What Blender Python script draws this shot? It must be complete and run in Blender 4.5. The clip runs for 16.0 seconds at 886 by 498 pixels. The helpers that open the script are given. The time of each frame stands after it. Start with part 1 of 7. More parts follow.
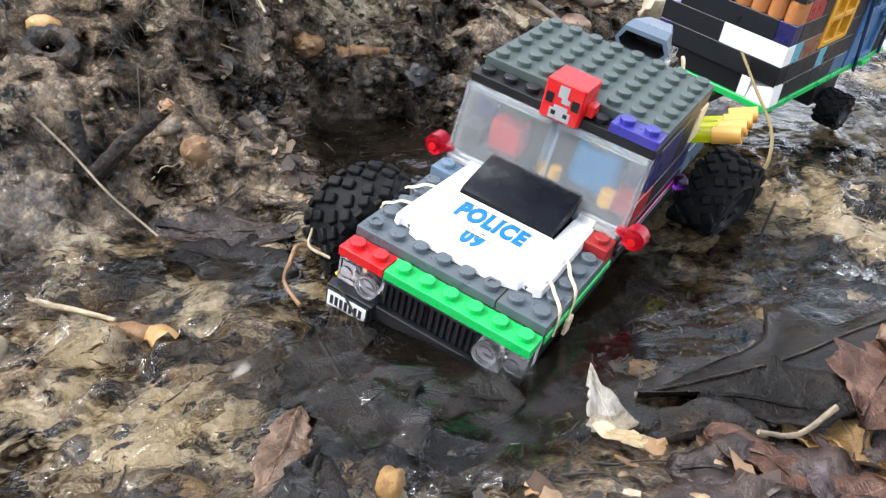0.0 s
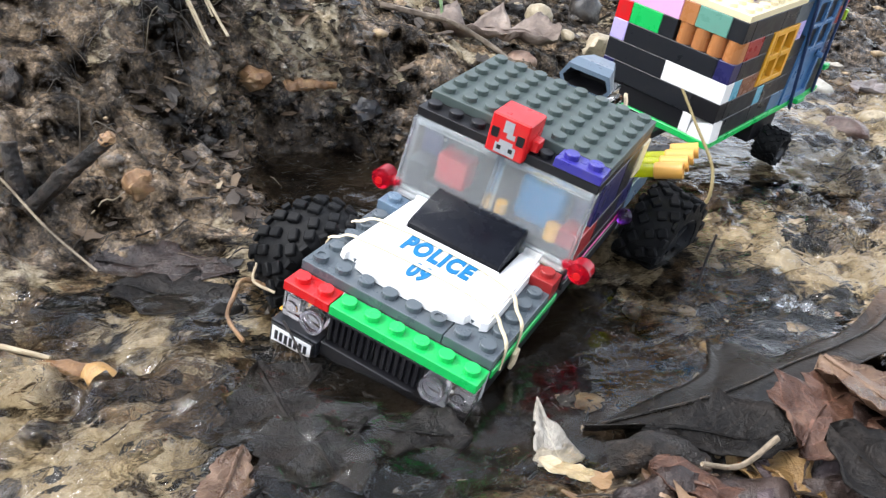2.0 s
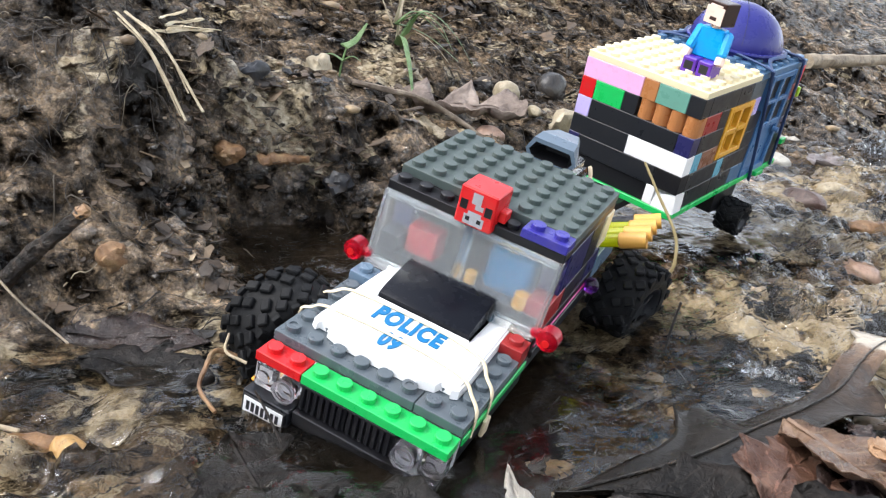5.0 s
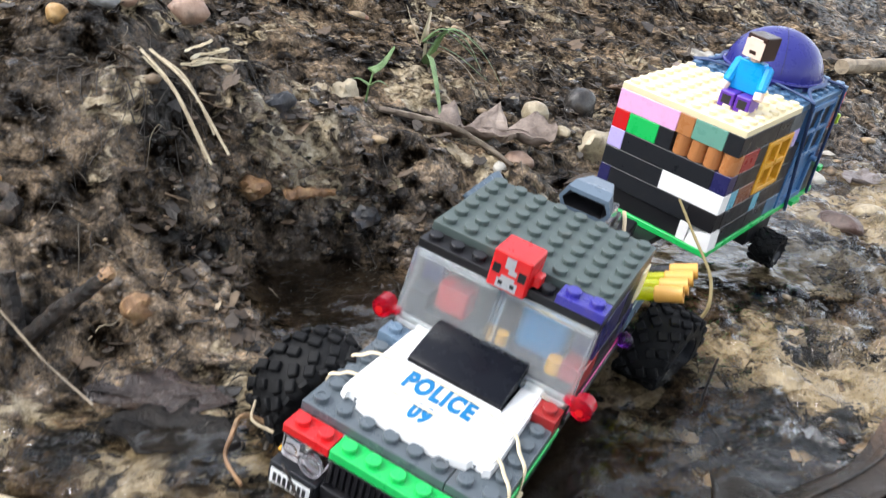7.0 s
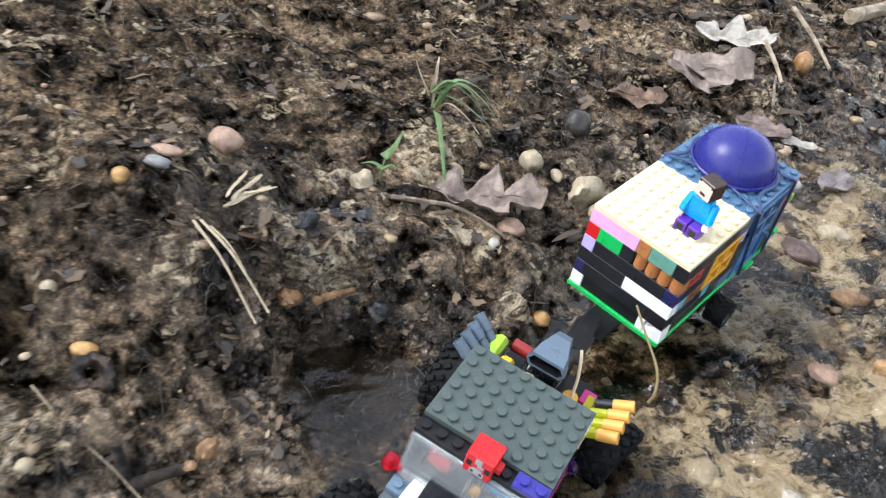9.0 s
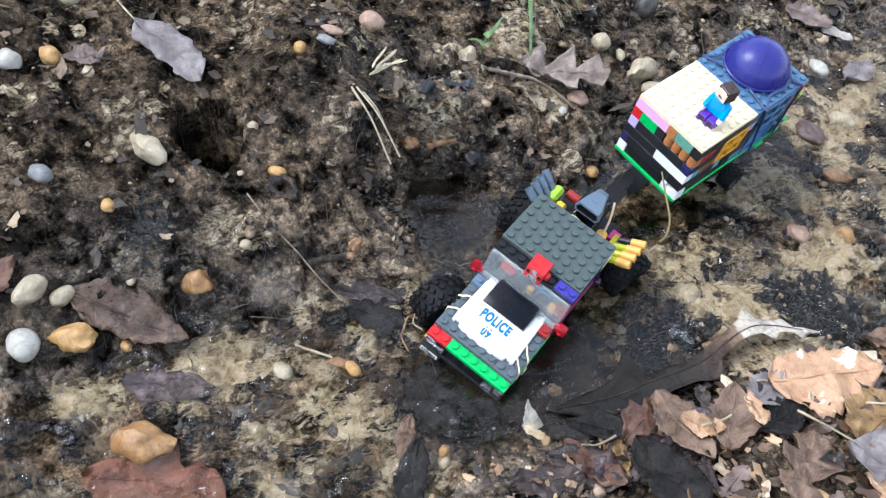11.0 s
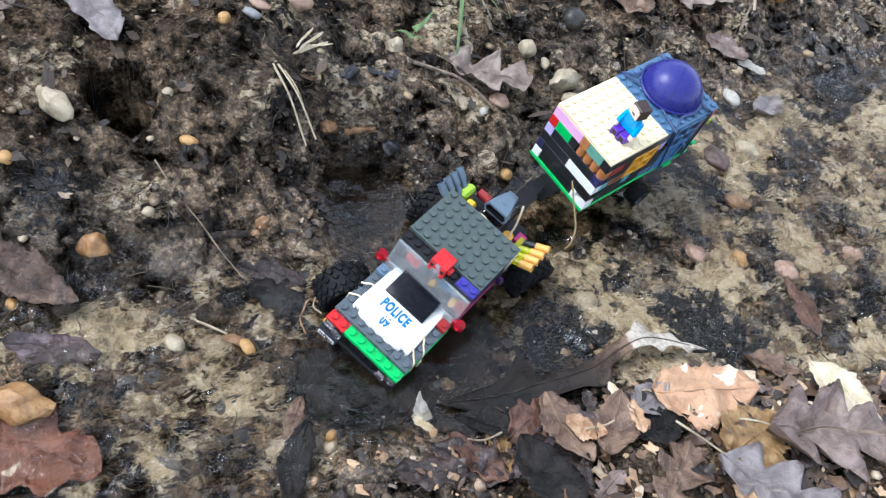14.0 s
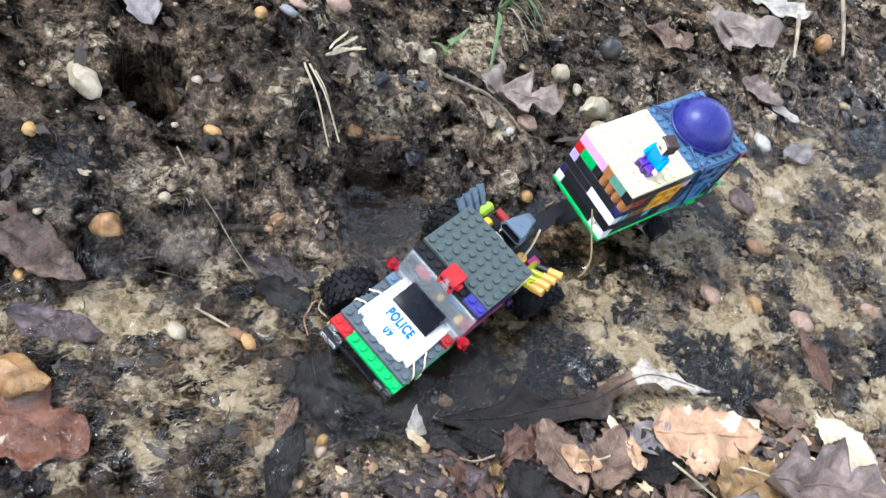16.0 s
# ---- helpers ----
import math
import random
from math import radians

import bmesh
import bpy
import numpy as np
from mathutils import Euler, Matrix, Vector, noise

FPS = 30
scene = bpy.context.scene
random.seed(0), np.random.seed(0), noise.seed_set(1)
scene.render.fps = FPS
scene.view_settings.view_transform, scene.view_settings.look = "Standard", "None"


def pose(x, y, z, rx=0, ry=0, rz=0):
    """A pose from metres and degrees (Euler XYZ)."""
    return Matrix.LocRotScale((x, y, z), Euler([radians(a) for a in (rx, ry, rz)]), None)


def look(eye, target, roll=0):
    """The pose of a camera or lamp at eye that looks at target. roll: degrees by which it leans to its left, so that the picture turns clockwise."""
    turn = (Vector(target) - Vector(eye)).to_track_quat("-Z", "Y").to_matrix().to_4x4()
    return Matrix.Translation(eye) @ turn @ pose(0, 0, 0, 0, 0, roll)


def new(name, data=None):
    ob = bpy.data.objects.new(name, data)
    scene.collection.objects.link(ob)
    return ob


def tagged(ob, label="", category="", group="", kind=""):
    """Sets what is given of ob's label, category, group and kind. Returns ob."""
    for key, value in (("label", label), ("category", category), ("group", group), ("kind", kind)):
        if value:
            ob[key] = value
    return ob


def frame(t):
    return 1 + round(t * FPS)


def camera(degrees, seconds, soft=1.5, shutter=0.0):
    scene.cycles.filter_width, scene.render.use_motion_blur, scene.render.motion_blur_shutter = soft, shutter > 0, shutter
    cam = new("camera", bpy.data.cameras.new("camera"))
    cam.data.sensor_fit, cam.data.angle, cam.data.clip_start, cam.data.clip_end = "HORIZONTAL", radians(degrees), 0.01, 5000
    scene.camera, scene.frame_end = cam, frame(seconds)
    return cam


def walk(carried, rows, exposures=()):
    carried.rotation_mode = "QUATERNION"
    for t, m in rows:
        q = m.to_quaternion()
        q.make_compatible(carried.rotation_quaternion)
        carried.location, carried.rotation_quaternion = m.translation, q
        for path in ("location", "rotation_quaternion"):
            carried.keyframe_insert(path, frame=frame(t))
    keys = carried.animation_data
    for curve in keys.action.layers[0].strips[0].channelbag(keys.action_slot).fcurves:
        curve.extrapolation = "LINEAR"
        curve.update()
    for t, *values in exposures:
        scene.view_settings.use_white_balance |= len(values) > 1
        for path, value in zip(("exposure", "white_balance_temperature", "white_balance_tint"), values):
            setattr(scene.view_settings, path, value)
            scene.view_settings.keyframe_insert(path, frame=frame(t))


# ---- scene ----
cam = camera(55.0, 16.0, 1.2, 0.5)
PATH = [
    (0, (0.10519, -0.18000, 0.13727), (-0.10426, 0.20833, -0.09794), 5.32),
    (0.5, (0.10471, -0.17992, 0.13680), (-0.10481, 0.21347, -0.08979), 5.56),
    (1, (0.10470, -0.18059, 0.13683), (-0.10170, 0.21780, -0.08383), 6.08),
    (1.5, (0.10497, -0.18003, 0.13686), (-0.09486, 0.22324, -0.08095), 6.47),
    (2, (0.10592, -0.17876, 0.13722), (-0.08414, 0.23066, -0.07784), 6.70),
    (2.5, (0.10655, -0.18067, 0.13780), (-0.07740, 0.23660, -0.06726), 6.94),
    (3, (0.10716, -0.18159, 0.13828), (-0.07584, 0.24186, -0.05459), 7.12),
    (3.5, (0.10813, -0.18273, 0.13885), (-0.07576, 0.24413, -0.04547), 6.96),
    (4, (0.10878, -0.18361, 0.13850), (-0.07811, 0.24504, -0.03852), 6.75),
    (4.2, (0.10885, -0.18383, 0.13854), (-0.07876, 0.24568, -0.03561), 6.72),
    (6.3, (0.10550, -0.18208, 0.13963), (-0.08255, 0.24481, -0.04037), 7.48),
    (6.5, (0.10324, -0.18175, 0.14303), (-0.08686, 0.24340, -0.03893), 7.41),
    (7, (0.09655, -0.17140, 0.15856), (-0.09882, 0.25008, -0.02634), 6.85),
    (7.5, (0.09089, -0.15388, 0.17691), (-0.10600, 0.26067, -0.02155), 6.33),
    (8, (0.08396, -0.14009, 0.19514), (-0.10550, 0.26139, -0.03489), 5.75),
    (8.2, (0.08476, -0.12962, 0.21706), (-0.10294, 0.26663, -0.02326), 5.47),
    (10.3, (0.13226, -0.28100, 0.47674), (-0.02727, 0.02848, 0.11788), 9.40),
    (10.5, (0.13580, -0.28438, 0.47911), (-0.02519, 0.01587, 0.11314), 9.03),
    (11, (0.13609, -0.28877, 0.47870), (-0.02348, -0.00160, 0.10178), 9.30),
    (11.5, (0.13789, -0.29346, 0.48371), (-0.01449, -0.00368, 0.10581), 11.38),
    (12, (0.13741, -0.29187, 0.48138), (0.00234, 0.01089, 0.10709), 15.32),
    (12.5, (0.14320, -0.28981, 0.48044), (0.01398, 0.01823, 0.10840), 16.90),
    (13, (0.14821, -0.28794, 0.48288), (0.01567, 0.02108, 0.11283), 16.97),
    (13.5, (0.14654, -0.28712, 0.48050), (0.01771, 0.02210, 0.10931), 18.63),
    (14, (0.14564, -0.28795, 0.48028), (0.02516, 0.02575, 0.11004), 20.65),
    (14.5, (0.14543, -0.28783, 0.47861), (0.02867, 0.02971, 0.11046), 21.75),
    (15, (0.14487, -0.28771, 0.47814), (0.03143, 0.02755, 0.10701), 23.31),
    (15.5, (0.14707, -0.28451, 0.47637), (0.02381, 0.02326, 0.10208), 24.71),
    (16, (0.14925, -0.28299, 0.47601), (0.01388, 0.02901, 0.10950), 24.63),
]
walk(cam, [(t, look(eye, target, roll)) for t, eye, target, roll in PATH], ((0.0, 1.95, 6450, 10), (4.0, 1.81, 6500, 10), (8.2, 1.78, 6550, 10), (10.3, 1.69, 5850, 9), (13.0, 1.8, 5850, 9), (13.5, 1.36, 5900, 9), (14.0, 1.6, 5850, 9), (15.0, 1.78, 5850, 9), (16.0, 1.83, 5850, 9)))

# ---- light: an overcast sky with a wide, weak sun ----
sky_world = bpy.data.worlds.new("overcast_sky")
scene.world = sky_world
sky_world.use_nodes = True
wt = sky_world.node_tree
wt.nodes.clear()
sky = wt.nodes.new("ShaderNodeTexSky")
sky.sky_type, sky.sun_disc = "NISHITA", False
sky.sun_elevation, sky.sun_rotation = radians(53), radians(-119)
sky.air_density, sky.dust_density, sky.ozone_density = 1.0, 1.2, 1.0
grey_cloud = wt.nodes.new("ShaderNodeHueSaturation")
grey_cloud.inputs["Saturation"].default_value = 0.34
back = wt.nodes.new("ShaderNodeBackground")
back.inputs["Strength"].default_value = 0.15
world_out = wt.nodes.new("ShaderNodeOutputWorld")
wt.links.new(sky.outputs[0], grey_cloud.inputs["Color"])
wt.links.new(grey_cloud.outputs[0], back.inputs["Color"])
wt.links.new(back.outputs[0], world_out.inputs["Surface"])
sun = new("sun", bpy.data.lights.new("sun", "SUN"))
sun.data.energy, sun.data.angle, sun.data.color = 0.75, radians(24), (1.0, 0.98, 0.95)
sun.matrix_world = look((-0.9, -0.45, 1.4), (0, 0.1, 0))

# ---- materials ----
def nodes_of(m):
    m.use_nodes = True
    nt = m.node_tree
    return nt, nt.nodes["Principled BSDF"]


def link(nt, a, b):
    nt.links.new(a, b)


def noise_tex(nt, scale, detail=6.0, rough=0.6, dist=0.0, coord="Object"):
    n = nt.nodes.new("ShaderNodeTexNoise")
    n.inputs["Scale"].default_value, n.inputs["Detail"].default_value = scale, detail
    n.inputs["Roughness"].default_value, n.inputs["Distortion"].default_value = rough, dist
    tc = nt.nodes.new("ShaderNodeTexCoord")
    link(nt, tc.outputs[coord], n.inputs["Vector"])
    return n


def ramp(nt, fac, stops):
    r = nt.nodes.new("ShaderNodeValToRGB")
    el = r.color_ramp.elements
    while len(el) < len(stops):
        el.new(0.5)
    for e, (p, c) in zip(el, stops):
        e.position, e.color = p, (*c, 1)
    link(nt, fac, r.inputs[0])
    return r


def mixc(nt, fac, a, b):
    m = nt.nodes.new("ShaderNodeMix")
    m.data_type = "RGBA"
    for sock, v in ((m.inputs[0], fac), (m.inputs[6], a), (m.inputs[7], b)):
        if hasattr(v, "node"):
            link(nt, v, sock)
        elif isinstance(v, tuple):
            sock.default_value = (*v, 1)
        else:
            sock.default_value = v
    return m.outputs[2]


def math_node(nt, op, a, b=0.0):
    m = nt.nodes.new("ShaderNodeMath")
    m.operation = op
    for sock, v in ((m.inputs[0], a), (m.inputs[1], b)):
        if hasattr(v, "node"):
            link(nt, v, sock)
        else:
            sock.default_value = v
    return m.outputs[0]


def bump(nt, bsdf, height, strength, distance):
    b = nt.nodes.new("ShaderNodeBump")
    b.inputs["Strength"].default_value, b.inputs["Distance"].default_value = strength, distance
    link(nt, height, b.inputs["Height"])
    link(nt, b.outputs[0], bsdf.inputs["Normal"])
    return b


def plastic(name, col, rough=0.28, dirt=0.25, gloss=0.5):
    """Moulded toy plastic with faint scuffs and a film of dried mud."""
    m = bpy.data.materials.new(name)
    nt, p = nodes_of(m)
    p.inputs["Specular IOR Level"].default_value = gloss
    big = noise_tex(nt, 130, 5, 0.65)
    fine = noise_tex(nt, 900, 3, 0.6)
    mask = ramp(nt, big.outputs["Fac"], [(0.55, (0, 0, 0)), (0.8, (dirt, dirt, dirt))])
    c = mixc(nt, mask.outputs[0], col, (0.16, 0.12, 0.085))
    link(nt, c, p.inputs["Base Color"])
    r = ramp(nt, big.outputs["Fac"], [(0.3, (rough - 0.07,) * 3), (0.75, (rough + 0.18,) * 3)])
    link(nt, r.outputs[0], p.inputs["Roughness"])
    bump(nt, p, fine.outputs["Fac"], 0.04, 0.0004)
    return m


def clear_plastic(name, col, rough=0.08, through_share=1.0):
    m = bpy.data.materials.new(name)
    nt, p = nodes_of(m)
    n = noise_tex(nt, 90, 3, 0.5)
    r = ramp(nt, n.outputs["Fac"], [(0.35, (rough,) * 3), (0.75, (rough + 0.08,) * 3)])
    link(nt, r.outputs[0], p.inputs["Roughness"])
    p.inputs["Base Color"].default_value = (*col, 1)
    p.inputs["Transmission Weight"].default_value = through_share
    p.inputs["IOR"].default_value = 1.45
    return m


def rubber(name):
    m = bpy.data.materials.new(name)
    nt, p = nodes_of(m)
    n = noise_tex(nt, 180, 6, 0.7)
    c = ramp(nt, n.outputs["Fac"], [(0.4, (0.006, 0.0065, 0.0075)), (0.68, (0.013, 0.013, 0.013)), (0.85, (0.05, 0.04, 0.03))])
    link(nt, c.outputs[0], p.inputs["Base Color"])
    p.inputs["Roughness"].default_value = 0.6
    p.inputs["Specular IOR Level"].default_value = 0.14
    bump(nt, p, n.outputs["Fac"], 0.35, 0.0015)
    return m


def share_of(nt, name, tex, spread, lo, hi):
    """A soft-edged mask from a mesh attribute, its border broken up by a noise."""
    at = nt.nodes.new("ShaderNodeAttribute")
    at.attribute_name = name
    v = math_node(nt, "ADD", at.outputs["Fac"], math_node(nt, "MULTIPLY", math_node(nt, "SUBTRACT", tex.outputs["Fac"], 0.5), spread))
    return ramp(nt, v, [(lo, (0, 0, 0)), (hi, (1, 1, 1))]).outputs[0]


def along_flow(nt, stretch):
    """Object coordinates drawn out along the way the stream runs."""
    tc = nt.nodes.new("ShaderNodeTexCoord")
    mp = nt.nodes.new("ShaderNodeMapping")
    mp.vector_type = "TEXTURE"
    mp.inputs["Rotation"].default_value = (0, 0, radians(60))
    mp.inputs["Scale"].default_value = (stretch, 1, 1)
    link(nt, tc.outputs["Object"], mp.inputs["Vector"])
    return mp.outputs[0]


def multiplied(nt, c, f):
    mul = nt.nodes.new("ShaderNodeMix")
    mul.data_type, mul.blend_type = "RGBA", "MULTIPLY"
    mul.inputs[0].default_value = 1.0
    link(nt, c, mul.inputs[6])
    link(nt, f, mul.inputs[7])
    return mul.outputs[2]


def mud_material():
    m = bpy.data.materials.new("wet_mud")
    nt, p = nodes_of(m)
    big = noise_tex(nt, 11, 6, 0.6, 0.8)
    patch = noise_tex(nt, 38, 7, 0.62, 0.35)
    mid = noise_tex(nt, 120, 7, 0.62, 0.2)
    fine = noise_tex(nt, 620, 6, 0.75)
    streak = noise_tex(nt, 110, 7, 0.68, 1.4)
    link(nt, along_flow(nt, 1.5), streak.inputs["Vector"])
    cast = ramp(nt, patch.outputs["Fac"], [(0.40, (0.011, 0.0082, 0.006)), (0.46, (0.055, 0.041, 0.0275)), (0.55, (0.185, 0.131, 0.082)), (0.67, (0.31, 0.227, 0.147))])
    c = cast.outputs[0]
    # mid's dark stops paint the crevice shade that its bump can't cast
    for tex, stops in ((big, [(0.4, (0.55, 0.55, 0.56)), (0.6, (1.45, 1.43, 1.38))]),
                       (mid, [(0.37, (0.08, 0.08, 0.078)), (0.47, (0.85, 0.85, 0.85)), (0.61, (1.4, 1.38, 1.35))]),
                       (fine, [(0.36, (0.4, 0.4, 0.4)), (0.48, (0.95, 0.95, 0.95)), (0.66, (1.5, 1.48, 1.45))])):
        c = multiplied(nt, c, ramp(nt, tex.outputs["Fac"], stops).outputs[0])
    # painted light: tone scales the mud colour to offset the bank's shading
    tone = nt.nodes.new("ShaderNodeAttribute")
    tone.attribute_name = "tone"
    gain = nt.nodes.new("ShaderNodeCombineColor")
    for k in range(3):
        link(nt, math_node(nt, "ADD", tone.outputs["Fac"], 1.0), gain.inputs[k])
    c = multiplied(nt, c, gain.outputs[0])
    crumb = nt.nodes.new("ShaderNodeTexVoronoi")
    crumb.inputs["Scale"].default_value = 420
    grit = nt.nodes.new("ShaderNodeTexVoronoi")
    grit.inputs["Scale"].default_value = 1100
    warp = nt.nodes.new("ShaderNodeVectorMath")
    warp.operation = "MULTIPLY_ADD"
    warp.inputs[1].default_value = (0.0035, 0.0035, 0.0035)
    tc = nt.nodes.new("ShaderNodeTexCoord")
    link(nt, fine.outputs["Color"], warp.inputs[0])
    link(nt, tc.outputs["Object"], warp.inputs[2])
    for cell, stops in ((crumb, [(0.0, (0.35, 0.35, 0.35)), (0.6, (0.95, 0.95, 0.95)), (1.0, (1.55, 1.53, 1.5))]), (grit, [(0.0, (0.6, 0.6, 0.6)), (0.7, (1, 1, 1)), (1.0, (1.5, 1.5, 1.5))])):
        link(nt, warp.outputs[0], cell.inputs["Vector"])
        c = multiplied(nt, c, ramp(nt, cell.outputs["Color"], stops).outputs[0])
    sand = ramp(nt, mid.outputs["Fac"], [(0.38, (0.19, 0.152, 0.1)), (0.48, (0.41, 0.33, 0.21)), (0.62, (0.56, 0.475, 0.34))]).outputs[0]
    sand = multiplied(nt, sand, ramp(nt, fine.outputs["Fac"], [(0.38, (0.72, 0.7, 0.68)), (0.6, (1.15, 1.15, 1.15))]).outputs[0])
    sandy = share_of(nt, "clay", streak, 1.5, 0.45, 0.6)
    c = mixc(nt, sandy, c, sand)
    trash = ramp(nt, fine.outputs["Fac"], [(0.42, (0.006, 0.006, 0.006)), (0.54, (0.022, 0.021, 0.02)), (0.66, (0.085, 0.08, 0.072))]).outputs[0]
    dark = share_of(nt, "debris", streak, 2.2, 0.5, 0.62)
    # this dark bed colour stands in for the murk of the deep pools
    silt = ramp(nt, patch.outputs["Fac"], [(0.35, (0.02, 0.0155, 0.012)), (0.65, (0.075, 0.056, 0.04))]).outputs[0]
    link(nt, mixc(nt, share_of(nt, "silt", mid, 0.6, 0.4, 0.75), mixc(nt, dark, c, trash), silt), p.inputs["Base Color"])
    r = ramp(nt, patch.outputs["Fac"], [(0.35, (0.12,) * 3), (0.5, (0.2,) * 3), (0.65, (0.32,) * 3)])
    link(nt, r.outputs[0], p.inputs["Roughness"])
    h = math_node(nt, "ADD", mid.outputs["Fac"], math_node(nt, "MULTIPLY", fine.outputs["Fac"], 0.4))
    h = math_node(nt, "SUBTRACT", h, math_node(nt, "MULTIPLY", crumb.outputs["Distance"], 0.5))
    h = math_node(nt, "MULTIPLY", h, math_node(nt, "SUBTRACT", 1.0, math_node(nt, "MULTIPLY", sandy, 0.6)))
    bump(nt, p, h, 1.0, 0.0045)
    dry = nt.nodes.new("ShaderNodeAttribute")
    dry.attribute_name = "dry"
    film = math_node(nt, "MULTIPLY", ramp(nt, mid.outputs["Fac"], [(0.44, (0, 0, 0)), (0.53, (1, 1, 1))]).outputs[0], math_node(nt, "SUBTRACT", 1.0, dry.outputs["Fac"]))
    link(nt, math_node(nt, "MULTIPLY", film, 0.9), p.inputs["Specular IOR Level"])
    smooth_wet = ramp(nt, patch.outputs["Fac"], [(0.46, (0, 0, 0)), (0.54, (1, 1, 1))])
    link(nt, math_node(nt, "MULTIPLY", math_node(nt, "SUBTRACT", 1.0, dry.outputs["Fac"]), smooth_wet.outputs[0]), p.inputs["Coat Weight"])
    p.inputs["Coat Roughness"].default_value = 0.09
    skin = noise_tex(nt, 250, 3, 0.55, 0.4)
    swell = nt.nodes.new("ShaderNodeBump")
    swell.inputs["Strength"].default_value, swell.inputs["Distance"].default_value = 0.9, 0.004
    link(nt, skin.outputs["Fac"], swell.inputs["Height"])
    link(nt, swell.outputs[0], p.inputs["Coat Normal"])
    return m


def water_material():
    m = bpy.data.materials.new("stream_water")
    nt, p = nodes_of(m)
    p.inputs["Base Color"].default_value = (0.86, 0.81, 0.72, 1)
    p.inputs["Transmission Weight"].default_value = 1.0
    p.inputs["IOR"].default_value = 1.41
    p.inputs["Roughness"].default_value = 0.05
    n = noise_tex(nt, 55, 3, 0.55, 0.7)
    link(nt, along_flow(nt, 2.2), n.inputs["Vector"])
    n2 = noise_tex(nt, 210, 3, 0.5, 0.4)
    h = math_node(nt, "ADD", n.outputs["Fac"], math_node(nt, "MULTIPLY", n2.outputs["Fac"], 0.16))
    at = nt.nodes.new("ShaderNodeAttribute")
    at.attribute_name = "run"
    bump(nt, p, math_node(nt, "MULTIPLY", h, at.outputs["Fac"]), 0.9, 0.012)
    return m


MUD = mud_material()
WATER = water_material()
RUBBER = rubber("tyre_rubber")
DGREY = plastic("dark_grey_plastic", (0.085, 0.105, 0.12))
OLIVE = plastic("roof_grey_plastic", (0.062, 0.085, 0.08), 0.45)
BLACK = plastic("black_plastic", (0.010, 0.010, 0.012), 0.34, 0.06, 0.3)
CHAR = plastic("charcoal_plastic", (0.014, 0.0155, 0.019), 0.3, 0.1, 0.4)
WHITE = plastic("white_plastic", (0.84, 0.84, 0.83), 0.3, 0.03)
RED = plastic("red_plastic", (0.6, 0.012, 0.015))
DRED = plastic("dark_red_plastic", (0.3, 0.02, 0.02))
GREEN = plastic("green_plastic", (0.01, 0.48, 0.1))
BLUE = plastic("dark_blue_plastic", (0.035, 0.03, 0.26))
NAVY = plastic("navy_plastic", (0.02, 0.02, 0.09))
TAN = plastic("tan_plastic", (0.80, 0.69, 0.44), 0.34, 0.06)
PINK = plastic("pink_plastic", (0.78, 0.42, 0.68))
LAV = plastic("lavender_plastic", (0.5, 0.42, 0.78))
BROWN = plastic("nougat_plastic", (0.42, 0.17, 0.06))
TEAL = plastic("sand_green_plastic", (0.13, 0.32, 0.25))
AZURE = plastic("azure_plastic", (0.12, 0.38, 0.5))
GOLD = plastic("yellow_orange_plastic", (0.72, 0.36, 0.03))
LIME = plastic("lime_plastic", (0.36, 0.62, 0.04))
SLATE = plastic("slate_blue_plastic", (0.12, 0.18, 0.25))
SBLUE = plastic("sand_blue_plastic", (0.07, 0.15, 0.26))
CYAN = plastic("bright_blue_plastic", (0.0, 0.32, 0.72))
PURPLE = plastic("purple_plastic", (0.09, 0.02, 0.33))
SKIN = plastic("skin_tone_plastic", (0.78, 0.6, 0.5))
HAIR = plastic("dark_brown_plastic", (0.035, 0.018, 0.014))
DOME = plastic("blue_violet_plastic", (0.022, 0.024, 0.175), 0.26, 0.08, 0.35)
TUBE = plastic("tan_orange_plastic", (0.68, 0.36, 0.075), 0.35, 0.15)
GREYP = plastic("light_grey_plastic", (0.35, 0.36, 0.38))
CLEAR = clear_plastic("scratched_clear_plastic", (0.82, 0.86, 0.88), 0.2, 0.92)
LENS = clear_plastic("clear_lens_plastic", (0.95, 0.93, 0.95), 0.05)
REDCLEAR = clear_plastic("clear_red_plastic", (0.9, 0.02, 0.06), 0.08, 0.8)
SMOKE = clear_plastic("smoked_plastic", (0.25, 0.27, 0.3), 0.1)
BAND = plastic("cream_rubber_band", (0.62, 0.5, 0.33), 0.5)
PALEBAND = plastic("pale_rubber_band", (0.72, 0.6, 0.4), 0.5, 0.1)
TILE = plastic("black_tile_plastic", (0.006, 0.007, 0.011), 0.22, 0.03, 0.14)
CORD = plastic("plant_fibre", (0.28, 0.22, 0.1), 0.7)
INKBLACK = plastic("black_print", (0.01, 0.01, 0.012), 0.4, 0.1)
MAGENTA = plastic("magenta_plastic", (0.5, 0.02, 0.2))
YELLOW = plastic("yellow_plastic", (0.75, 0.5, 0.02))
BRICKRED = plastic("reddish_brown_plastic", (0.2, 0.08, 0.045))
GREYW = plastic("pale_grey_plastic", (0.5, 0.51, 0.52), 0.3)
DOORBLUE = plastic("door_blue_plastic", (0.06, 0.16, 0.33))
STRAP = plastic("strap_rubber", (0.03, 0.06, 0.15), 0.5)
SCOOP = plastic("scoop_blue_plastic", (0.1, 0.14, 0.185))
PURPLECLEAR = clear_plastic("clear_purple_plastic", (0.3, 0.05, 0.6), 0.1)
LIMECLEAR = clear_plastic("clear_lime_plastic", (0.8, 0.85, 0.02), 0.1, 0.6)
INK = plastic("blue_print", (0.0, 0.15, 0.36), 0.45, 0.05)


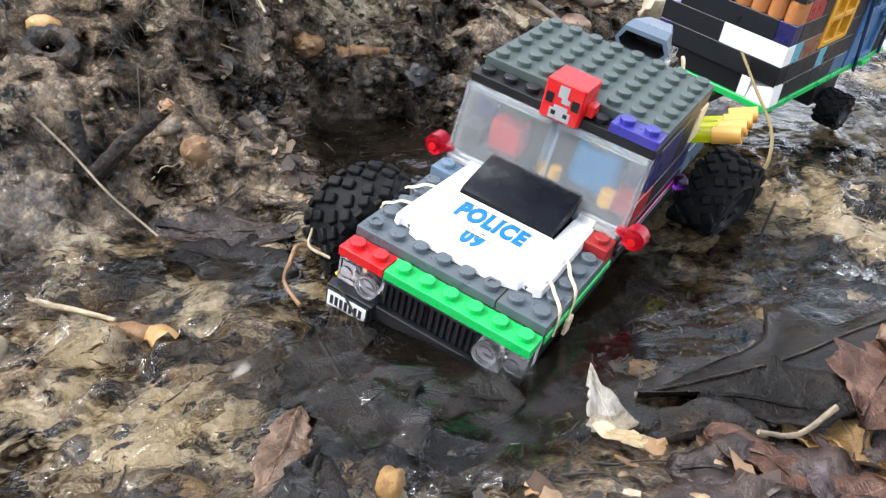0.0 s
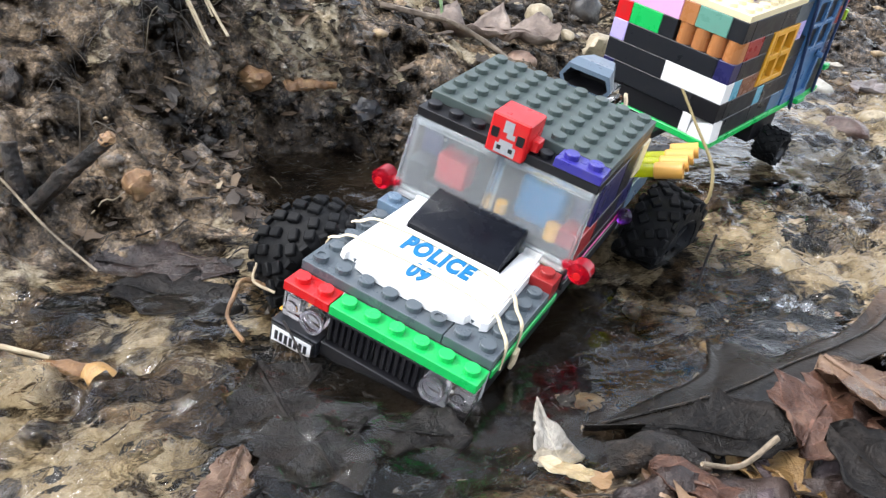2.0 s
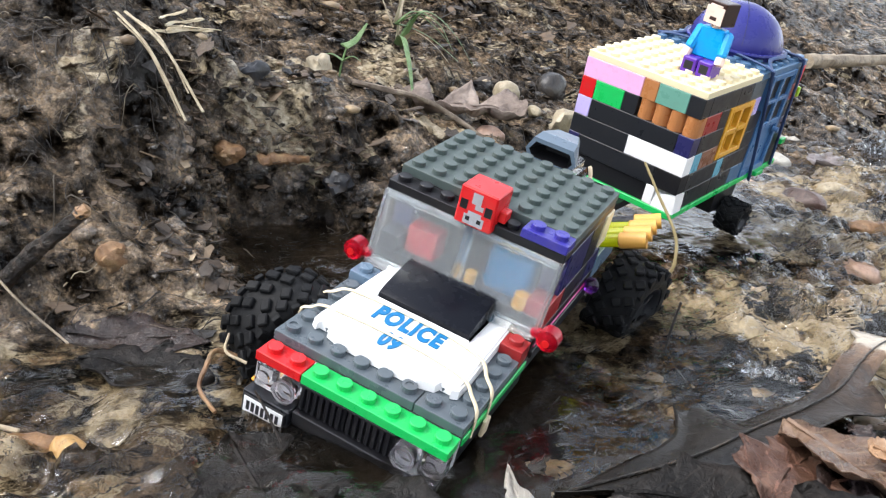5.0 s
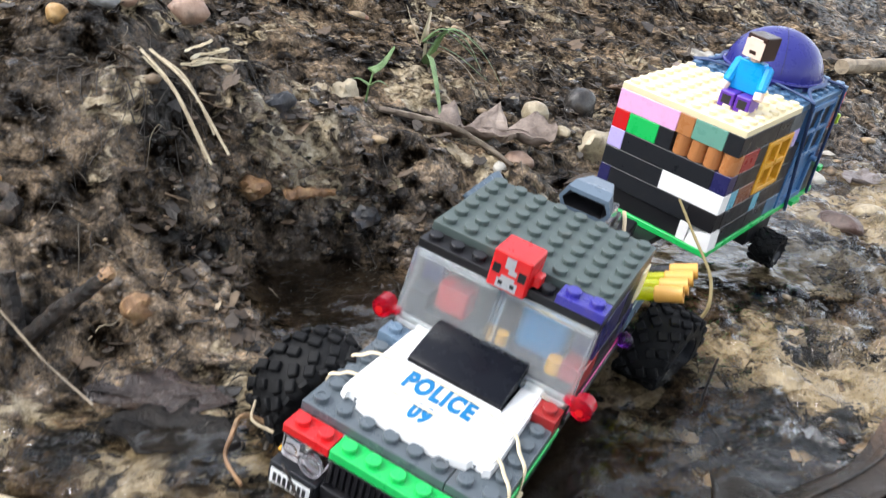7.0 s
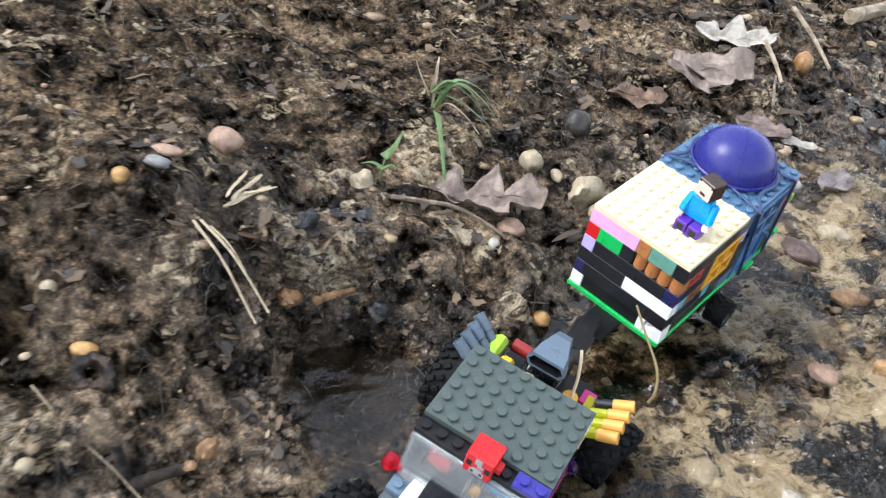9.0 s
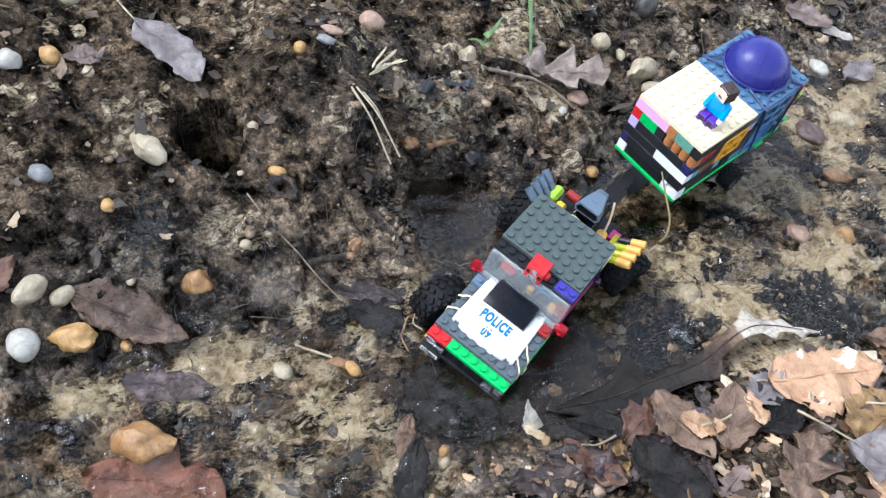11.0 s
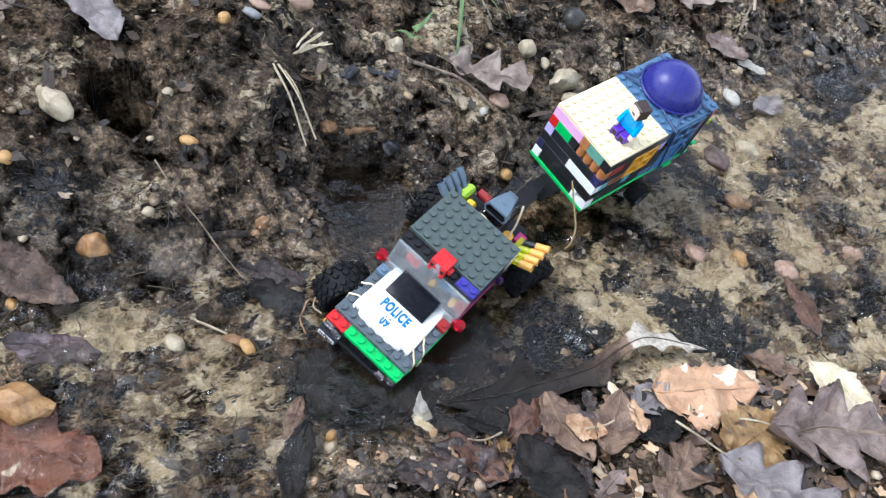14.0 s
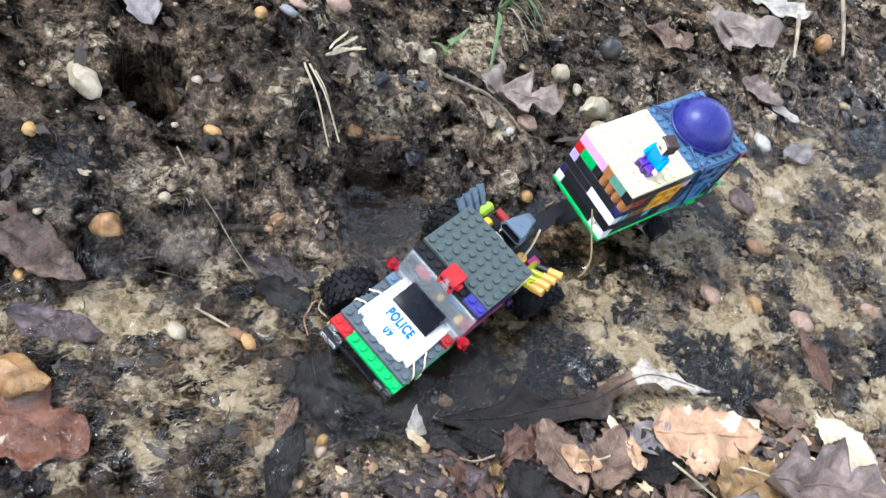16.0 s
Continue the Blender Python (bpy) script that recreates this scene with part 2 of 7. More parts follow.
# ---- mesh helpers ----
def part(name, bm, material, parent=None, label="", smooth=False):
    """Links a bmesh as one mesh object, under a thing if one is given."""
    me = bpy.data.meshes.new(name)
    bm.to_mesh(me)
    bm.free()
    for mt in (material if isinstance(material, (list, tuple)) else (material,)):
        me.materials.append(mt)
    if smooth:
        me.polygons.foreach_set("use_smooth", [True] * len(me.polygons))
        me.set_sharp_from_angle(angle=radians(40))
    ob = new(name, me)
    if parent is not None:
        ob.parent = parent
    if label:
        ob["label"] = label
    return ob


def thing(name, m, label, category, group="", kind=""):
    e = new(name)
    e.empty_display_size = 0.02
    e.matrix_world = m
    return tagged(e, label, category, group, kind)


def add_box(bm, lo, hi, bevel=0.0, mat=0, turn=None):
    size = [b - a for a, b in zip(lo, hi)]
    mid = [(a + b) / 2 for a, b in zip(lo, hi)]
    m = Matrix.Translation(mid) @ Matrix.Diagonal((*size, 1))
    if turn is not None:
        m = turn @ m
    before = set(bm.faces)
    vs = bmesh.ops.create_cube(bm, size=1, matrix=m)["verts"]
    if bevel > 0:
        es = list({e for v in vs for e in v.link_edges})
        bmesh.ops.bevel(bm, geom=es, offset=bevel, segments=1, affect="EDGES")
    for f in set(bm.faces) - before:
        f.material_index = mat
    return bm


def add_cyl(bm, base, r, h, seg=14, axis="z", r2=None, mat=0, m=None):
    before = set(bm.faces)
    t = Matrix.Translation(base)
    if axis == "x":
        t = t @ Matrix.Rotation(radians(90), 4, "Y")
    if axis == "y":
        t = t @ Matrix.Rotation(radians(-90), 4, "X")
    t = t @ Matrix.Translation((0, 0, h / 2))
    if m is not None:
        t = m @ t
    bmesh.ops.create_cone(bm, cap_ends=True, segments=seg, radius1=r, radius2=r if r2 is None else r2, depth=h, matrix=t)
    for f in set(bm.faces) - before:
        f.material_index = mat
    return bm


U, P = 0.008, 0.0032      # stud pitch and plate height


def stud(bm, x, y, z, hollow=False):
    add_cyl(bm, (x, y, z), 0.0024, 0.0015, 14)
    if hollow:
        add_ring(bm, (x, y, z + 0.0015), 0.0024, 0.0013, 0.0004)
    else:
        add_cyl(bm, (x, y, z + 0.0015), 0.0024, 0.0002, 14, r2=0.0022)


def add_ring(bm, base, ro, ri, h, seg=14):
    rows = []
    for r, z in ((ro, 0), (ro, h), (ri, h), (ri, -0.001)):
        rows.append([bm.verts.new((base[0] + r * math.cos(6.28319 * k / seg), base[1] + r * math.sin(6.28319 * k / seg), base[2] + z)) for k in range(seg)])
    for a, b in zip(rows, rows[1:]):
        for k in range(seg):
            bm.faces.new((a[k], a[(k + 1) % seg], b[(k + 1) % seg], b[k]))


def brick_mesh(x0, y0, ztop, nx, ny, h, studs=True, gap=0.00012, hollow=(), skip=()):
    """A stud brick: x0, y0 its corner in metres, nx by ny studs, h in metres below ztop."""
    bm = bmesh.new()
    add_box(bm, (x0 + gap, y0 + gap, ztop - h), (x0 + nx * U - gap, y0 + ny * U - gap, ztop), 0.00022)
    if studs:
        for i in range(nx):
            for j in range(ny):
                if (i, j) not in skip:
                    stud(bm, x0 + (i + 0.5) * U, y0 + (j + 0.5) * U, ztop, (i, j) in hollow)
    return bm


def smooth_path(pts, n=8):
    out = []
    v = [Vector(p) for p in pts]
    v = [2 * v[0] - v[1]] + v + [2 * v[-1] - v[-2]]
    for a, b, c, d in zip(v, v[1:], v[2:], v[3:]):
        for k in range(n):
            t = k / n
            out.append(0.5 * ((2 * b) + (c - a) * t + (2 * a - 5 * b + 4 * c - d) * t * t + (3 * b - a - 3 * c + d) * t ** 3))
    out.append(v[-2])
    return out


def tube(pts, r0, r1=None, seg=8, n=6, rough=0.0, flat=1.0, seed=0, bm=None):
    """A tube along a smooth path, tapering from r0 to r1, with an uneven skin if rough."""
    rnd = random.Random(seed)
    path = smooth_path(pts, n)
    r1 = r0 if r1 is None else r1
    bm = bm or bmesh.new()
    rings = []
    side = Vector((0.31, 0.2, 0.93))
    for k, p in enumerate(path):
        d = (path[min(k + 1, len(path) - 1)] - path[max(k - 1, 0)]).normalized()
        a = d.cross(side).normalized()
        b = d.cross(a)
        t = k / (len(path) - 1)
        r = r0 + (r1 - r0) * t
        rings.append([bm.verts.new(p + (a * math.cos(6.28319 * s / seg) + b * math.sin(6.28319 * s / seg) * flat) * r * (1 + rough * rnd.uniform(-1, 1))) for s in range(seg)])
    for a, b in zip(rings, rings[1:]):
        for s in range(seg):
            bm.faces.new((a[s], a[(s + 1) % seg], b[(s + 1) % seg], b[s]))
    bm.faces.new(rings[0][::-1])
    bm.faces.new(rings[-1])
    return bm


# ---- noise on arrays, for the ground ----
def hash2(ix, iy, seed):
    n = (ix * 374761393 + iy * 668265263 + seed * 1442695041) & 0xFFFFFFFF
    n = ((n ^ (n >> 13)) * 1274126177) & 0xFFFFFFFF
    return ((n ^ (n >> 16)) & 0xFFFF) / 65535.0


def vnoise(x, y, seed=0):
    ix, iy = np.floor(x).astype(np.int64), np.floor(y).astype(np.int64)
    fx, fy = x - ix, y - iy
    fx, fy = fx * fx * fx * (fx * (fx * 6 - 15) + 10), fy * fy * fy * (fy * (fy * 6 - 15) + 10)
    a, b = hash2(ix, iy, seed), hash2(ix + 1, iy, seed)
    c, d = hash2(ix, iy + 1, seed), hash2(ix + 1, iy + 1, seed)
    return (a + (b - a) * fx + (c - a) * fy + (a - b - c + d) * fx * fy) * 2 - 1


def fbm(x, y, scale, octaves=4, gain=0.5, seed=0):
    s, amp, f = 0, 1.0, scale
    for o in range(octaves):
        s = s + amp * vnoise(x * f + 17.3 * o, y * f - 9.1 * o, seed + o)
        amp, f = amp * gain, f * 2.03
    return s


def sstep(a, b, v):
    t = np.clip((v - a) / (b - a), 0, 1)
    return t * t * (3 - 2 * t)


def side_of(x, y, line):
    """Signed distance to an open polyline: positive on its left."""
    best = np.full(np.shape(x), 1e9)
    sign = np.ones(np.shape(x))
    for (ax, ay), (bx, by) in zip(line, line[1:]):
        dx, dy = bx - ax, by - ay
        t = np.clip(((x - ax) * dx + (y - ay) * dy) / (dx * dx + dy * dy), 0, 1)
        px, py = x - ax - t * dx, y - ay - t * dy
        d = np.hypot(px, py)
        s = np.where(dx * (y - ay) - dy * (x - ax) >= 0, 1.0, -1.0)
        near = d < best
        best, sign = np.where(near, d, best), np.where(near, s, sign)
    return best * sign


BANK_FOOT = [(-0.6, -1.2), (-0.24, -0.3), (-0.175, -0.16), (-0.15, -0.09), (-0.105, -0.025), (-0.068, 0.018), (-0.07, 0.055), (-0.09, 0.068), (-0.113, 0.085), (-0.127, 0.116), (-0.104, 0.144), (-0.06, 0.160), (-0.012, 0.2), (0.0, 0.3), (0.03, 0.42), (0.10, 0.6), (0.3, 1.1), (1.5, 4)]
LEAF_BANK = [(-0.05, -1.2), (0.03, -0.25), (0.045, -0.06), (0.085, 0.005), (0.125, 0.07), (0.165, 0.13), (0.225, 0.21), (0.32, 0.29), (0.7, 0.5), (4, 1.6)]


def bell(x, y, cx, cy, rx, ry):
    return np.exp(-(((x - cx) / rx) ** 2 + ((y - cy) / ry) ** 2))


def ground_height(x, y):
    x, y = np.asarray(x, float), np.asarray(y, float)
    cliff = bell(x, y, -0.122, 0.134, 0.042, 0.035)
    w = 0.010 * fbm(x, y, 32, 3, 0.5, 3) * (1 - 0.75 * cliff)
    d = side_of(x, y, BANK_FOOT) + w
    land = 0.125 * (1 - np.exp(-np.maximum(d, 0) / 0.18)) * sstep(-0.02, 0.04, d) + 0.003 * sstep(0, 0.012, d)
    # added rise out of view, keeps low sky out of the pool's reflections
    land = land + 0.95 * 0.55 * (1 - np.exp(-np.maximum(d - 0.36, 0) / 0.55)) * sstep(0.36, 0.9, d) * sstep(-0.05, -0.5, x)
    mound = 0.036 * bell(x, y, -0.16, 0.083, 0.036, 0.03) + 0.016 * bell(x, y, -0.14, 0.15, 0.03, 0.022) + 0.018 * bell(x, y, -0.235, 0.12, 0.06, 0.06)
    land = land * (1 - 0.42 * sstep(0.2, 0.42, y) * (1 - sstep(0.25, 0.45, d)))
    mound = mound + 0.018 * bell(x, y, -0.138, 0.192, 0.04, 0.03) + 0.024 * bell(x, y, -0.212, 0.115, 0.05, 0.06)
    mound = mound + 0.021 * bell(x, y, -0.149, 0.13, 0.016, 0.013) + 0.021 * bell(x, y, -0.118, 0.163, 0.02, 0.011) - 0.009 * bell(x, y, -0.106, 0.028, 0.025, 0.02)
    mound = mound + 0.024 * bell(x, y, -0.185, 0.138, 0.036, 0.034) + 0.012 * bell(x, y, -0.217, 0.085, 0.03, 0.03) - 0.015 * bell(x, y, -0.086, 0.252, 0.045, 0.033)
    pits = 0.17 * (1 - sstep(0.7, 1.15, np.hypot((x + 0.227) / 0.022, (y - 0.003) / 0.018) + 0.22 * fbm(x, y, 90, 2, 0.5, 131))) + 0.012 * bell(x, y, -0.16, 0.014, 0.011, 0.008)
    e = -side_of(x, y, LEAF_BANK) + w
    # last term: an unseen slope added past the leaf bank to narrow the sky
    right = 0.05 * (1 - np.exp(-np.maximum(e, 0) / 0.25)) + 0.003 * sstep(0, 0.012, e) + 0.3 * (1 - np.exp(-np.maximum(e - 0.6, 0) / 0.6))
    inside = np.minimum(-d, -e)
    pool = 0.02 * bell(x, y, 0.03, 0.06, 0.06, 0.085) + 0.018 * bell(x, y, -0.09, 0.115, 0.035, 0.028) + 0.008 * bell(x, y, 0.01, -0.02, 0.045, 0.025)
    bed = -(0.0040 + pool) * sstep(-0.004, 0.02, inside)
    mound = mound * sstep(0, 0.02, d) + 0.015 * cliff * sstep(0, 0.008, d) * (1 - 0.7 * sstep(0.012, 0.04, d))
    h = np.where(d > 0, land + mound - pits, np.where(e > 0, right, bed))
    h = h + 0.006 * bell(x, y, -0.062, 0.008, 0.02, 0.015)
    wet = sstep(0.0, 0.03, np.maximum(d, e))
    rough = 0.42 + 0.58 * wet
    u, v = x - 1.0 * h, y + 0.9 * h
    h = h + rough * (0.0055 * fbm(u, v, 26, 3, 0.55, 11) + 0.0015 * fbm(u, v, 105, 3, 0.6, 23))
    warp = 0.006 * fbm(u, v, 60, 2, 0.5, 77)
    clump = np.abs(fbm(u + warp, v - warp, 62, 3, 0.55, 41)) ** 0.7 + 0.45 * np.abs(fbm(u - warp, v, 170, 2, 0.55, 43)) ** 0.8
    h = h + rough * 0.0016 * (clump - 0.5)
    return h


def gz(x, y):
    return float(ground_height(np.array([x]), np.array([y]))[0])


def graded(lo, hi, step, outer, wide, far, n):
    """Even steps between lo and hi, wider ones to a belt outside, then ever longer ones out to far."""
    core = np.arange(lo, hi + step / 2, step)
    belt = np.arange(wide, outer, wide)
    grow = outer + np.geomspace(wide, far, n)
    return np.concatenate([(lo - grow)[::-1], (lo - belt)[::-1], core, hi + belt, hi + grow])


def vnoise3(p, seed=0):
    i = np.floor(p).astype(np.int64)
    f = p - i
    f = f * f * (3 - 2 * f)
    out = 0.0
    for c in range(8):
        o = ((c >> 2) & 1, (c >> 1) & 1, c & 1)
        wgt = 1.0
        for k in range(3):
            wgt = wgt * (f[..., k] if o[k] else 1 - f[..., k])
        out = out + wgt * hash2(i[..., 0] + o[0] + 7919 * (i[..., 2] + o[2]), i[..., 1] + o[1] - 104729 * (i[..., 2] + o[2]), seed)
    return out * 2 - 1


def lumpy(x, y, z):
    """Pushes the bank's skin in and out along its own slope: clods and hollows."""
    gy_, gx_ = np.gradient(z, y[:, 0], x[0, :])
    n = np.stack([-gx_, -gy_, np.ones_like(z)], -1)
    n = n / np.linalg.norm(n, axis=-1, keepdims=True)
    p = np.stack([x, y, z], -1)
    bank = sstep(0.0, 0.02, side_of(x, y, BANK_FOOT)) * sstep(1.4, 0.9, np.hypot(x, y))
    p = p + 0.004 * np.stack([vnoise3(p * 70, 201), vnoise3(p * 70, 202), vnoise3(p * 70, 203)], -1)
    r = 0.0
    for sc, amp, sd in ((75, 0.45, 211), (160, 0.6, 212), (330, 0.45, 213)):
        r = r + amp * (np.abs(vnoise3(p * sc, sd)) ** 0.8 - 0.42)
    calm = 0.3 + 0.7 * sstep(-0.25, 0.15, fbm(x, y, 17, 2, 0.5, 221))
    return n * (0.0038 * bank * calm * r)[..., None]


def sheet(name, xs, ys, zfun, material, shares=(), skin=None):
    gx, gy = np.meshgrid(xs, ys)
    z = zfun(gx, gy)
    co = np.stack([gx, gy, z], -1)
    if skin is not None:
        co = co + skin(gx, gy, z)
    co = co.reshape(-1, 3)
    nx, ny = len(xs), len(ys)
    k = np.arange(nx * ny).reshape(ny, nx)
    f = np.stack([k[:-1, :-1], k[:-1, 1:], k[1:, 1:], k[1:, :-1]], -1).reshape(-1, 4)
    me = bpy.data.meshes.new(name)
    me.vertices.add(len(co))
    me.vertices.foreach_set("co", co.ravel())
    me.loops.add(f.size)
    me.loops.foreach_set("vertex_index", f.ravel())
    me.polygons.add(len(f))
    me.polygons.foreach_set("loop_start", np.arange(0, f.size, 4))
    me.polygons.foreach_set("use_smooth", np.ones(len(f), bool))
    me.update(calc_edges=True)
    me.materials.append(material)
    for key, share in shares:
        me.attributes.new(key, "FLOAT", "POINT").data.foreach_set("value", share(gx, gy).ravel())
    return new(name, me)


def in_stream(x, y):
    d, e = side_of(x, y, BANK_FOOT), -side_of(x, y, LEAF_BANK)
    return sstep(-0.01, 0.012, -d) * sstep(-0.015, 0.006, -e)


def deep_share(x, y):
    """The still, dark pools: round the truck's nose, beside it, and under the bank."""
    return np.clip(bell(x, y, 0.03, 0.05, 0.042, 0.06) + bell(x, y, 0.012, -0.03, 0.045, 0.028) + bell(x, y, -0.09, 0.115, 0.05, 0.04) + 0.8 * bell(x, y, 0.07, 0.03, 0.03, 0.03), 0, 1)


def clay_share(x, y):
    """Where yellow clay shows: broad patches in the stream bed, thin streaks on the bank."""
    patches = 0.30 + 0.31 * sstep(0.05, 0.1, x) * sstep(0.07, 0.14, y) * (1 - 0.8 * sstep(0.33, 0.5, y)) + 0.09 * sstep(0.0, -0.05, y) + 0.42 * fbm(x, y, 24, 4, 0.6, 71)
    patches = patches + 0.35 * bell(x, y, -0.085, -0.075, 0.03, 0.022) + 0.3 * bell(x, y, -0.05, -0.03, 0.03, 0.018)
    streaks = 0.5 * sstep(0.25, 0.7, fbm(x, y, 30, 4, 0.6, 83)) * sstep(-0.02, 0.02, side_of(x, y, BANK_FOOT))
    # bells of paler colour that brighten the bank foot and the shaded pool cliff
    streaks = streaks + 0.3 * bell(x, y, -0.115, 0.0, 0.03, 0.03) + 0.25 * bell(x, y, -0.09, 0.24, 0.06, 0.05) + 0.08 * bell(x, y, -0.13, 0.145, 0.03, 0.025)
    return np.clip(in_stream(x, y) * patches * (1 - 0.85 * deep_share(x, y)) + streaks, 0, 1)


def debris_share(x, y):
    """Where black leaf mould lies in the bed: drifts along the flow; pool floors are darkened for murky depth."""
    drift = 0.22 - 0.04 * sstep(0.0, -0.05, y) - 0.05 * sstep(0.06, 0.12, x) + 0.45 * fbm(x, y, 19, 3, 0.6, 171) + 0.65 * bell(x, y, 0.182, 0.235, 0.04, 0.035) + 0.3 * bell(x, y, 0.07, 0.15, 0.02, 0.05)
    soil = 0.45 * bell(x, y, -0.215, -0.03, 0.08, 0.07) + 0.3 * bell(x, y, -0.165, 0.09, 0.03, 0.035) + 0.35 * bell(x, y, -0.19, -0.075, 0.05, 0.03) + 0.2 * fbm(x, y, 15, 3, 0.6, 177)
    return np.clip(in_stream(x, y) * np.maximum(drift, 0.8 * deep_share(x, y) - 0.55 * bell(x, y, -0.09, 0.115, 0.05, 0.04)) + (1 - in_stream(x, y)) * soil, 0, 1)


def bank_light_tone(x, y):
    """Brightness put into the mud colour: lifts the shaded cut bank and its foot, dims the ground higher up."""
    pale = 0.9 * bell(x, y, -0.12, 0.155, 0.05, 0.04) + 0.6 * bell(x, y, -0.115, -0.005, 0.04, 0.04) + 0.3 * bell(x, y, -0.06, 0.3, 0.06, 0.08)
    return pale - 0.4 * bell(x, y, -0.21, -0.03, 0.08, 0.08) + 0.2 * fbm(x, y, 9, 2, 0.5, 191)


def dry_share(x, y):
    """0 where a film of water stands on the mud, near the stream's edge; 1 under the stream and high on the bank."""
    d = np.maximum(np.maximum(side_of(x, y, BANK_FOOT), -side_of(x, y, LEAF_BANK)), 0)
    return np.clip(1 - (1 - in_stream(x, y)) * (0.1 + 0.9 * np.exp(-d / 0.055)), 0, 1)


def run_share(x, y):
    """How fast the water runs, from still pools to broken shallows."""
    fast = sstep(0.05, 0.12, x) * sstep(0.08, 0.2, y) + sstep(-0.0, -0.05, y)
    return 0.16 + 1.0 * np.clip(fast, 0, 1) * (1 - 0.8 * deep_share(x, y))


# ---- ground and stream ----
ground = sheet("ground", graded(-0.46, 0.44, 0.0015, 0.3, 0.004, 40, 50), graded(-0.22, 0.62, 0.0015, 0.45, 0.004, 40, 50), ground_height, MUD, (("clay", clay_share), ("debris", debris_share), ("silt", deep_share), ("tone", bank_light_tone), ("dry", dry_share)), lumpy)
tagged(ground, "wet brown mud bank and shallow stream bed", "ground", kind="structure")


def water_height(x, y):
    run = sstep(0.05, 0.12, x) * sstep(0.08, 0.2, y) + 1.1 * sstep(-0.0, -0.06, y)
    u, v = x * 0.5 + y * 0.87, x * 0.87 - y * 0.5
    rill = 0.0045 * np.exp(-(side_of(x, y, [(0.057, 0.212), (0.0736, 0.178), (0.0902, 0.163), (0.103, 0.150)]) / 0.006) ** 2) * (0.5 + fbm(u * 0.5, v, 260, 2, 0.6, 55))
    flow = fbm(u * 0.45, v, 105, 3, 0.6, 15)
    return 0.0008 * fbm(x, y, 40, 2, 0.5, 5) + 0.0004 * fbm(x, y, 130, 2, 0.5, 8) + 0.006 * run * flow + 0.0016 * run + rill


water = sheet("water", graded(-0.4, 0.46, 0.0022, 0.2, 0.006, 3, 20), graded(-0.24, 0.62, 0.0022, 0.4, 0.006, 3, 20), water_height, WATER, (("run", run_share),))
tagged(water, "shallow clear brown stream water over mud", "water", kind="structure")
water.visible_shadow = False

# ---- the toy truck: x across, y to its rear, z up, top of the bonnet plates at 0.05 ----
TILT = Matrix(((0.98594, 0.00744, 0.16694, 0), (0.00744, 0.99606, -0.08838, 0), (-0.16694, 0.08838, 0.982, -0.031), (0, 0, 0, 1)))
truck = thing("toy_truck", TILT, "muddy toy brick truck, grey and white, nose down in water", "toy truck")
MM = 0.001


def tb(name, i0, j0, ztop, nx, ny, plates, mat, studs=True, label="", hollow=(), skip=(), dy=0.0):
    return part(name, brick_mesh((i0 - 4) * U, j0 * U + dy, ztop, nx, ny, plates * P, studs, hollow=hollow, skip=skip), mat, truck, label)


def box_part(name, lo, hi, mat, parent, label="", bevel=0.3, turn=None):
    """A bevelled block from corners in millimetres."""
    bm = add_box(bmesh.new(), [v * MM for v in lo], [v * MM for v in hi], bevel * MM, 0, turn)
    return part(name, bm, mat, parent, label)


H = 0.05
tb("plate", 0, 0, H - P, 2, 1, 1, RED, label="red plate over the headlights")
tb("plate", 2, 0, H - P, 6, 1, 1, GREEN, label="bright green front plate")
tb("plate", 0, 1, H, 6, 2, 1, DGREY, label="dark grey bonnet plate", hollow=((0, 0), (5, 0)))
tb("plate", 6, 1, H, 2, 5, 1, DGREY, label="dark grey bonnet plate")
tb("plate", 0, 3, H, 2, 3, 1, DGREY, label="dark grey bonnet plate")
tb("plate", 2, 3, H - P, 4, 4, 1, CHAR, False)
tb("brick", 7, 6, H + P, 1, 1, 2, DRED, label="dark red brick beside the windscreen")
tb("brick", 0, 6, H + P, 1, 1, 2, SLATE, label="slate blue brick beside the windscreen")
tb("chassis", 0, 1, H - P, 8, 6, 3, BLACK, False)
box_part("sill", (30.2, 9, 43), (32.4, 56, 46), GREEN, truck, "green strip under the bonnet")
box_part("bumper", (-16, -1.2, 29.5), (32, 8, 34), BLACK, truck)
box_part("bumper_lip", (-32, 0, 24.5), (32, 9, 29.4), BLACK, truck)

# headlights: a square and a round clear lens on each side
for sq, rd in ((-28, -20), (28, 20)):
    bm = add_box(bmesh.new(), ((sq - 3.7) * MM, 0.2 * MM, 34.2 * MM), ((sq + 3.7) * MM, 6.5 * MM, 43.4 * MM), 0.9 * MM)
    add_cyl(bm, (sq * MM, -0.6 * MM, 39 * MM), 2.2 * MM, 0.8 * MM, 14, "y")
    part("headlight", bm, LENS, truck, "clear square headlight").visible_shadow = False
    bm = add_cyl(bmesh.new(), (rd * MM, -0.8 * MM, 38.6 * MM), 3.8 * MM, 6 * MM, 22, "y")
    lens = part("headlight", bm, LENS, truck, "clear round headlight", True)
    lens.visible_shadow = False
    bm = bmesh.new()
    add_ring(bm, (0, 0, 0), 3.9 * MM, 2.9 * MM, 1.0 * MM, 22)
    ring = part("headlight_rim", bm, LENS, lens)
    ring.matrix_local = Matrix.Translation((rd * MM, -0.6 * MM, 38.6 * MM)) @ Matrix.Rotation(radians(90), 4, "X")
# pale backing added behind the headlights to brighten their lenses
box_part("lens_backing", (-31.9, 6.7, 34), (31.9, 8.2, 46.6), GREYW, truck)
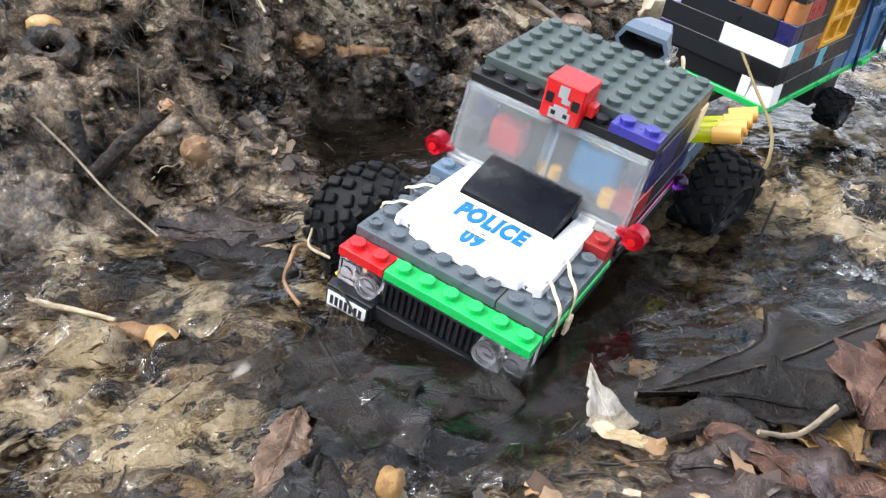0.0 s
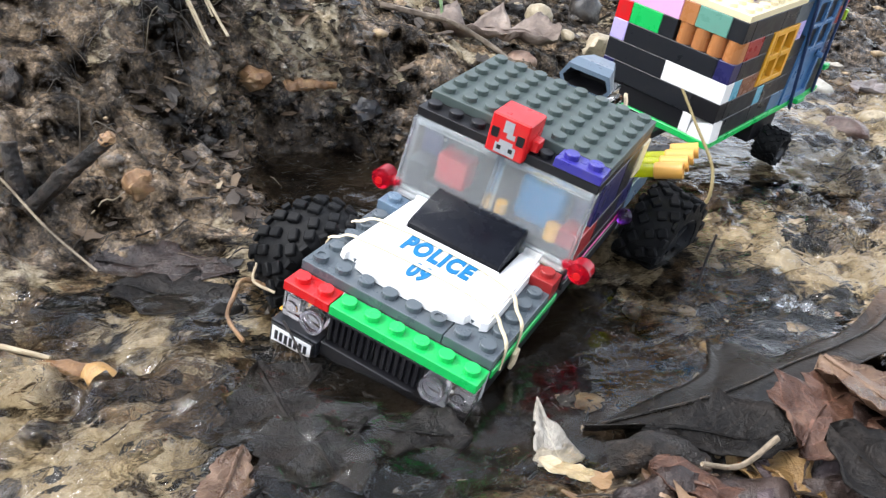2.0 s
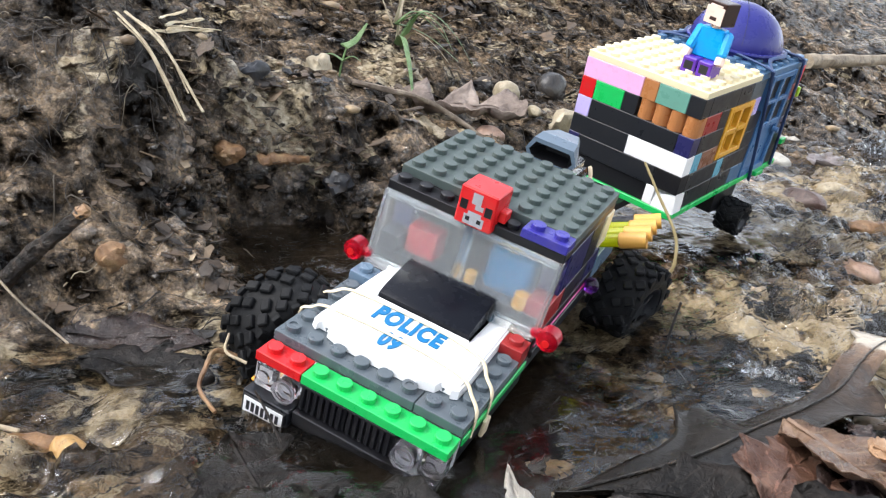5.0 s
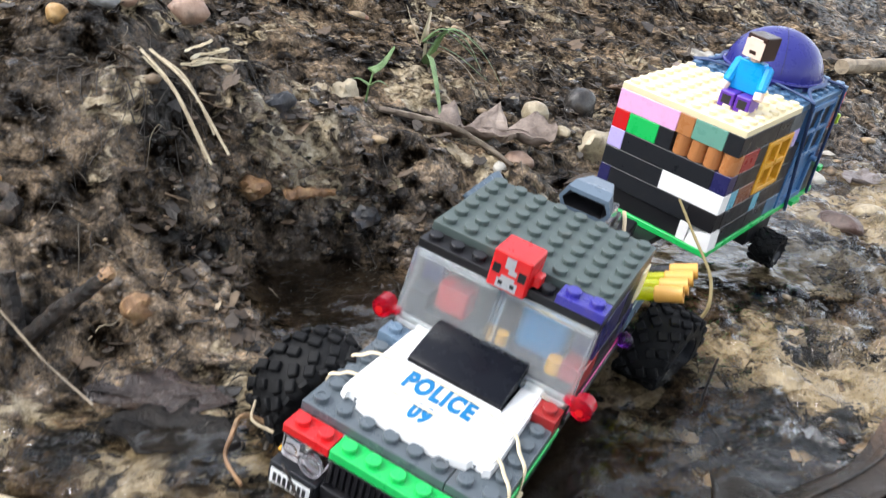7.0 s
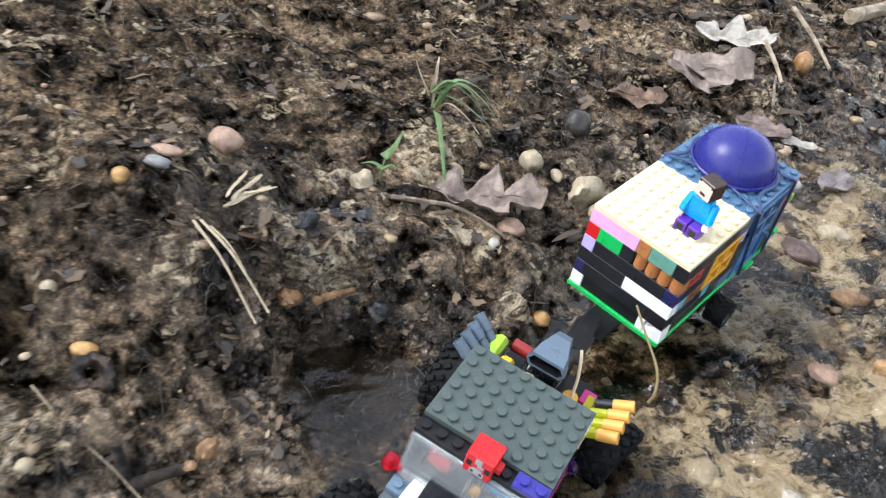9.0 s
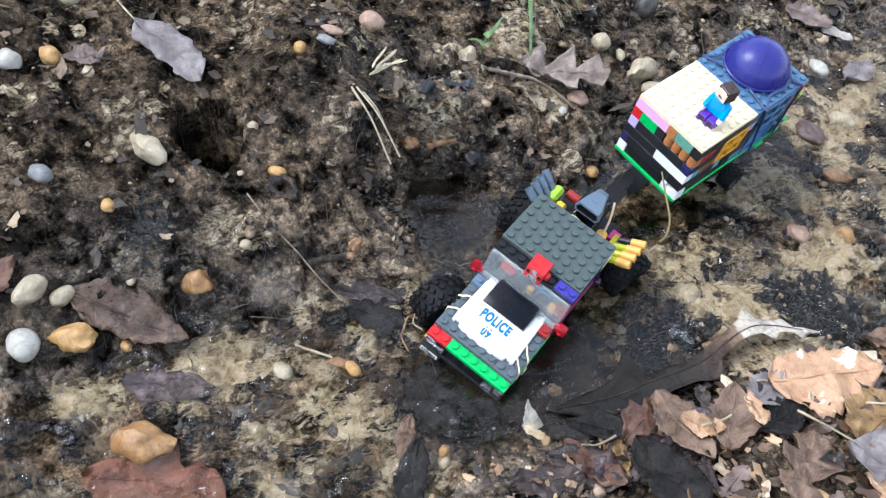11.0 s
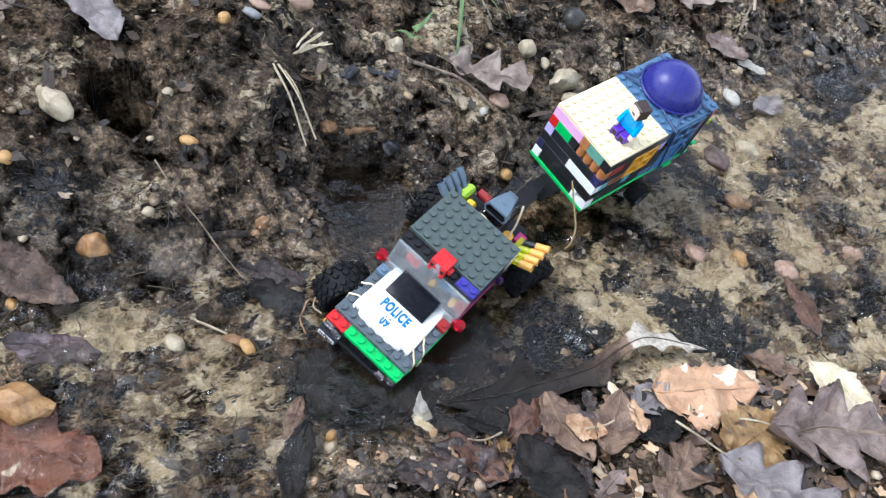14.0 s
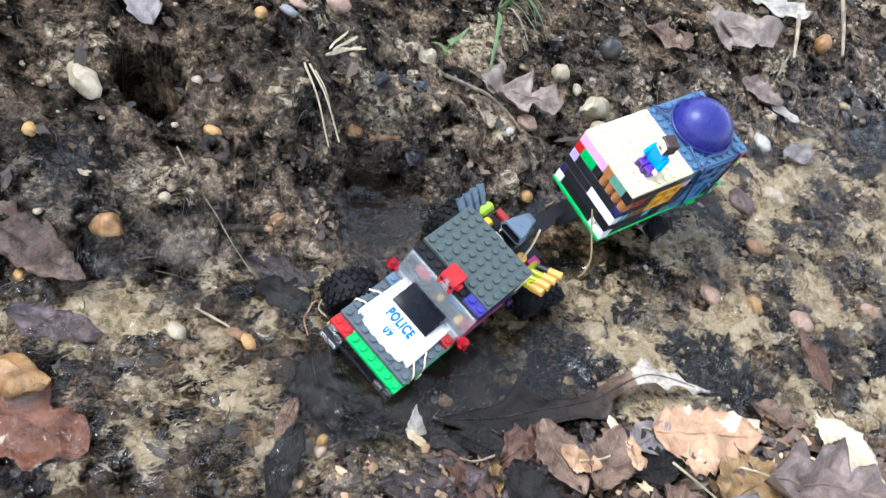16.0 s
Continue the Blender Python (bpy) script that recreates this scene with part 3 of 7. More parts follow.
for gx in (-16, 0):
    bm = add_box(bmesh.new(), ((gx + 0.15) * MM, 1.3 * MM, 34 * MM), ((gx + 15.85) * MM, 6.6 * MM, 43.5 * MM), 0.2 * MM)
    add_box(bm, ((gx + 0.15) * MM, 0.1 * MM, 42.6 * MM), ((gx + 15.85) * MM, 1.4 * MM, 43.5 * MM), 0.1 * MM)
    for k in range(7):
        add_box(bm, ((gx + 0.9 + k * 2.1) * MM, 0.2 * MM, 34.6 * MM), ((gx + 2.1 + k * 2.1) * MM, 1.4 * MM, 42.7 * MM), 0.15 * MM)
    part("grille", bm, BLACK, truck, "black ribbed grille brick")
licence = box_part("plate_holder", (-32.6, -2.6, 25.6), (-16.2, 2, 33.9), CHAR, truck, "dark holder of the number plate")
tile = box_part("number_plate", (-32, -3.3, 26.3), (-16.8, -2.7, 33.2), BLACK, licence, "white number plate with a black rim", 0.2)
bm = add_box(bmesh.new(), (-31.3 * MM, -3.5 * MM, 26.9 * MM), (-17.5 * MM, -3.25 * MM, 32.6 * MM), 0, 0)
for k in range(7):
    add_box(bm, ((-30.2 + k * 1.72) * MM, -3.62 * MM, 28.1 * MM), ((-29.1 + k * 1.72) * MM, -3.45 * MM, 31.4 * MM), 0, 1)
part("number_field", bm, (WHITE, INKBLACK), licence)
box_part("plate", (-33.6, 2.2, 33.4), (-32.2, 5, 34.4), GOLD, truck, "small yellow plate")


# bonnet: a crowned white shell with notched front corners
def bonnet_mesh():
    half = [(0, 13.6), (13, 13.8), (18.4, 15.4), (19, 17.6), (22.4, 17.6), (23, 16.2), (25, 17.4), (25.2, 22), (24.4, 46), (24, 60.4), (17, 60.6), (16.8, 41), (0, 40.6)]
    ring = half + [(-x, y) for x, y in half[::-1] if x]
    bm = bmesh.new()

    def crown(x, y):
        return 53.7
    low = [bm.verts.new((x * MM, y * MM, 50.3 * MM)) for x, y in ring]
    top = [bm.verts.new((x * 0.985 * MM, (y + (0.4 if y < 30 else 0)) * MM, crown(x, y) * MM)) for x, y in ring]
    n, tops = len(ring), set(top)
    for k in range(n):
        bm.faces.new((low[k], low[(k + 1) % n], top[(k + 1) % n], top[k]))
    # the crowned top: rows across
    bm.faces.new(top)
    bmesh.ops.recalc_face_normals(bm, faces=bm.faces)
    es = [e for e in bm.edges if len(e.link_faces) == 2 and all(v in tops for v in e.verts)]
    bmesh.ops.bevel(bm, geom=es, offset=0.7 * MM, segments=3, affect="EDGES", clamp_overlap=True)
    return bm


bonnet = part("bonnet", bonnet_mesh(), WHITE, truck, "white bonnet shell with blue lettering")
box_part("bonnet_seam", (-17, 38.9, 53.2), (17, 40.4, 54.3), WHITE, bonnet)


def lettering(text, size, x, y, z, parent, mat, shear=0.0):
    """Letters of the built-in font as a thin mesh, lying flat."""
    cu = bpy.data.curves.new("letters", "FONT")
    cu.body, cu.size, cu.align_x, cu.extrude, cu.shear = text, size, "CENTER", 0.00012, shear
    cu.offset, cu.space_character = size * 0.05, 1.16
    tmp = new("tmp", cu)
    bpy.context.view_layer.update()
    me = bpy.data.meshes.new_from_object(tmp.evaluated_get(bpy.context.evaluated_depsgraph_get()))
    bpy.data.objects.remove(tmp)
    me.materials.clear()
    me.materials.append(mat)
    ob = new("lettering", me)
    ob.parent = parent
    ob.location = (x, y, z)
    ob.scale = (0.6, 1.0, 1)
    ob["label"] = "blue printed letters"
    return ob


lettering("POLICE", 0.0106, -0.0008, 0.0300, 0.05395, bonnet, INK)
lettering("09", 0.0098, -0.0014, 0.0196, 0.05395, bonnet, INK)

# glossy black curved tile over the rear of the bonnet
bm = bmesh.new()
prof = [(40.6, 53.6), (40.3, 55.8), (41.5, 56.5), (45, 57.6), (50, 58.9), (55, 59.9), (59.5, 60.5), (60.6, 60.1), (60.6, 53.6)]
ends = [[bm.verts.new((sx * MM, y * MM, z * MM)) for y, z in prof] for sx in (-16.3, -15.9, 15.7, 16.1)]
for sx, row in ((0, ends[0]), (1, ends[3])):
    for v in row:
        v.co.z -= 0.25 * MM
for a, b in zip(ends, ends[1:]):
    for k in range(len(prof)):
        bm.faces.new((a[k], a[(k + 1) % len(prof)], b[(k + 1) % len(prof)], b[k]))
bm.faces.new(ends[0])
bm.faces.new(ends[3][::-1])
bmesh.ops.recalc_face_normals(bm, faces=bm.faces)
part("bonnet_scoop", bm, TILE, truck, "glossy black curved tile", True)

# cream bands tied across the bonnet
part("rubber_band", tube([[c * MM for c in p] for p in ((-32.5, 21, 44), (-32.3, 22, 50.3), (-29.5, 23, 51.8), (-25.4, 24.0, 53.8), (-12, 25.2, 54.15), (0, 25.2, 54.2), (12, 24.8, 54.15), (23.6, 22.5, 54.0), (28, 19.5, 52.4), (31.9, 16, 50.4), (32.6, 14.5, 43))], 0.8 * MM, 0.8 * MM, 8, 6, 0, 0.45), PALEBAND, truck, "cream rubber band", True)
part("rubber_band", tube([[c * MM for c in p] for p in ((-32.5, 33, 44), (-32.3, 34, 50.3), (-29.5, 35, 51.9), (-25, 37, 53.9), (-12, 38.2, 54.2), (0, 38.2, 54.2), (12, 37.6, 54.2), (23.6, 34.6, 54.1), (28, 30, 52.5), (31.9, 26.5, 50.5), (32.6, 25, 42))], 0.8 * MM, 0.8 * MM, 8, 6, 0, 0.45), PALEBAND, truck, "cream rubber band", True)
box_part("tag", (32.6, 22, 38), (33.8, 26, 44), BAND, truck, "cream rubber end")

# side lamps
for s in (-1, 1):
    bm = add_cyl(bmesh.new(), (s * 36.3 * MM, 56 * MM, 55.6 * MM), 3.6 * MM, 5 * MM, 20, "y")
    add_cyl(bm, (s * 36.3 * MM, 54.6 * MM, 55.6 * MM), 2.4 * MM, 1.5 * MM, 16, "y")
    lamp = part("side_lamp", bm, REDCLEAR, truck, "clear red round lamp", True)
    part("lamp_arm", add_box(bmesh.new(), (min(s * 30, s * 35) * MM, 57 * MM, 54.3 * MM), (max(s * 30, s * 35) * MM, 60 * MM, 57 * MM), 0.4 * MM), REDCLEAR, lamp)
    part("lamp_ring", add_cyl(bmesh.new(), (s * 36.3 * MM, 54.2 * MM, 55.6 * MM), 1.3 * MM, 0.6 * MM, 12, "y"), RED, lamp)

# windscreens: two sloping clear panels with thick rims
for x0 in (-32, 0):
    bm = bmesh.new()

    def slab(y0, z0, y1, z1, xa, xb, t0, t1):
        vs = [bm.verts.new((x * MM, y * MM, z * MM)) for x in (xa, xb) for y, z in ((y0, z0), (y0 + t0, z0), (y1 + t1, z1), (y1, z1))]
        for f in ((0, 1, 2, 3), (7, 6, 5, 4), (0, 4, 5, 1), (1, 5, 6, 2), (2, 6, 7, 3), (3, 7, 4, 0)):
            bm.faces.new([vs[k] for k in f])
    slab(57.4, 55.2, 62.4, 79, x0 + 1.2, x0 + 30.8, 1.1, 1.1)
    bmesh.ops.recalc_face_normals(bm, faces=bm.faces)
    pane = part("windscreen", bm, CLEAR, truck, "scratched clear plastic windscreen")
    pane.visible_shadow = False
    bm = bmesh.new()
    slab(56.8, 54, 61.9, 79, x0 + 0.15, x0 + 1.15, 6, 4)
    slab(56.8, 54, 61.9, 79, x0 + 30.85, x0 + 31.85, 6, 4)
    add_box(bm, ((x0 + 1.2) * MM, 55.4 * MM, 53.3 * MM), ((x0 + 30.8) * MM, 60 * MM, 55.6 * MM), 0.4 * MM)
    add_box(bm, ((x0 + 1.2) * MM, 61.6 * MM, 77 * MM), ((x0 + 30.8) * MM, 64.5 * MM, 79 * MM), 0.3 * MM)
    bmesh.ops.recalc_face_normals(bm, faces=bm.faces)
    part("windscreen_rim", bm, CLEAR, pane).visible_shadow = False
box_part("screen_base", (-32, 56.4, 46.8), (32, 64, 53.2), BLACK, truck)

# roof
tb("roof", 0, 0, 0.0855, 8, 6, 1, OLIVE, label="dark grey-green studded roof plate", dy=0.0710)
tb("plate", 0, 0, 0.0823, 8, 1, 1, BLACK, label="black studded plate above the windscreen", skip=((6, 0), (7, 0)), dy=0.0630)
tb("plate", 6, 0, 0.0855, 2, 1, 1, BLUE, label="dark blue plate", dy=0.0626)
part("roof_frame", add_box(bmesh.new(), (-31.8 * MM, 71.2 * MM, 79 * MM), (31.8 * MM, 118.8 * MM, 82.2 * MM), 0.2 * MM), BLACK, truck)
bm = add_box(bmesh.new(), (-5.6 * MM, 60 * MM, 79.6 * MM), (7.4 * MM, 72.2 * MM, 92.6 * MM), 0.5 * MM)
add_box(bm, (7.2 * MM, 64 * MM, 83 * MM), (10 * MM, 68.6 * MM, 87 * MM), 0.4 * MM)
block = part("roof_block", bm, RED, truck, "red cube with square grey and black patches")
for x0, x1, z0, z1, mt in ((-0.9, 2.3, 87.6, 91.4, GREYP), (0.6, 3.4, 86, 87.55, GREYP), (-2.6, 4.4, 80.4, 83.6, GREYP), (-1.4, 3.2, 83.65, 84.9, GREYP), (-4.6, -2.2, 85, 88.2, BLACK), (4, 6.4, 85, 88.2, BLACK), (-1.8, -0.4, 81.6, 83, BLACK), (2.2, 3.6, 81.6, 83, BLACK)):
    box_part("patch", (x0, 59.75 if mt is BLACK else 59.85, z0), (x1, 60.15, z1), mt, block, "", 0)

# cabin: side walls, rear wall, floor and what shows through the windscreen
tb("cabin_floor", 0, 7, H - P, 8, 8, 2, BLACK, False)
for s in (-1, 1):
    xa, xb = (-31.8, -24.2) if s < 0 else (24.2, 31.8)
    box_part("wall_brick", (xa, 64.2, 46.9), (xb, 118.8, 53.2), BLACK, truck)
    box_part("wall_brick", (xa, 64.2, 53.3), (xb, 80, 62.8), DRED if s > 0 else CHAR, truck, "dark red brick in the cabin wall" if s > 0 else "")
    box_part("wall_brick", (xa, 80.2, 53.3), (xb, 104, 62.8), CHAR, truck)
    box_part("wall_brick", (xa, 104.2, 53.3), (xb, 118.8, 62.8), NAVY, truck)
    box_part("wall_brick", (xa, 72, 62.9), (xb, 96, 79), NAVY, truck, "navy brick in the cabin wall")
    box_part("wall_brick", (xa, 96.2, 62.9), (xb, 110, 79), CHAR, truck)
    box_part("wall_brick", (xa, 110.2, 66), (xb + (0.6 if s > 0 else 0), 118.8, 79), TAN, truck, "tan brick at the cabin corner")
    box_part("side_strip", (31.9 if s > 0 else -32.5, 58, 50), (32.5 if s > 0 else -31.9, 112, 50.8), MAGENTA, truck, "thin magenta strip")
    box_part("side_rail", (31.9 if s > 0 else -33, 56, 47), (33 if s > 0 else -31.9, 118, 49.8), BLACK, truck)
box_part("rear_wall", (-24, 117, 46.9), (24, 121, 79), BLACK, truck)
bm = bmesh.new()
bmesh.ops.create_icosphere(bm, subdivisions=2, radius=3.2 * MM, matrix=Matrix.Translation((34.5 * MM, 112 * MM, 50 * MM)))
part("gem", bm, PURPLECLEAR, truck, "clear purple stud")
box_part("dash", (-30, 64, 53.3), (30, 70, 57), CHAR, truck)
box_part("seat_brick", (-23, 68, 57), (-12, 76, 67), RED, truck, "red brick behind the windscreen")
box_part("driver_brick", (5, 74, 53.3), (21, 84, 70), CYAN, truck, "bright blue brick behind the windscreen", 1.5)
part("driver_knob", add_cyl(bmesh.new(), (12 * MM, 79 * MM, 70 * MM), 4.6 * MM, 7 * MM, 18), YELLOW, truck, "yellow round brick", True)
part("lever", add_cyl(bmesh.new(), (22 * MM, 66 * MM, 57 * MM), 2.6 * MM, 5 * MM, 12), GOLD, truck, "yellow round stud", True)
part("lever", add_cyl(bmesh.new(), (3 * MM, 67 * MM, 57 * MM), 2 * MM, 4 * MM, 12), GOLD, truck, "yellow round stud", True)

# rear deck with the engine case and its scoop
box_part("rear_deck", (-24, 121.2, 40), (24, 166, 47), BLACK, truck)
box_part("engine_case", (-10, 124, 47.1), (10, 160, 74), SMOKE, truck, "smoked clear engine case", 1.0)
box_part("engine", (-7, 127, 47.2), (7, 157, 68), CHAR, truck)
bm = bmesh.new()
rows = []
for y, xw, zlo, zhi in ((128, 10.4, 80.8, 90), (134, 9.4, 80.5, 91), (145, 5.6, 79, 90), (152, 4.6, 77, 86), (155, 4.2, 75, 79.5)):
    c = 1.0
    rows.append([bm.verts.new(((c + sx * xw * k) * MM, y * MM, z * MM)) for sx, z, k in ((-1, zlo + 4, 1), (-0.8, zlo, 1), (0.8, zlo, 1), (1, zlo + 4, 1), (0.78, zhi, 1), (-0.78, zhi, 1))])
for a, b in zip(rows, rows[1:]):
    for k in range(6):
        bm.faces.new((a[k], a[(k + 1) % 6], b[(k + 1) % 6], b[k]))
bm.faces.new(rows[-1])
inner = [bm.verts.new(Vector((0.001 + (v.co.x - 0.001) * 0.86, 0.1279, 0.0852 + (v.co.z - 0.0852) * 0.66))) for v in rows[0]]
deep = [bm.verts.new(Vector((0.001 + (v.co.x - 0.001) * 0.7, 0.138, 0.0852 + (v.co.z - 0.0852) * 0.75))) for v in inner]
# black on the mouth's inner faces paints the shade inside the scoop
for a, b in ((rows[0], inner), (inner, deep)):
    for k in range(6):
        f = bm.faces.new((a[k], a[(k + 1) % 6], b[(k + 1) % 6], b[k]))
        f.material_index = 0 if a is rows[0] else 1
bm.faces.new(deep).material_index = 1
bmesh.ops.recalc_face_normals(bm, faces=bm.faces)
part("air_scoop", bm, (SCOOP, BLACK), truck, "slate blue air scoop with a dark mouth")
box_part("scoop_foot", (-7, 129, 73.9), (9, 152, 80.4), LENS, truck, "clear plate under the scoop", 0.4)


# exhaust tubes in two fans of four
def exhaust(s, k, mat):
    base = Vector((s * 29, 123.5 + 6.6 * k, 62.5)) * MM
    tip = Vector((s * (46 if s > 0 else 43.2), 125.5 + 7.4 * k, 69.5 if s > 0 else 72)) * MM
    d = (tip - base)
    m = Matrix.Translation(base) @ d.to_track_quat("Z", "Y").to_matrix().to_4x4()
    L = d.length
    bm = bmesh.new()
    rows = []
    for r, z in ((0.0026, 0), (0.0026, L * 0.45), (0.0031, L * 0.47), (0.0031, L), (0.0021, L), (0.0020, L * 0.5)):
        rows.append([bm.verts.new(m @ Vector((r * math.cos(6.28319 * a / 14), r * math.sin(6.28319 * a / 14), z))) for a in range(14)])
    for a, b in zip(rows, rows[1:]):
        for q in range(14):
            bm.faces.new((a[q], a[(q + 1) % 14], b[(q + 1) % 14], b[q]))
    bm.faces.new(rows[-1])
    bm.faces.new(rows[0][::-1])
    for f in bm.faces:
        f.material_index = 1 if (f.calc_center_median() - base).length < L * 0.3 else 0
    part("exhaust_tube", bm, mat, truck, "", True)


for k in range(4):
    exhaust(1, k, (TUBE, LIMECLEAR if k < 3 else CHAR))
    exhaust(-1, k, (SCOOP, SCOOP))
box_part("exhaust_block", (24, 124, 58), (28.4, 146, 63), LIMECLEAR, truck, "clear lime brick holding the tubes")
box_part("exhaust_block", (24, 121.5, 47.1), (31.8, 150, 57.9), SLATE, truck)
box_part("exhaust_block", (-31.8, 121.5, 47.1), (-24, 150, 57.9), SLATE, truck)
box_part("exhaust_block", (-31, 121.5, 58), (-24, 134, 66), SLATE, truck)
box_part("exhaust_block", (-31, 136, 58), (-23.6, 150, 67), LIME, truck, "lime brick beside the tubes", 2.2)
box_part("brick", (-22.5, 133, 47.1), (-15, 140.5, 65), YELLOW, truck, "yellow brick on the rear deck", 1.8)
part("brick", add_cyl(bmesh.new(), (-22 * MM, 154 * MM, 58 * MM), 3.6 * MM, 10 * MM, 16, "x"), DRED, truck, "dark red round brick on the rear deck", True)
part("brick", add_cyl(bmesh.new(), (17 * MM, 136 * MM, 47 * MM), 4 * MM, 19 * MM, 16), GOLD, truck, "yellow round brick", True)
box_part("brick", (21, 140, 58), (28, 149, 62), MAGENTA, truck, "magenta plate")
part("rubber_band", tube([[c * MM for c in p] for p in ((-13, 123, 66), (-10.5, 122.5, 75), (-6, 125, 77.4), (4, 124, 77), (10.6, 123.4, 74.5), (11.4, 124, 60))], 0.6 * MM, None, 6), BAND, truck, "cream rubber band", True)
part("rubber_band", tube([[c * MM for c in p] for p in ((10.6, 158, 75), (13, 152, 74), (16, 144, 70), (17.5, 137, 66.5), (20, 132, 58))], 0.9 * MM, None, 6), BAND, truck, "cream rubber band", True)
box_part("tow_bar", (-1, 160, 41), (9, 214, 48), BLACK, truck, "black tow bar", 0.8)
box_part("tow_plate", (-3, 172, 48.1), (11, 196, 50), BLACK, truck, "", 0.4)


# wheels: knobbly tyre on a rim; the axle runs along x
def wheel(parent, m, R0, W0, lugs, label):
    hub = new("wheel")
    hub.parent = parent
    hub.matrix_local = m
    hub["label"] = label
    prof = [(-0.5, 0.60), (-0.5, 0.80), (-0.44, 0.88), (-0.3, 0.915), (0, 0.925), (0.3, 0.915), (0.44, 0.88), (0.5, 0.8), (0.5, 0.60), (0.36, 0.56), (-0.36, 0.56)]
    seg = 40
    bm = bmesh.new()
    rings = [[bm.verts.new((a * W0, r * R0 * math.cos(6.28319 * k / seg), r * R0 * math.sin(6.28319 * k / seg))) for a, r in prof] for k in range(seg)]
    for k in range(seg):
        a, b = rings[k], rings[(k + 1) % seg]
        for j in range(len(prof)):
            bm.faces.new((a[j], a[(j + 1) % len(prof)], b[(j + 1) % len(prof)], b[j]))
    for k in range(lugs):
        for s, off in ((-1, 0.0), (1, 0.5)):
            ang = 360 * (k + off) / lugs
            tw = Matrix.Rotation(radians(ang), 4, "X") @ Matrix.Translation((s * 0.25 * W0, 0, 0.955 * R0)) @ Matrix.Rotation(radians(s * 36), 4, "Z")
            add_box(bm, (-0.23 * W0, -1.3 * R0 / lugs, -0.05 * R0), (-0.03 * W0, 1.5 * R0 / lugs, 0.042 * R0), 0.022 * R0, 0, tw)
            add_box(bm, (0.02 * W0, -1.6 * R0 / lugs, -0.06 * R0), (0.23 * W0, 1.2 * R0 / lugs, 0.038 * R0), 0.022 * R0, 0, tw)
            tw = Matrix.Rotation(radians(ang + 180 / lugs * 0.5), 4, "X") @ Matrix.Translation((s * 0.475 * W0, 0, 0.86 * R0))
            add_box(bm, (-0.04 * W0, -1.2 * R0 / lugs, -0.08 * R0), (0.045 * W0, 1.2 * R0 / lugs, 0.09 * R0), 0.01 * R0, 0, tw)
    bmesh.ops.recalc_face_normals(bm, faces=bm.faces)
    part("tyre", bm, RUBBER, hub, "black knobbly rubber tyre", True)
    bm = bmesh.new()
    rprof = [(-0.46, 0.62), (0.46, 0.62), (0.49, 0.57), (0.42, 0.5), (0.3, 0.46), (0.26, 0.2), (0.36, 0.16), (0.36, 0.0)]
    rings = [[bm.verts.new((a * W0, r * R0 * math.cos(6.28319 * k / 24), r * R0 * math.sin(6.28319 * k / 24))) for a, r in rprof[:-1]] for k in range(24)]
    for k in range(24):
        a, b = rings[k], rings[(k + 1) % 24]
        for j in range(len(rprof) - 2):
            bm.faces.new((a[j], a[j + 1], b[j + 1], b[j]))
    bm.faces.new([r[-1] for r in rings])
    bm.faces.new([r[0] for r in rings][::-1])
    for k in range(6):
        add_box(bm, (0.25 * W0, -0.045 * R0, 0.14 * R0), (0.36 * W0, 0.045 * R0, 0.5 * R0), 0.005 * R0, 0, Matrix.Rotation(radians(60 * k), 4, "X"))
    bmesh.ops.recalc_face_normals(bm, faces=bm.faces)
    part("rim", bm, CHAR, hub, "dark grey rim", True)
    return hub


def wm(x, y, z, steer, flip):
    return Matrix.Translation((x * MM, y * MM, z * MM)) @ Matrix.Rotation(radians(steer + (180 if flip else 0)), 4, "Z")


wheel(truck, wm(-41, 32, 31, -28, True), 0.0205, 0.021, 17, "front wheel turned to one side")
wheel(truck, wm(45, 146, 30.5, -13, False), 0.0206, 0.0185, 15, "rear wheel")
wheel(truck, wm(-42, 136, 30, 0, True), 0.0205, 0.021, 18, "rear wheel")
part("axle", add_cyl(bmesh.new(), (-44 * MM, 142 * MM, 35 * MM), 2.4 * MM, 88 * MM, 10, "x"), BLACK, truck)
part("axle", add_cyl(bmesh.new(), (-46 * MM, 30 * MM, 33 * MM), 2.4 * MM, 40 * MM, 10, "x"), BLACK, truck)

# ---- the trailer: x across, y to its rear ----
TRAILER = Matrix(((0.96276, 0.24451, 0.11535, 0.01817), (-0.23174, 0.96611, -0.11369, 0.22534), (-0.13925, 0.08273, 0.9868, 0.02553), (0, 0, 0, 1)))
trailer = thing("toy_trailer", TRAILER, "toy brick trailer house of many colours with blue straps", "toy trailer")


def rbox(name, lo, hi, mat, label="", bevel=0.22):
    return box_part(name, lo, hi, mat, trailer, label, bevel)


bm = add_box(bmesh.new(), (-32.6 * MM, -0.5 * MM, 0), (32.8 * MM, 134 * MM, 3.1 * MM), 0.25 * MM)
part("base_plate", bm, GREEN, trailer, "bright green base plate")
rbox("inner_wall", (-24, 8, 3.2), (24, 120, 60.6), CHAR)
ROWZ = [(51.25, 60.75), (41.65, 51.15), (32.05, 41.55), (22.45, 31.95), (12.85, 22.35), (3.25, 12.75)]
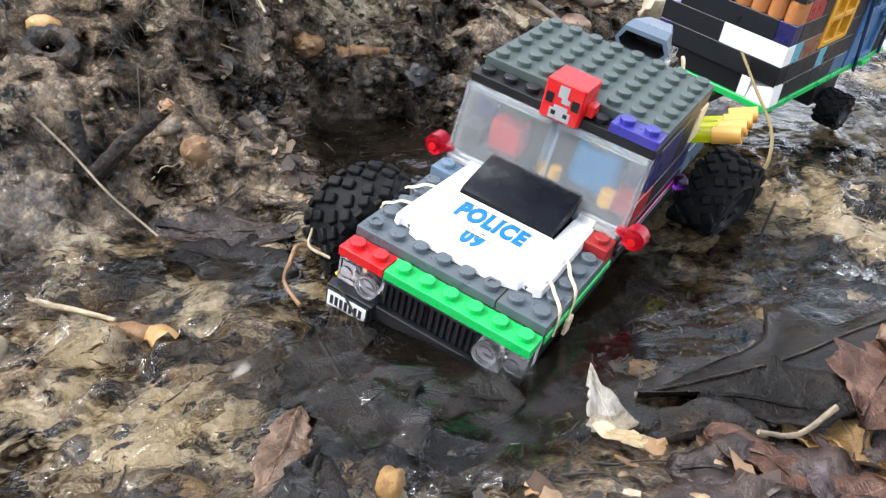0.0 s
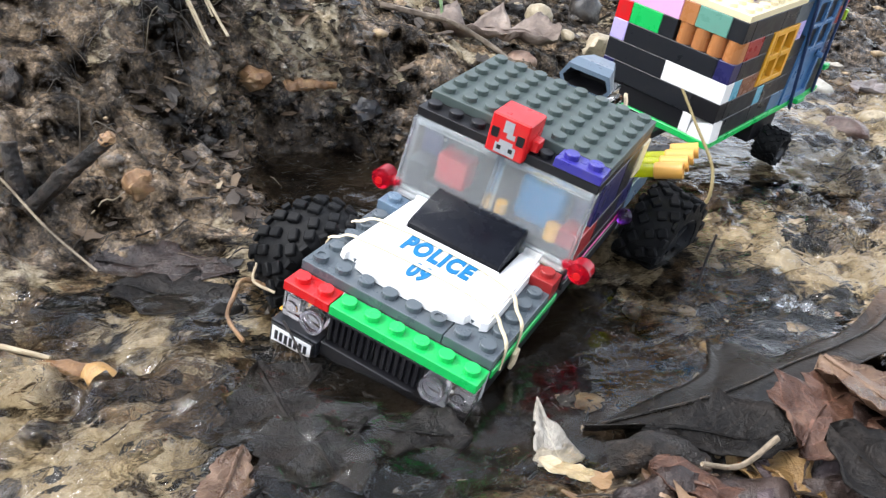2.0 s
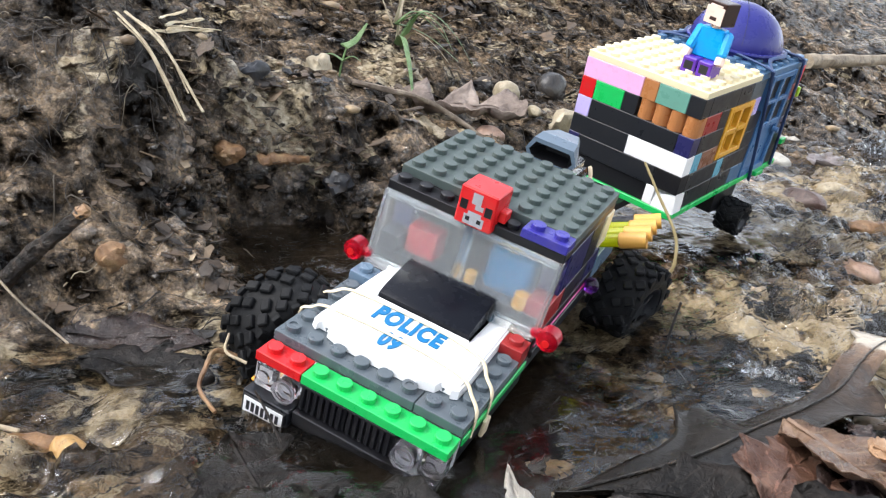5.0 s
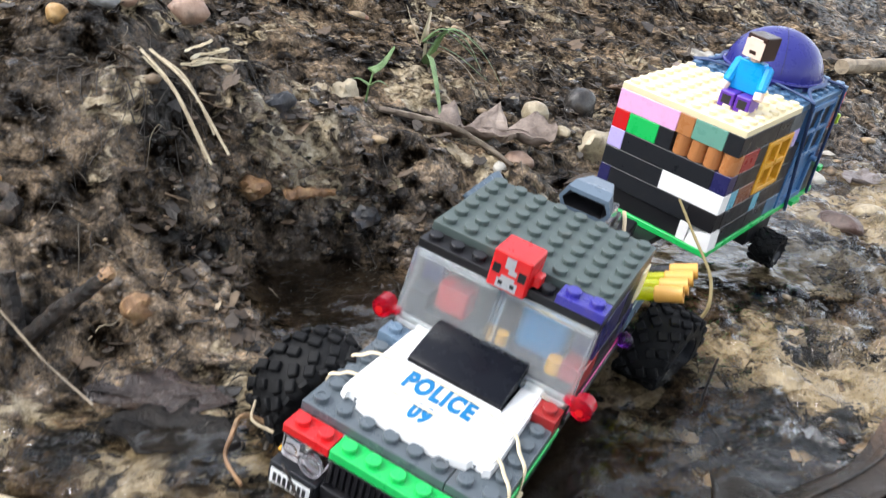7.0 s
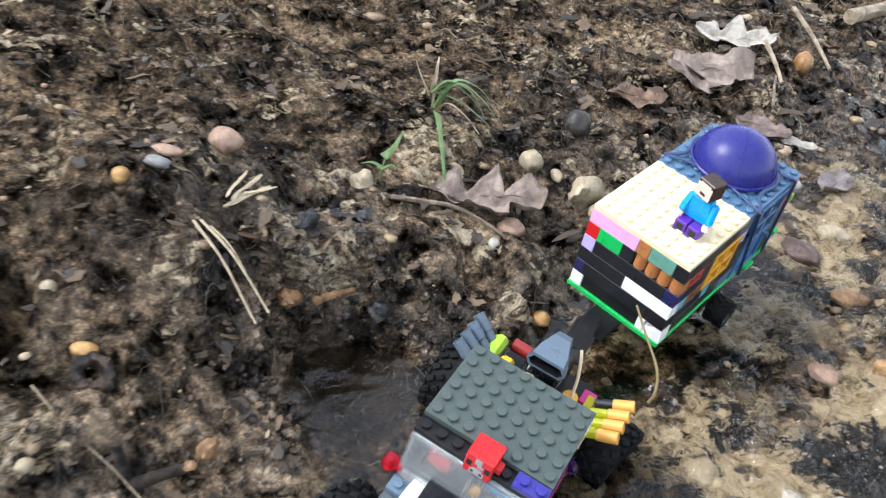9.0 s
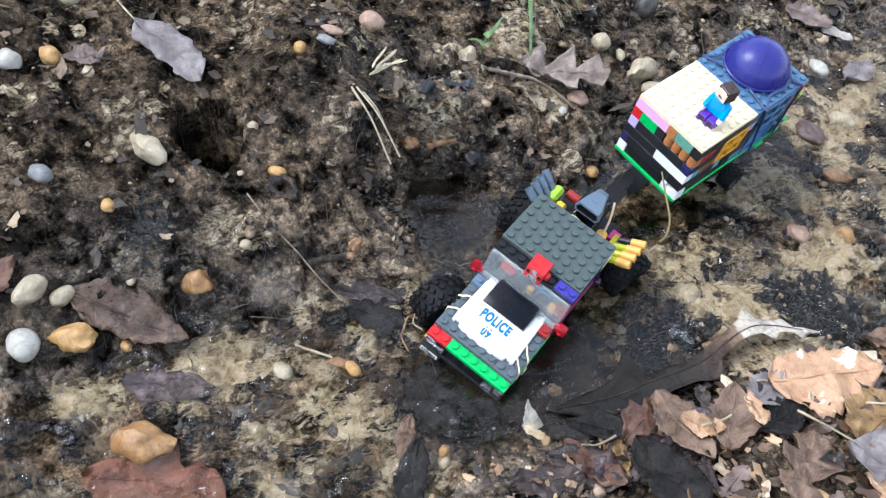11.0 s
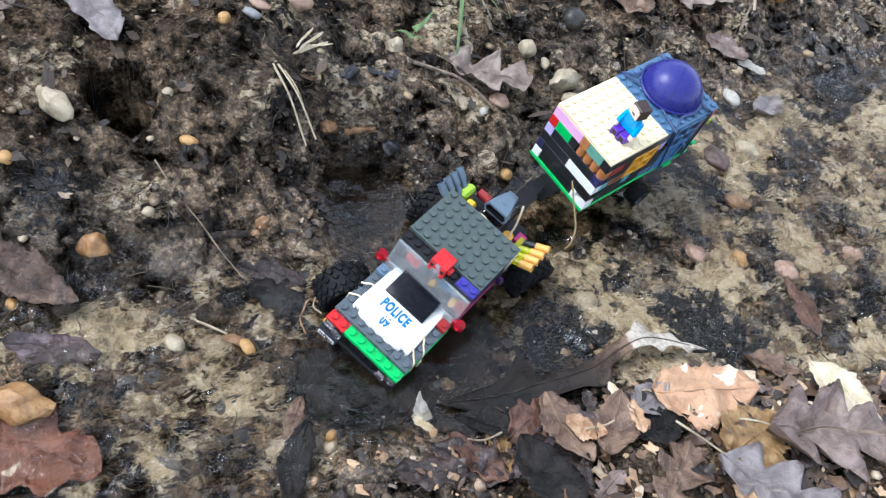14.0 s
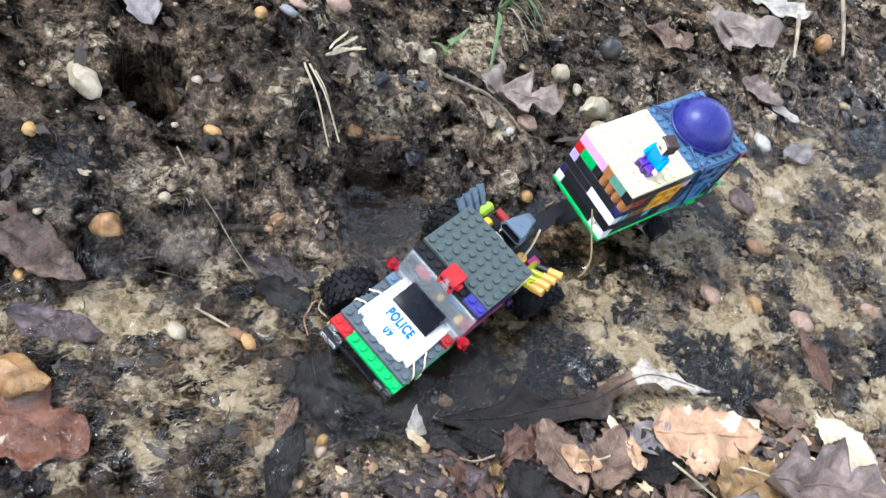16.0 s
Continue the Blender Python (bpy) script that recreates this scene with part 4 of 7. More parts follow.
FRONT = [
    [(-32, 0, PINK), (0, 8, BROWN), (8, 24, TEAL), (24, 32, CHAR)],
    [(-32, -24, RED), (-24, -8, GREEN), (-8, 0, CHAR)],
    [(-32, -24, LAV), (-24, 24, CHAR), (24, 32, NAVY)],
    [(-32, 0, CHAR), (0, 32, WHITE)],
    [(-32, -26, NAVY), (-26, 18, CHAR), (18, 32, BLACK)],
    [(-32, -24, WHITE), (16, 21, WHITE)],
]
for (z0, z1), row in zip(ROWZ, FRONT):
    for xa, xb, mt in row:
        rbox("brick", (xa + 0.08, 0, z0), (xb - 0.08, 8, z1), mt)
for k in range(4):
    bm = add_cyl(bmesh.new(), ((4 + 8 * k) * MM, 3.9 * MM, ROWZ[1][0] * MM), 3.95 * MM, 9.5 * MM, 20)
    add_box(bm, ((0.1 + 8 * k) * MM, 3.9 * MM, ROWZ[1][0] * MM), ((7.9 + 8 * k) * MM, 7.9 * MM, ROWZ[1][1] * MM), 0.1 * MM)
    part("round_brick", bm, BROWN, trailer, "brown round log brick")
# a solid black block paints the darkness of the open recess
rbox("opening_shade", (-24, 0.9, 3.25), (16, 8, 12.75), BLACK, "black block for the recess's shade over the base plate")
bm = bmesh.new()
vs = [bm.verts.new((x * MM, y * MM, z * MM)) for x, y, z in ((21.2, 0, 3.2), (33, 0, 3.2), (33, 9, 3.2), (21.2, 9, 3.2), (21.2, 1, 9), (32, 0.6, 13.5), (32.4, 9, 12.6), (21.2, 8, 12.6))]
for f in ((0, 3, 2, 1), (4, 5, 6, 7), (0, 1, 5, 4), (1, 2, 6, 5), (2, 3, 7, 6), (3, 0, 4, 7)):
    bm.faces.new([vs[k] for k in f])
part("slope_brick", bm, WHITE, trailer, "white sloping brick")
SIDE = [
    [(8, 40, CHAR), (40, 56, CHAR), (56, 72, DGREY), (114, 121, CHAR), (121, 128, RED)],
    [(8, 24, DRED), (24, 34, CHAR), (64, 72, LAV), (114, 128, DRED)],
    [(0, 0, CHAR), (8, 34, CHAR), (64, 80, CHAR), (114, 128, CHAR)],
    [(8, 16, AZURE), (16, 34, BRICKRED), (64, 80, CHAR), (114, 128, NAVY)],
    [(8, 40, CHAR), (40, 48, AZURE), (48, 80, CHAR), (114, 128, CHAR)],
    [(9, 40, CHAR), (40, 64, CHAR), (64, 80, SBLUE), (114, 128, CHAR)],
]
for (z0, z1), row in zip(ROWZ, SIDE):
    for ya, yb, mt in row:
        if yb > ya:
            rbox("brick", (24.1, ya + 0.08, z0), (32, yb - 0.08, z1), mt)
    for ya, yb in ((8, 40), (40, 72), (72, 104), (104, 128)):
        rbox("brick", (-32, ya + 0.08, z0), (-24.1, yb - 0.08, z1), CHAR)
    rbox("brick", (-24, 120.1, z0), (24, 128, z1), CHAR)
# yellow lattice window
win = rbox("window", (24.1, 34.2, 24), (27, 63.8, 51), BLACK, "yellow lattice window")
bm = bmesh.new()
for ya, yb, za, zb in ((34.2, 37.2, 24, 51), (60.8, 63.8, 24, 51), (37.2, 60.8, 24, 26.6), (37.2, 60.8, 48.4, 51), (47.6, 50.4, 26.6, 48.4), (37.2, 60.8, 36.2, 39)):
    add_box(bm, (29.2 * MM, ya * MM, za * MM), (32.6 * MM, yb * MM, zb * MM), 0.2 * MM)
for ya in (43, 54.2):
    add_box(bm, (30 * MM, (ya - 0.6) * MM, 26.6 * MM), (31.2 * MM, (ya + 0.6) * MM, 48.4 * MM), 0.1 * MM)
part("lattice", bm, GOLD, win, "yellow lattice")
rbox("brick", (24.1, 34.2, 22.45), (32, 63.8, 23.9), CHAR)
# blue door with panes
door = rbox("door", (26, 80.2, 3.25), (31, 113.8, 60.7), DOORBLUE, "blue door with a barred upper half")
bm = bmesh.new()
for ya, yb, za, zb in ((80.2, 83.4, 3.3, 60.7), (110.6, 113.8, 3.3, 60.7), (83.4, 110.6, 57.6, 60.7), (83.4, 110.6, 30, 33.4), (83.4, 110.6, 3.3, 6.5), (95.4, 98.6, 33.4, 57.6), (83.4, 95.4, 44.4, 46.6), (98.6, 110.6, 44.4, 46.6)):
    add_box(bm, (30.9 * MM, ya * MM, za * MM), (32.8 * MM, yb * MM, zb * MM), 0.2 * MM)
part("door_frame", bm, DOORBLUE, door)
bm = bmesh.new()
for ya, yb in ((83.5, 95.3), (98.7, 110.5)):
    for za, zb in ((33.5, 44.3), (46.7, 57.5)):
        add_box(bm, (31.0 * MM, ya * MM, za * MM), (31.3 * MM, yb * MM, zb * MM))
part("pane", bm, BLACK, door, "dark panes")
part("knob", add_cyl(bmesh.new(), (32.6 * MM, 108.6 * MM, 27 * MM), 1.5 * MM, 3 * MM, 12, "x"), DOORBLUE, door)
rbox("plate", (30, 128.1, 42.5), (33.2, 130.6, 48), LIME, "lime plate at the rear corner")
rbox("plate", (32.9, 100, 0.4), (35.4, 110, 3), GREEN, "green plate at the side")
rbox("plate", (32, 128.1, 14), (34.4, 134, 17), GREEN)
part("roof", brick_mesh(-32 * MM, 0, 0.064, 8, 8, P), TAN, trailer, "cream studded roof plate")
part("roof", brick_mesh(-32 * MM, 64 * MM, 0.064, 8, 8, P), SBLUE, trailer, "muted blue studded roof plate")
# dome
bm = bmesh.new()
rows = []
for k in range(13):
    a = radians(90 * k / 12)
    r, z = 24.9 * math.cos(a) * MM, (66.6 + 22.0 * math.sin(a)) * MM
    rows.append([bm.verts.new((r * math.cos(6.28319 * q / 40), 98 * MM + r * math.sin(6.28319 * q / 40), z)) for q in range(40)] if k < 12 else None)
rows = [r for r in rows if r]
low = [bm.verts.new((v.co.x * 1.0, v.co.y, 0.0642)) for v in rows[0]]
for a, b in zip([low] + rows, rows):
    for q in range(40):
        bm.faces.new((a[q], a[(q + 1) % 40], b[(q + 1) % 40], b[q]))
tip = bm.verts.new((0, 98 * MM, 88.6 * MM))
for q in range(40):
    bm.faces.new((rows[-1][q], rows[-1][(q + 1) % 40], tip))
dome = part("dome", bm, DOME, trailer, "glossy blue-violet half dome", True)
rim = [[(25.8 * math.cos(6.28319 * q / 24)) * MM, (98 + 25.8 * math.sin(6.28319 * q / 24)) * MM, 67.3 * MM] for q in range(25)]
part("dome_rim", tube(rim, 1.0 * MM, None, 6, 2), DOME, dome, "", True)
seam = [[25.0 * math.cos(a) * math.sin(0.5) * MM, (98 - 25.0 * math.cos(a) * math.cos(0.5)) * MM, (66.6 + 22.1 * math.sin(a)) * MM] for a in [math.pi * q / 16 for q in range(1, 16)]]
part("dome_seam", tube(seam, 0.16 * MM, None, 5, 3), NAVY, dome)
# straps
for pts in (((33.6, 96, -1.5), (33.6, 84, 30), (33.4, 73, 61), (32.4, 70.5, 65.5), (20, 73, 66.6), (6, 76, 66.8), (-12, 76, 66.8), (-28, 71, 66.4), (-33, 69, 62)),
            ((33.6, 124, 2), (33.6, 120, 30), (33.4, 117, 61), (32, 116, 66), (24, 112, 67.5), (10, 124.5, 67.5), (-14, 123, 67.4), (-33, 118, 63)),
            ((33.4, 71.5, 64), (26, 84, 66.8), (27.6, 98, 67.6), (24.5, 112, 67), (32.8, 118, 64)),
            ((-32, 70, 65.8), (-24, 82, 66.8), (-27.4, 98, 67.2), (-24, 113, 66.8), (-32, 119, 65.5))):
    part("strap", tube([[c * MM for c in p] for p in pts], 1.15 * MM, None, 8, 6, 0, 0.6), STRAP, trailer, "dark blue rubber strap", True)
for s in (-1, 1):
    wheel(trailer, wm(s * 39, 72, -14.5, 0, s < 0), 0.0095, 0.013, 12, "small trailer wheel")
part("axle", add_cyl(bmesh.new(), (-36 * MM, 72 * MM, -14 * MM), 2 * MM, 72 * MM, 8, "x"), BLACK, trailer)
rbox("axle_block", (-31, 58, -13), (31, 86, -0.1), BLACK)
rbox("hitch", (-10, -22, -4), (8, 20, -0.1), BLACK, "black hitch under the base plate")

# ---- toy figure sitting on the trailer roof: one plain mesh ----
fig = bmesh.new()
fx, fy = 14.6, 27.5
for sx in (-3.9, 3.9):
    add_box(fig, ((fx + sx - 3.6) * MM, (fy - 9) * MM, 64.1 * MM), ((fx + sx + 3.6) * MM, (fy + 3) * MM, 71.6 * MM), 0.5 * MM, 0)
    # thin charcoal square: the shade of the leg's hollow end, painted on
    add_box(fig, ((fx + sx - 2.1) * MM, (fy - 9.08) * MM, 66 * MM), ((fx + sx + 2.1) * MM, (fy - 8.6) * MM, 70 * MM), 0, 4)
before = set(fig.verts)
add_box(fig, ((fx - 7.6) * MM, (fy - 2.6) * MM, 71.6 * MM), ((fx + 7.6) * MM, (fy + 3.4) * MM, 86 * MM), 0.6 * MM, 1)
for v in set(fig.verts) - before:
    if v.co.z > 0.08:
        v.co.x = fx * MM + (v.co.x - fx * MM) * 0.74
for s in (-1, 1):
    tw = Matrix.Translation(((fx + s * 7.1) * MM, (fy + 0.6) * MM, 84 * MM)) @ Matrix.Rotation(radians(-s * 7), 4, "Y") @ Matrix.Rotation(radians(-24), 4, "X")
    add_box(fig, (-2.1 * MM, -2.2 * MM, -11 * MM), (2.1 * MM, 2.2 * MM, 1.4 * MM), 1.2 * MM, 1, tw)
    tw2 = tw @ Matrix.Translation((0, 0, -12.6 * MM))
    add_cyl(fig, (0, 0, 0), 2.3 * MM, 3.6 * MM, 10, "z", None, 2, tw2 @ Matrix.Translation((0, 0, -1.8 * MM)))
add_cyl(fig, (fx * MM, fy * MM, 85.9 * MM), 2.4 * MM, 1.6 * MM, 12, "z", None, 2)
hm = Matrix.Translation((fx * MM, (fy + 0.8) * MM, 92.6 * MM)) @ Matrix.Rotation(radians(-14), 4, "Z")
add_box(fig, (-5.4 * MM, -4.6 * MM, -5.2 * MM), (5.4 * MM, 5.6 * MM, 5.4 * MM), 0.4 * MM, 3, hm)
add_box(fig, (-5.0 * MM, -4.95 * MM, -4.9 * MM), (5.0 * MM, -4.5 * MM, 3.0 * MM), 0.1 * MM, 2, hm)
add_box(fig, (-3.4 * MM, -4.95 * MM, 3.0 * MM), (3.4 * MM, -4.5 * MM, 3.9 * MM), 0.1 * MM, 2, hm)
add_box(fig, (-1.8 * MM, -5.06 * MM, -3.2 * MM), (1.8 * MM, -4.8 * MM, -1.6 * MM), 0, 3, hm)
doll = part("toy_figure", fig, (PURPLE, CYAN, SKIN, HAIR, CHAR))
doll.matrix_world = TRAILER
tagged(doll, "blocky toy figure, blue top, purple legs, sitting on roof", "toy figure")

# ---- natural things: materials ----
def leaf_material(name, dark, mid, pale, rough=0.55, vein=(0.3, 0.22, 0.14), gloss=0.4):
    """A dead leaf: blotches, a midrib and side veins along its own u, v."""
    m = bpy.data.materials.new(name)
    nt, p = nodes_of(m)
    p.inputs["Specular IOR Level"].default_value = gloss
    n = noise_tex(nt, 70, 7, 0.65, 0.5)
    f = noise_tex(nt, 500, 4, 0.7)
    c = ramp(nt, n.outputs["Fac"], [(0.32, dark), (0.5, mid), (0.7, pale)])
    uv = nt.nodes.new("ShaderNodeUVMap")
    sep = nt.nodes.new("ShaderNodeSeparateXYZ")
    link(nt, uv.outputs[0], sep.inputs[0])
    v = math_node(nt, "ABSOLUTE", math_node(nt, "SUBTRACT", sep.outputs[1], 0.5))
    rib = math_node(nt, "LESS_THAN", v, 0.022)
    lane = math_node(nt, "FRACT", math_node(nt, "MULTIPLY", math_node(nt, "SUBTRACT", sep.outputs[0], math_node(nt, "MULTIPLY", v, 0.5)), 9.0))
    side = math_node(nt, "LESS_THAN", math_node(nt, "ABSOLUTE", math_node(nt, "SUBTRACT", lane, 0.5)), 0.06)
    both = math_node(nt, "MAXIMUM", rib, math_node(nt, "MULTIPLY", side, 0.55))
    col = mixc(nt, math_node(nt, "MULTIPLY", both, 0.6), c.outputs[0], vein)
    link(nt, col, p.inputs["Base Color"])
    r = ramp(nt, n.outputs["Fac"], [(0.35, (rough - 0.15,) * 3), (0.65, (min(rough + 0.15, 1),) * 3)])
    link(nt, r.outputs[0], p.inputs["Roughness"])
    h = math_node(nt, "ADD", math_node(nt, "MULTIPLY", both, 0.5), math_node(nt, "ADD", n.outputs["Fac"], math_node(nt, "MULTIPLY", f.outputs["Fac"], 0.4)))
    crease = noise_tex(nt, 190, 5, 0.65, 1.2)
    bump(nt, p, math_node(nt, "ADD", h, crease.outputs["Fac"]), 0.7, 0.002)
    return m


def mixed_material(name, stops, rough=0.5, scale=90):
    """For joined litter: each island takes its own colour."""
    m = bpy.data.materials.new(name)
    nt, p = nodes_of(m)
    g = nt.nodes.new("ShaderNodeNewGeometry")
    c = ramp(nt, g.outputs["Random Per Island"], stops)
    n = noise_tex(nt, scale, 6, 0.7)
    shade = ramp(nt, n.outputs["Fac"], [(0.3, (0.45, 0.43, 0.4)), (0.7, (1.3, 1.25, 1.2))])
    mul = nt.nodes.new("ShaderNodeMix")
    mul.data_type, mul.blend_type = "RGBA", "MULTIPLY"
    mul.inputs[0].default_value = 1.0
    link(nt, c.outputs[0], mul.inputs[6])
    link(nt, shade.outputs[0], mul.inputs[7])
    link(nt, mul.outputs[2], p.inputs["Base Color"])
    p.inputs["Roughness"].default_value = rough
    p.inputs["Specular IOR Level"].default_value = 0.5
    bump(nt, p, n.outputs["Fac"], 0.6, 0.002)
    return m


def stone_material(name, dark, mid, pale, rough=0.45):
    m = bpy.data.materials.new(name)
    nt, p = nodes_of(m)
    n = noise_tex(nt, 95, 8, 0.7, 0.4)
    sp = noise_tex(nt, 420, 4, 0.7)
    c = ramp(nt, n.outputs["Fac"], [(0.3, dark), (0.48, mid), (0.7, pale)])
    spots = ramp(nt, sp.outputs["Fac"], [(0.3, (0.5, 0.45, 0.4)), (0.42, (1, 1, 1))])
    mul = nt.nodes.new("ShaderNodeMix")
    mul.data_type, mul.blend_type = "RGBA", "MULTIPLY"
    mul.inputs[0].default_value = 1.0
    link(nt, c.outputs[0], mul.inputs[6])
    link(nt, spots.outputs[0], mul.inputs[7])
    st = noise_tex(nt, 48, 6, 0.7, 0.6)
    muddy = ramp(nt, st.outputs["Fac"], [(0.5, (0, 0, 0)), (0.66, (0.75, 0.75, 0.75))])
    link(nt, mixc(nt, muddy.outputs[0], mul.outputs[2], (0.07, 0.053, 0.037)), p.inputs["Base Color"])
    p.inputs["Roughness"].default_value = rough
    bump(nt, p, math_node(nt, "ADD", n.outputs["Fac"], math_node(nt, "MULTIPLY", sp.outputs["Fac"], 0.4)), 0.5, 0.002)
    return m


LEAF_TAN = leaf_material("tan_leaf", (0.3, 0.16, 0.08), (0.45, 0.27, 0.15), (0.72, 0.55, 0.4), 0.5, (0.55, 0.42, 0.3))
LEAF_BROWN = leaf_material("brown_leaf", (0.055, 0.03, 0.02), (0.13, 0.075, 0.046), (0.27, 0.175, 0.115), 0.32, gloss=0.5)
LEAF_DARK = leaf_material("dark_wet_leaf", (0.005, 0.0045, 0.0042), (0.011, 0.0095, 0.0085), (0.026, 0.021, 0.018), 0.36, (0.035, 0.028, 0.022), 0.18)
LEAF_SOAK = leaf_material("soaked_brown_leaf", (0.014, 0.009, 0.008), (0.035, 0.022, 0.018), (0.08, 0.052, 0.042), 0.26, (0.05, 0.034, 0.026), 0.5)
LEAF_PURPLE = leaf_material("purple_brown_leaf", (0.08, 0.052, 0.044), (0.16, 0.115, 0.098), (0.3, 0.235, 0.21), 0.4)
LEAF_SOAKPURPLE = leaf_material("soaked_purple_leaf", (0.03, 0.02, 0.02), (0.075, 0.052, 0.054), (0.17, 0.13, 0.135), 0.26, (0.1, 0.07, 0.065), 0.5)
LEAF_RIBBED = leaf_material("ribbed_brown_leaf", (0.028, 0.016, 0.01), (0.075, 0.042, 0.027), (0.2, 0.125, 0.08), 0.36, (0.03, 0.018, 0.012), 0.5)
LEAF_OCHRE = leaf_material("ochre_leaf", (0.1, 0.055, 0.02), (0.24, 0.14, 0.05), (0.4, 0.26, 0.12), 0.36, (0.16, 0.09, 0.035), 0.5)


def blotched_leaf(name, dark, mid, blotch, rough, edge):
    """A leaf with large bleached blotches on an even ground."""
    m = leaf_material(name, dark, mid, mid, rough, dark)
    nt = m.node_tree
    p = nt.nodes["Principled BSDF"]
    under = p.inputs["Base Color"].links[0].from_socket
    spot = noise_tex(nt, 46, 4, 0.5, 0.3)
    mask = ramp(nt, spot.outputs["Fac"], [(edge, (0, 0, 0)), (edge + 0.03, (0.9, 0.9, 0.9))])
    link(nt, mixc(nt, mask.outputs[0], under, blotch), p.inputs["Base Color"])
    return m


LEAF_BLOTCH = blotched_leaf("blotched_tan_leaf", (0.32, 0.18, 0.1), (0.5, 0.3, 0.175), (0.78, 0.66, 0.5), 0.45, 0.61)
LEAF_RUST = blotched_leaf("rust_red_leaf", (0.06, 0.022, 0.014), (0.17, 0.066, 0.036), (0.6, 0.5, 0.4), 0.3, 0.63)
LEAF_GREY = leaf_material("grey_leaf", (0.1, 0.084, 0.082), (0.175, 0.15, 0.147), (0.29, 0.26, 0.255), 0.5, (0.3, 0.25, 0.2))
LEAF_RED = leaf_material("wet_red_leaf", (0.045, 0.02, 0.013), (0.1, 0.048, 0.03), (0.2, 0.115, 0.075), 0.4, (0.25, 0.12, 0.08))
LEAF_PALE = leaf_material("pale_leaf", (0.45, 0.36, 0.22), (0.62, 0.52, 0.35), (0.75, 0.68, 0.52), 0.5, (0.4, 0.3, 0.18))
LEAF_WHITE = leaf_material("bleached_leaf", (0.24, 0.21, 0.17), (0.39, 0.36, 0.31), (0.6, 0.57, 0.51), 0.5, (0.6, 0.55, 0.45))
GRASS = leaf_material("grass_blade", (0.06, 0.12, 0.035), (0.13, 0.22, 0.08), (0.26, 0.35, 0.17), 0.4, (0.2, 0.3, 0.13))
LITTER = mixed_material("leaf_litter", [(0.0, (0.02, 0.015, 0.012)), (0.35, (0.07, 0.042, 0.026)), (0.6, (0.13, 0.08, 0.05)), (0.8, (0.26, 0.165, 0.095)), (0.93, (0.46, 0.31, 0.17)), (1.0, (0.62, 0.53, 0.4))], 0.3)
BANKBITS = mixed_material("bank_litter", [(0.0, (0.012, 0.009, 0.007)), (0.5, (0.05, 0.035, 0.023)), (0.85, (0.11, 0.073, 0.043)), (0.97, (0.19, 0.14, 0.09)), (1.0, (0.36, 0.29, 0.2))], 0.6)
BEDLEAF = mixed_material("stream_bed_litter", [(0.0, (0.01, 0.0095, 0.009)), (0.5, (0.035, 0.031, 0.028)), (0.85, (0.075, 0.06, 0.046)), (0.97, (0.14, 0.115, 0.08)), (1.0, (0.24, 0.2, 0.14))], 0.4)
GRIT = mixed_material("pebble_mix", [(0.0, (0.09, 0.075, 0.06)), (0.4, (0.22, 0.16, 0.1)), (0.7, (0.36, 0.27, 0.16)), (0.9, (0.5, 0.42, 0.3)), (1.0, (0.3, 0.14, 0.09))], 0.4, 150)
ROOTS = mixed_material("roots_and_stalks", [(0.0, (0.014, 0.011, 0.009)), (0.6, (0.04, 0.031, 0.023)), (0.9, (0.1, 0.08, 0.055)), (1.0, (0.34, 0.28, 0.19))], 0.6)
MOULD = mixed_material("leaf_mould", [(0.0, (0.006, 0.006, 0.006)), (0.7, (0.022, 0.02, 0.018)), (1.0, (0.09, 0.08, 0.065))], 0.35)
def bark_material():
    """Wet dark wood: long cracks, a brown sheen and paler worn ridges."""
    m = bpy.data.materials.new("wet_bark")
    nt, p = nodes_of(m)
    n, f = noise_tex(nt, 160, 6, 0.65, 0.6), noise_tex(nt, 700, 4, 0.7)
    c = ramp(nt, n.outputs["Fac"], [(0.36, (0.006, 0.005, 0.0045)), (0.52, (0.022, 0.016, 0.012)), (0.62, (0.075, 0.05, 0.032)), (0.75, (0.2, 0.145, 0.095))])
    link(nt, c.outputs[0], p.inputs["Base Color"])
    p.inputs["Roughness"].default_value = 0.32
    bump(nt, p, math_node(nt, "ADD", n.outputs["Fac"], math_node(nt, "MULTIPLY", f.outputs["Fac"], 0.5)), 0.9, 0.004)
    return m


BARK = bark_material()
STALK = stone_material("dry_stalk", (0.25, 0.19, 0.12), (0.42, 0.34, 0.22), (0.58, 0.5, 0.36), 0.6)
OCHRE = stone_material("ochre_stone", (0.22, 0.11, 0.035), (0.42, 0.24, 0.08), (0.58, 0.38, 0.16))
CREAM = stone_material("cream_stone", (0.23, 0.185, 0.125), (0.36, 0.3, 0.2), (0.5, 0.43, 0.31))
WHITEST = stone_material("white_stone", (0.27, 0.25, 0.21), (0.4, 0.38, 0.33), (0.52, 0.5, 0.45), 0.35)
PINKST = stone_material("pinkish_stone", (0.2, 0.12, 0.085), (0.33, 0.21, 0.15), (0.45, 0.32, 0.24))
GREYST = stone_material("blue_grey_stone", (0.11, 0.112, 0.112), (0.2, 0.202, 0.2), (0.31, 0.31, 0.305))
DARKST = stone_material("dark_wet_stone", (0.01, 0.01, 0.01), (0.03, 0.027, 0.025), (0.07, 0.062, 0.055), 0.25)
PINE = stone_material("rotten_wood", (0.1, 0.05, 0.022), (0.24, 0.13, 0.06), (0.42, 0.28, 0.14), 0.5)
DRYTWIG = stone_material("pale_brown_twig", (0.14, 0.105, 0.07), (0.28, 0.22, 0.15), (0.42, 0.35, 0.25), 0.6)
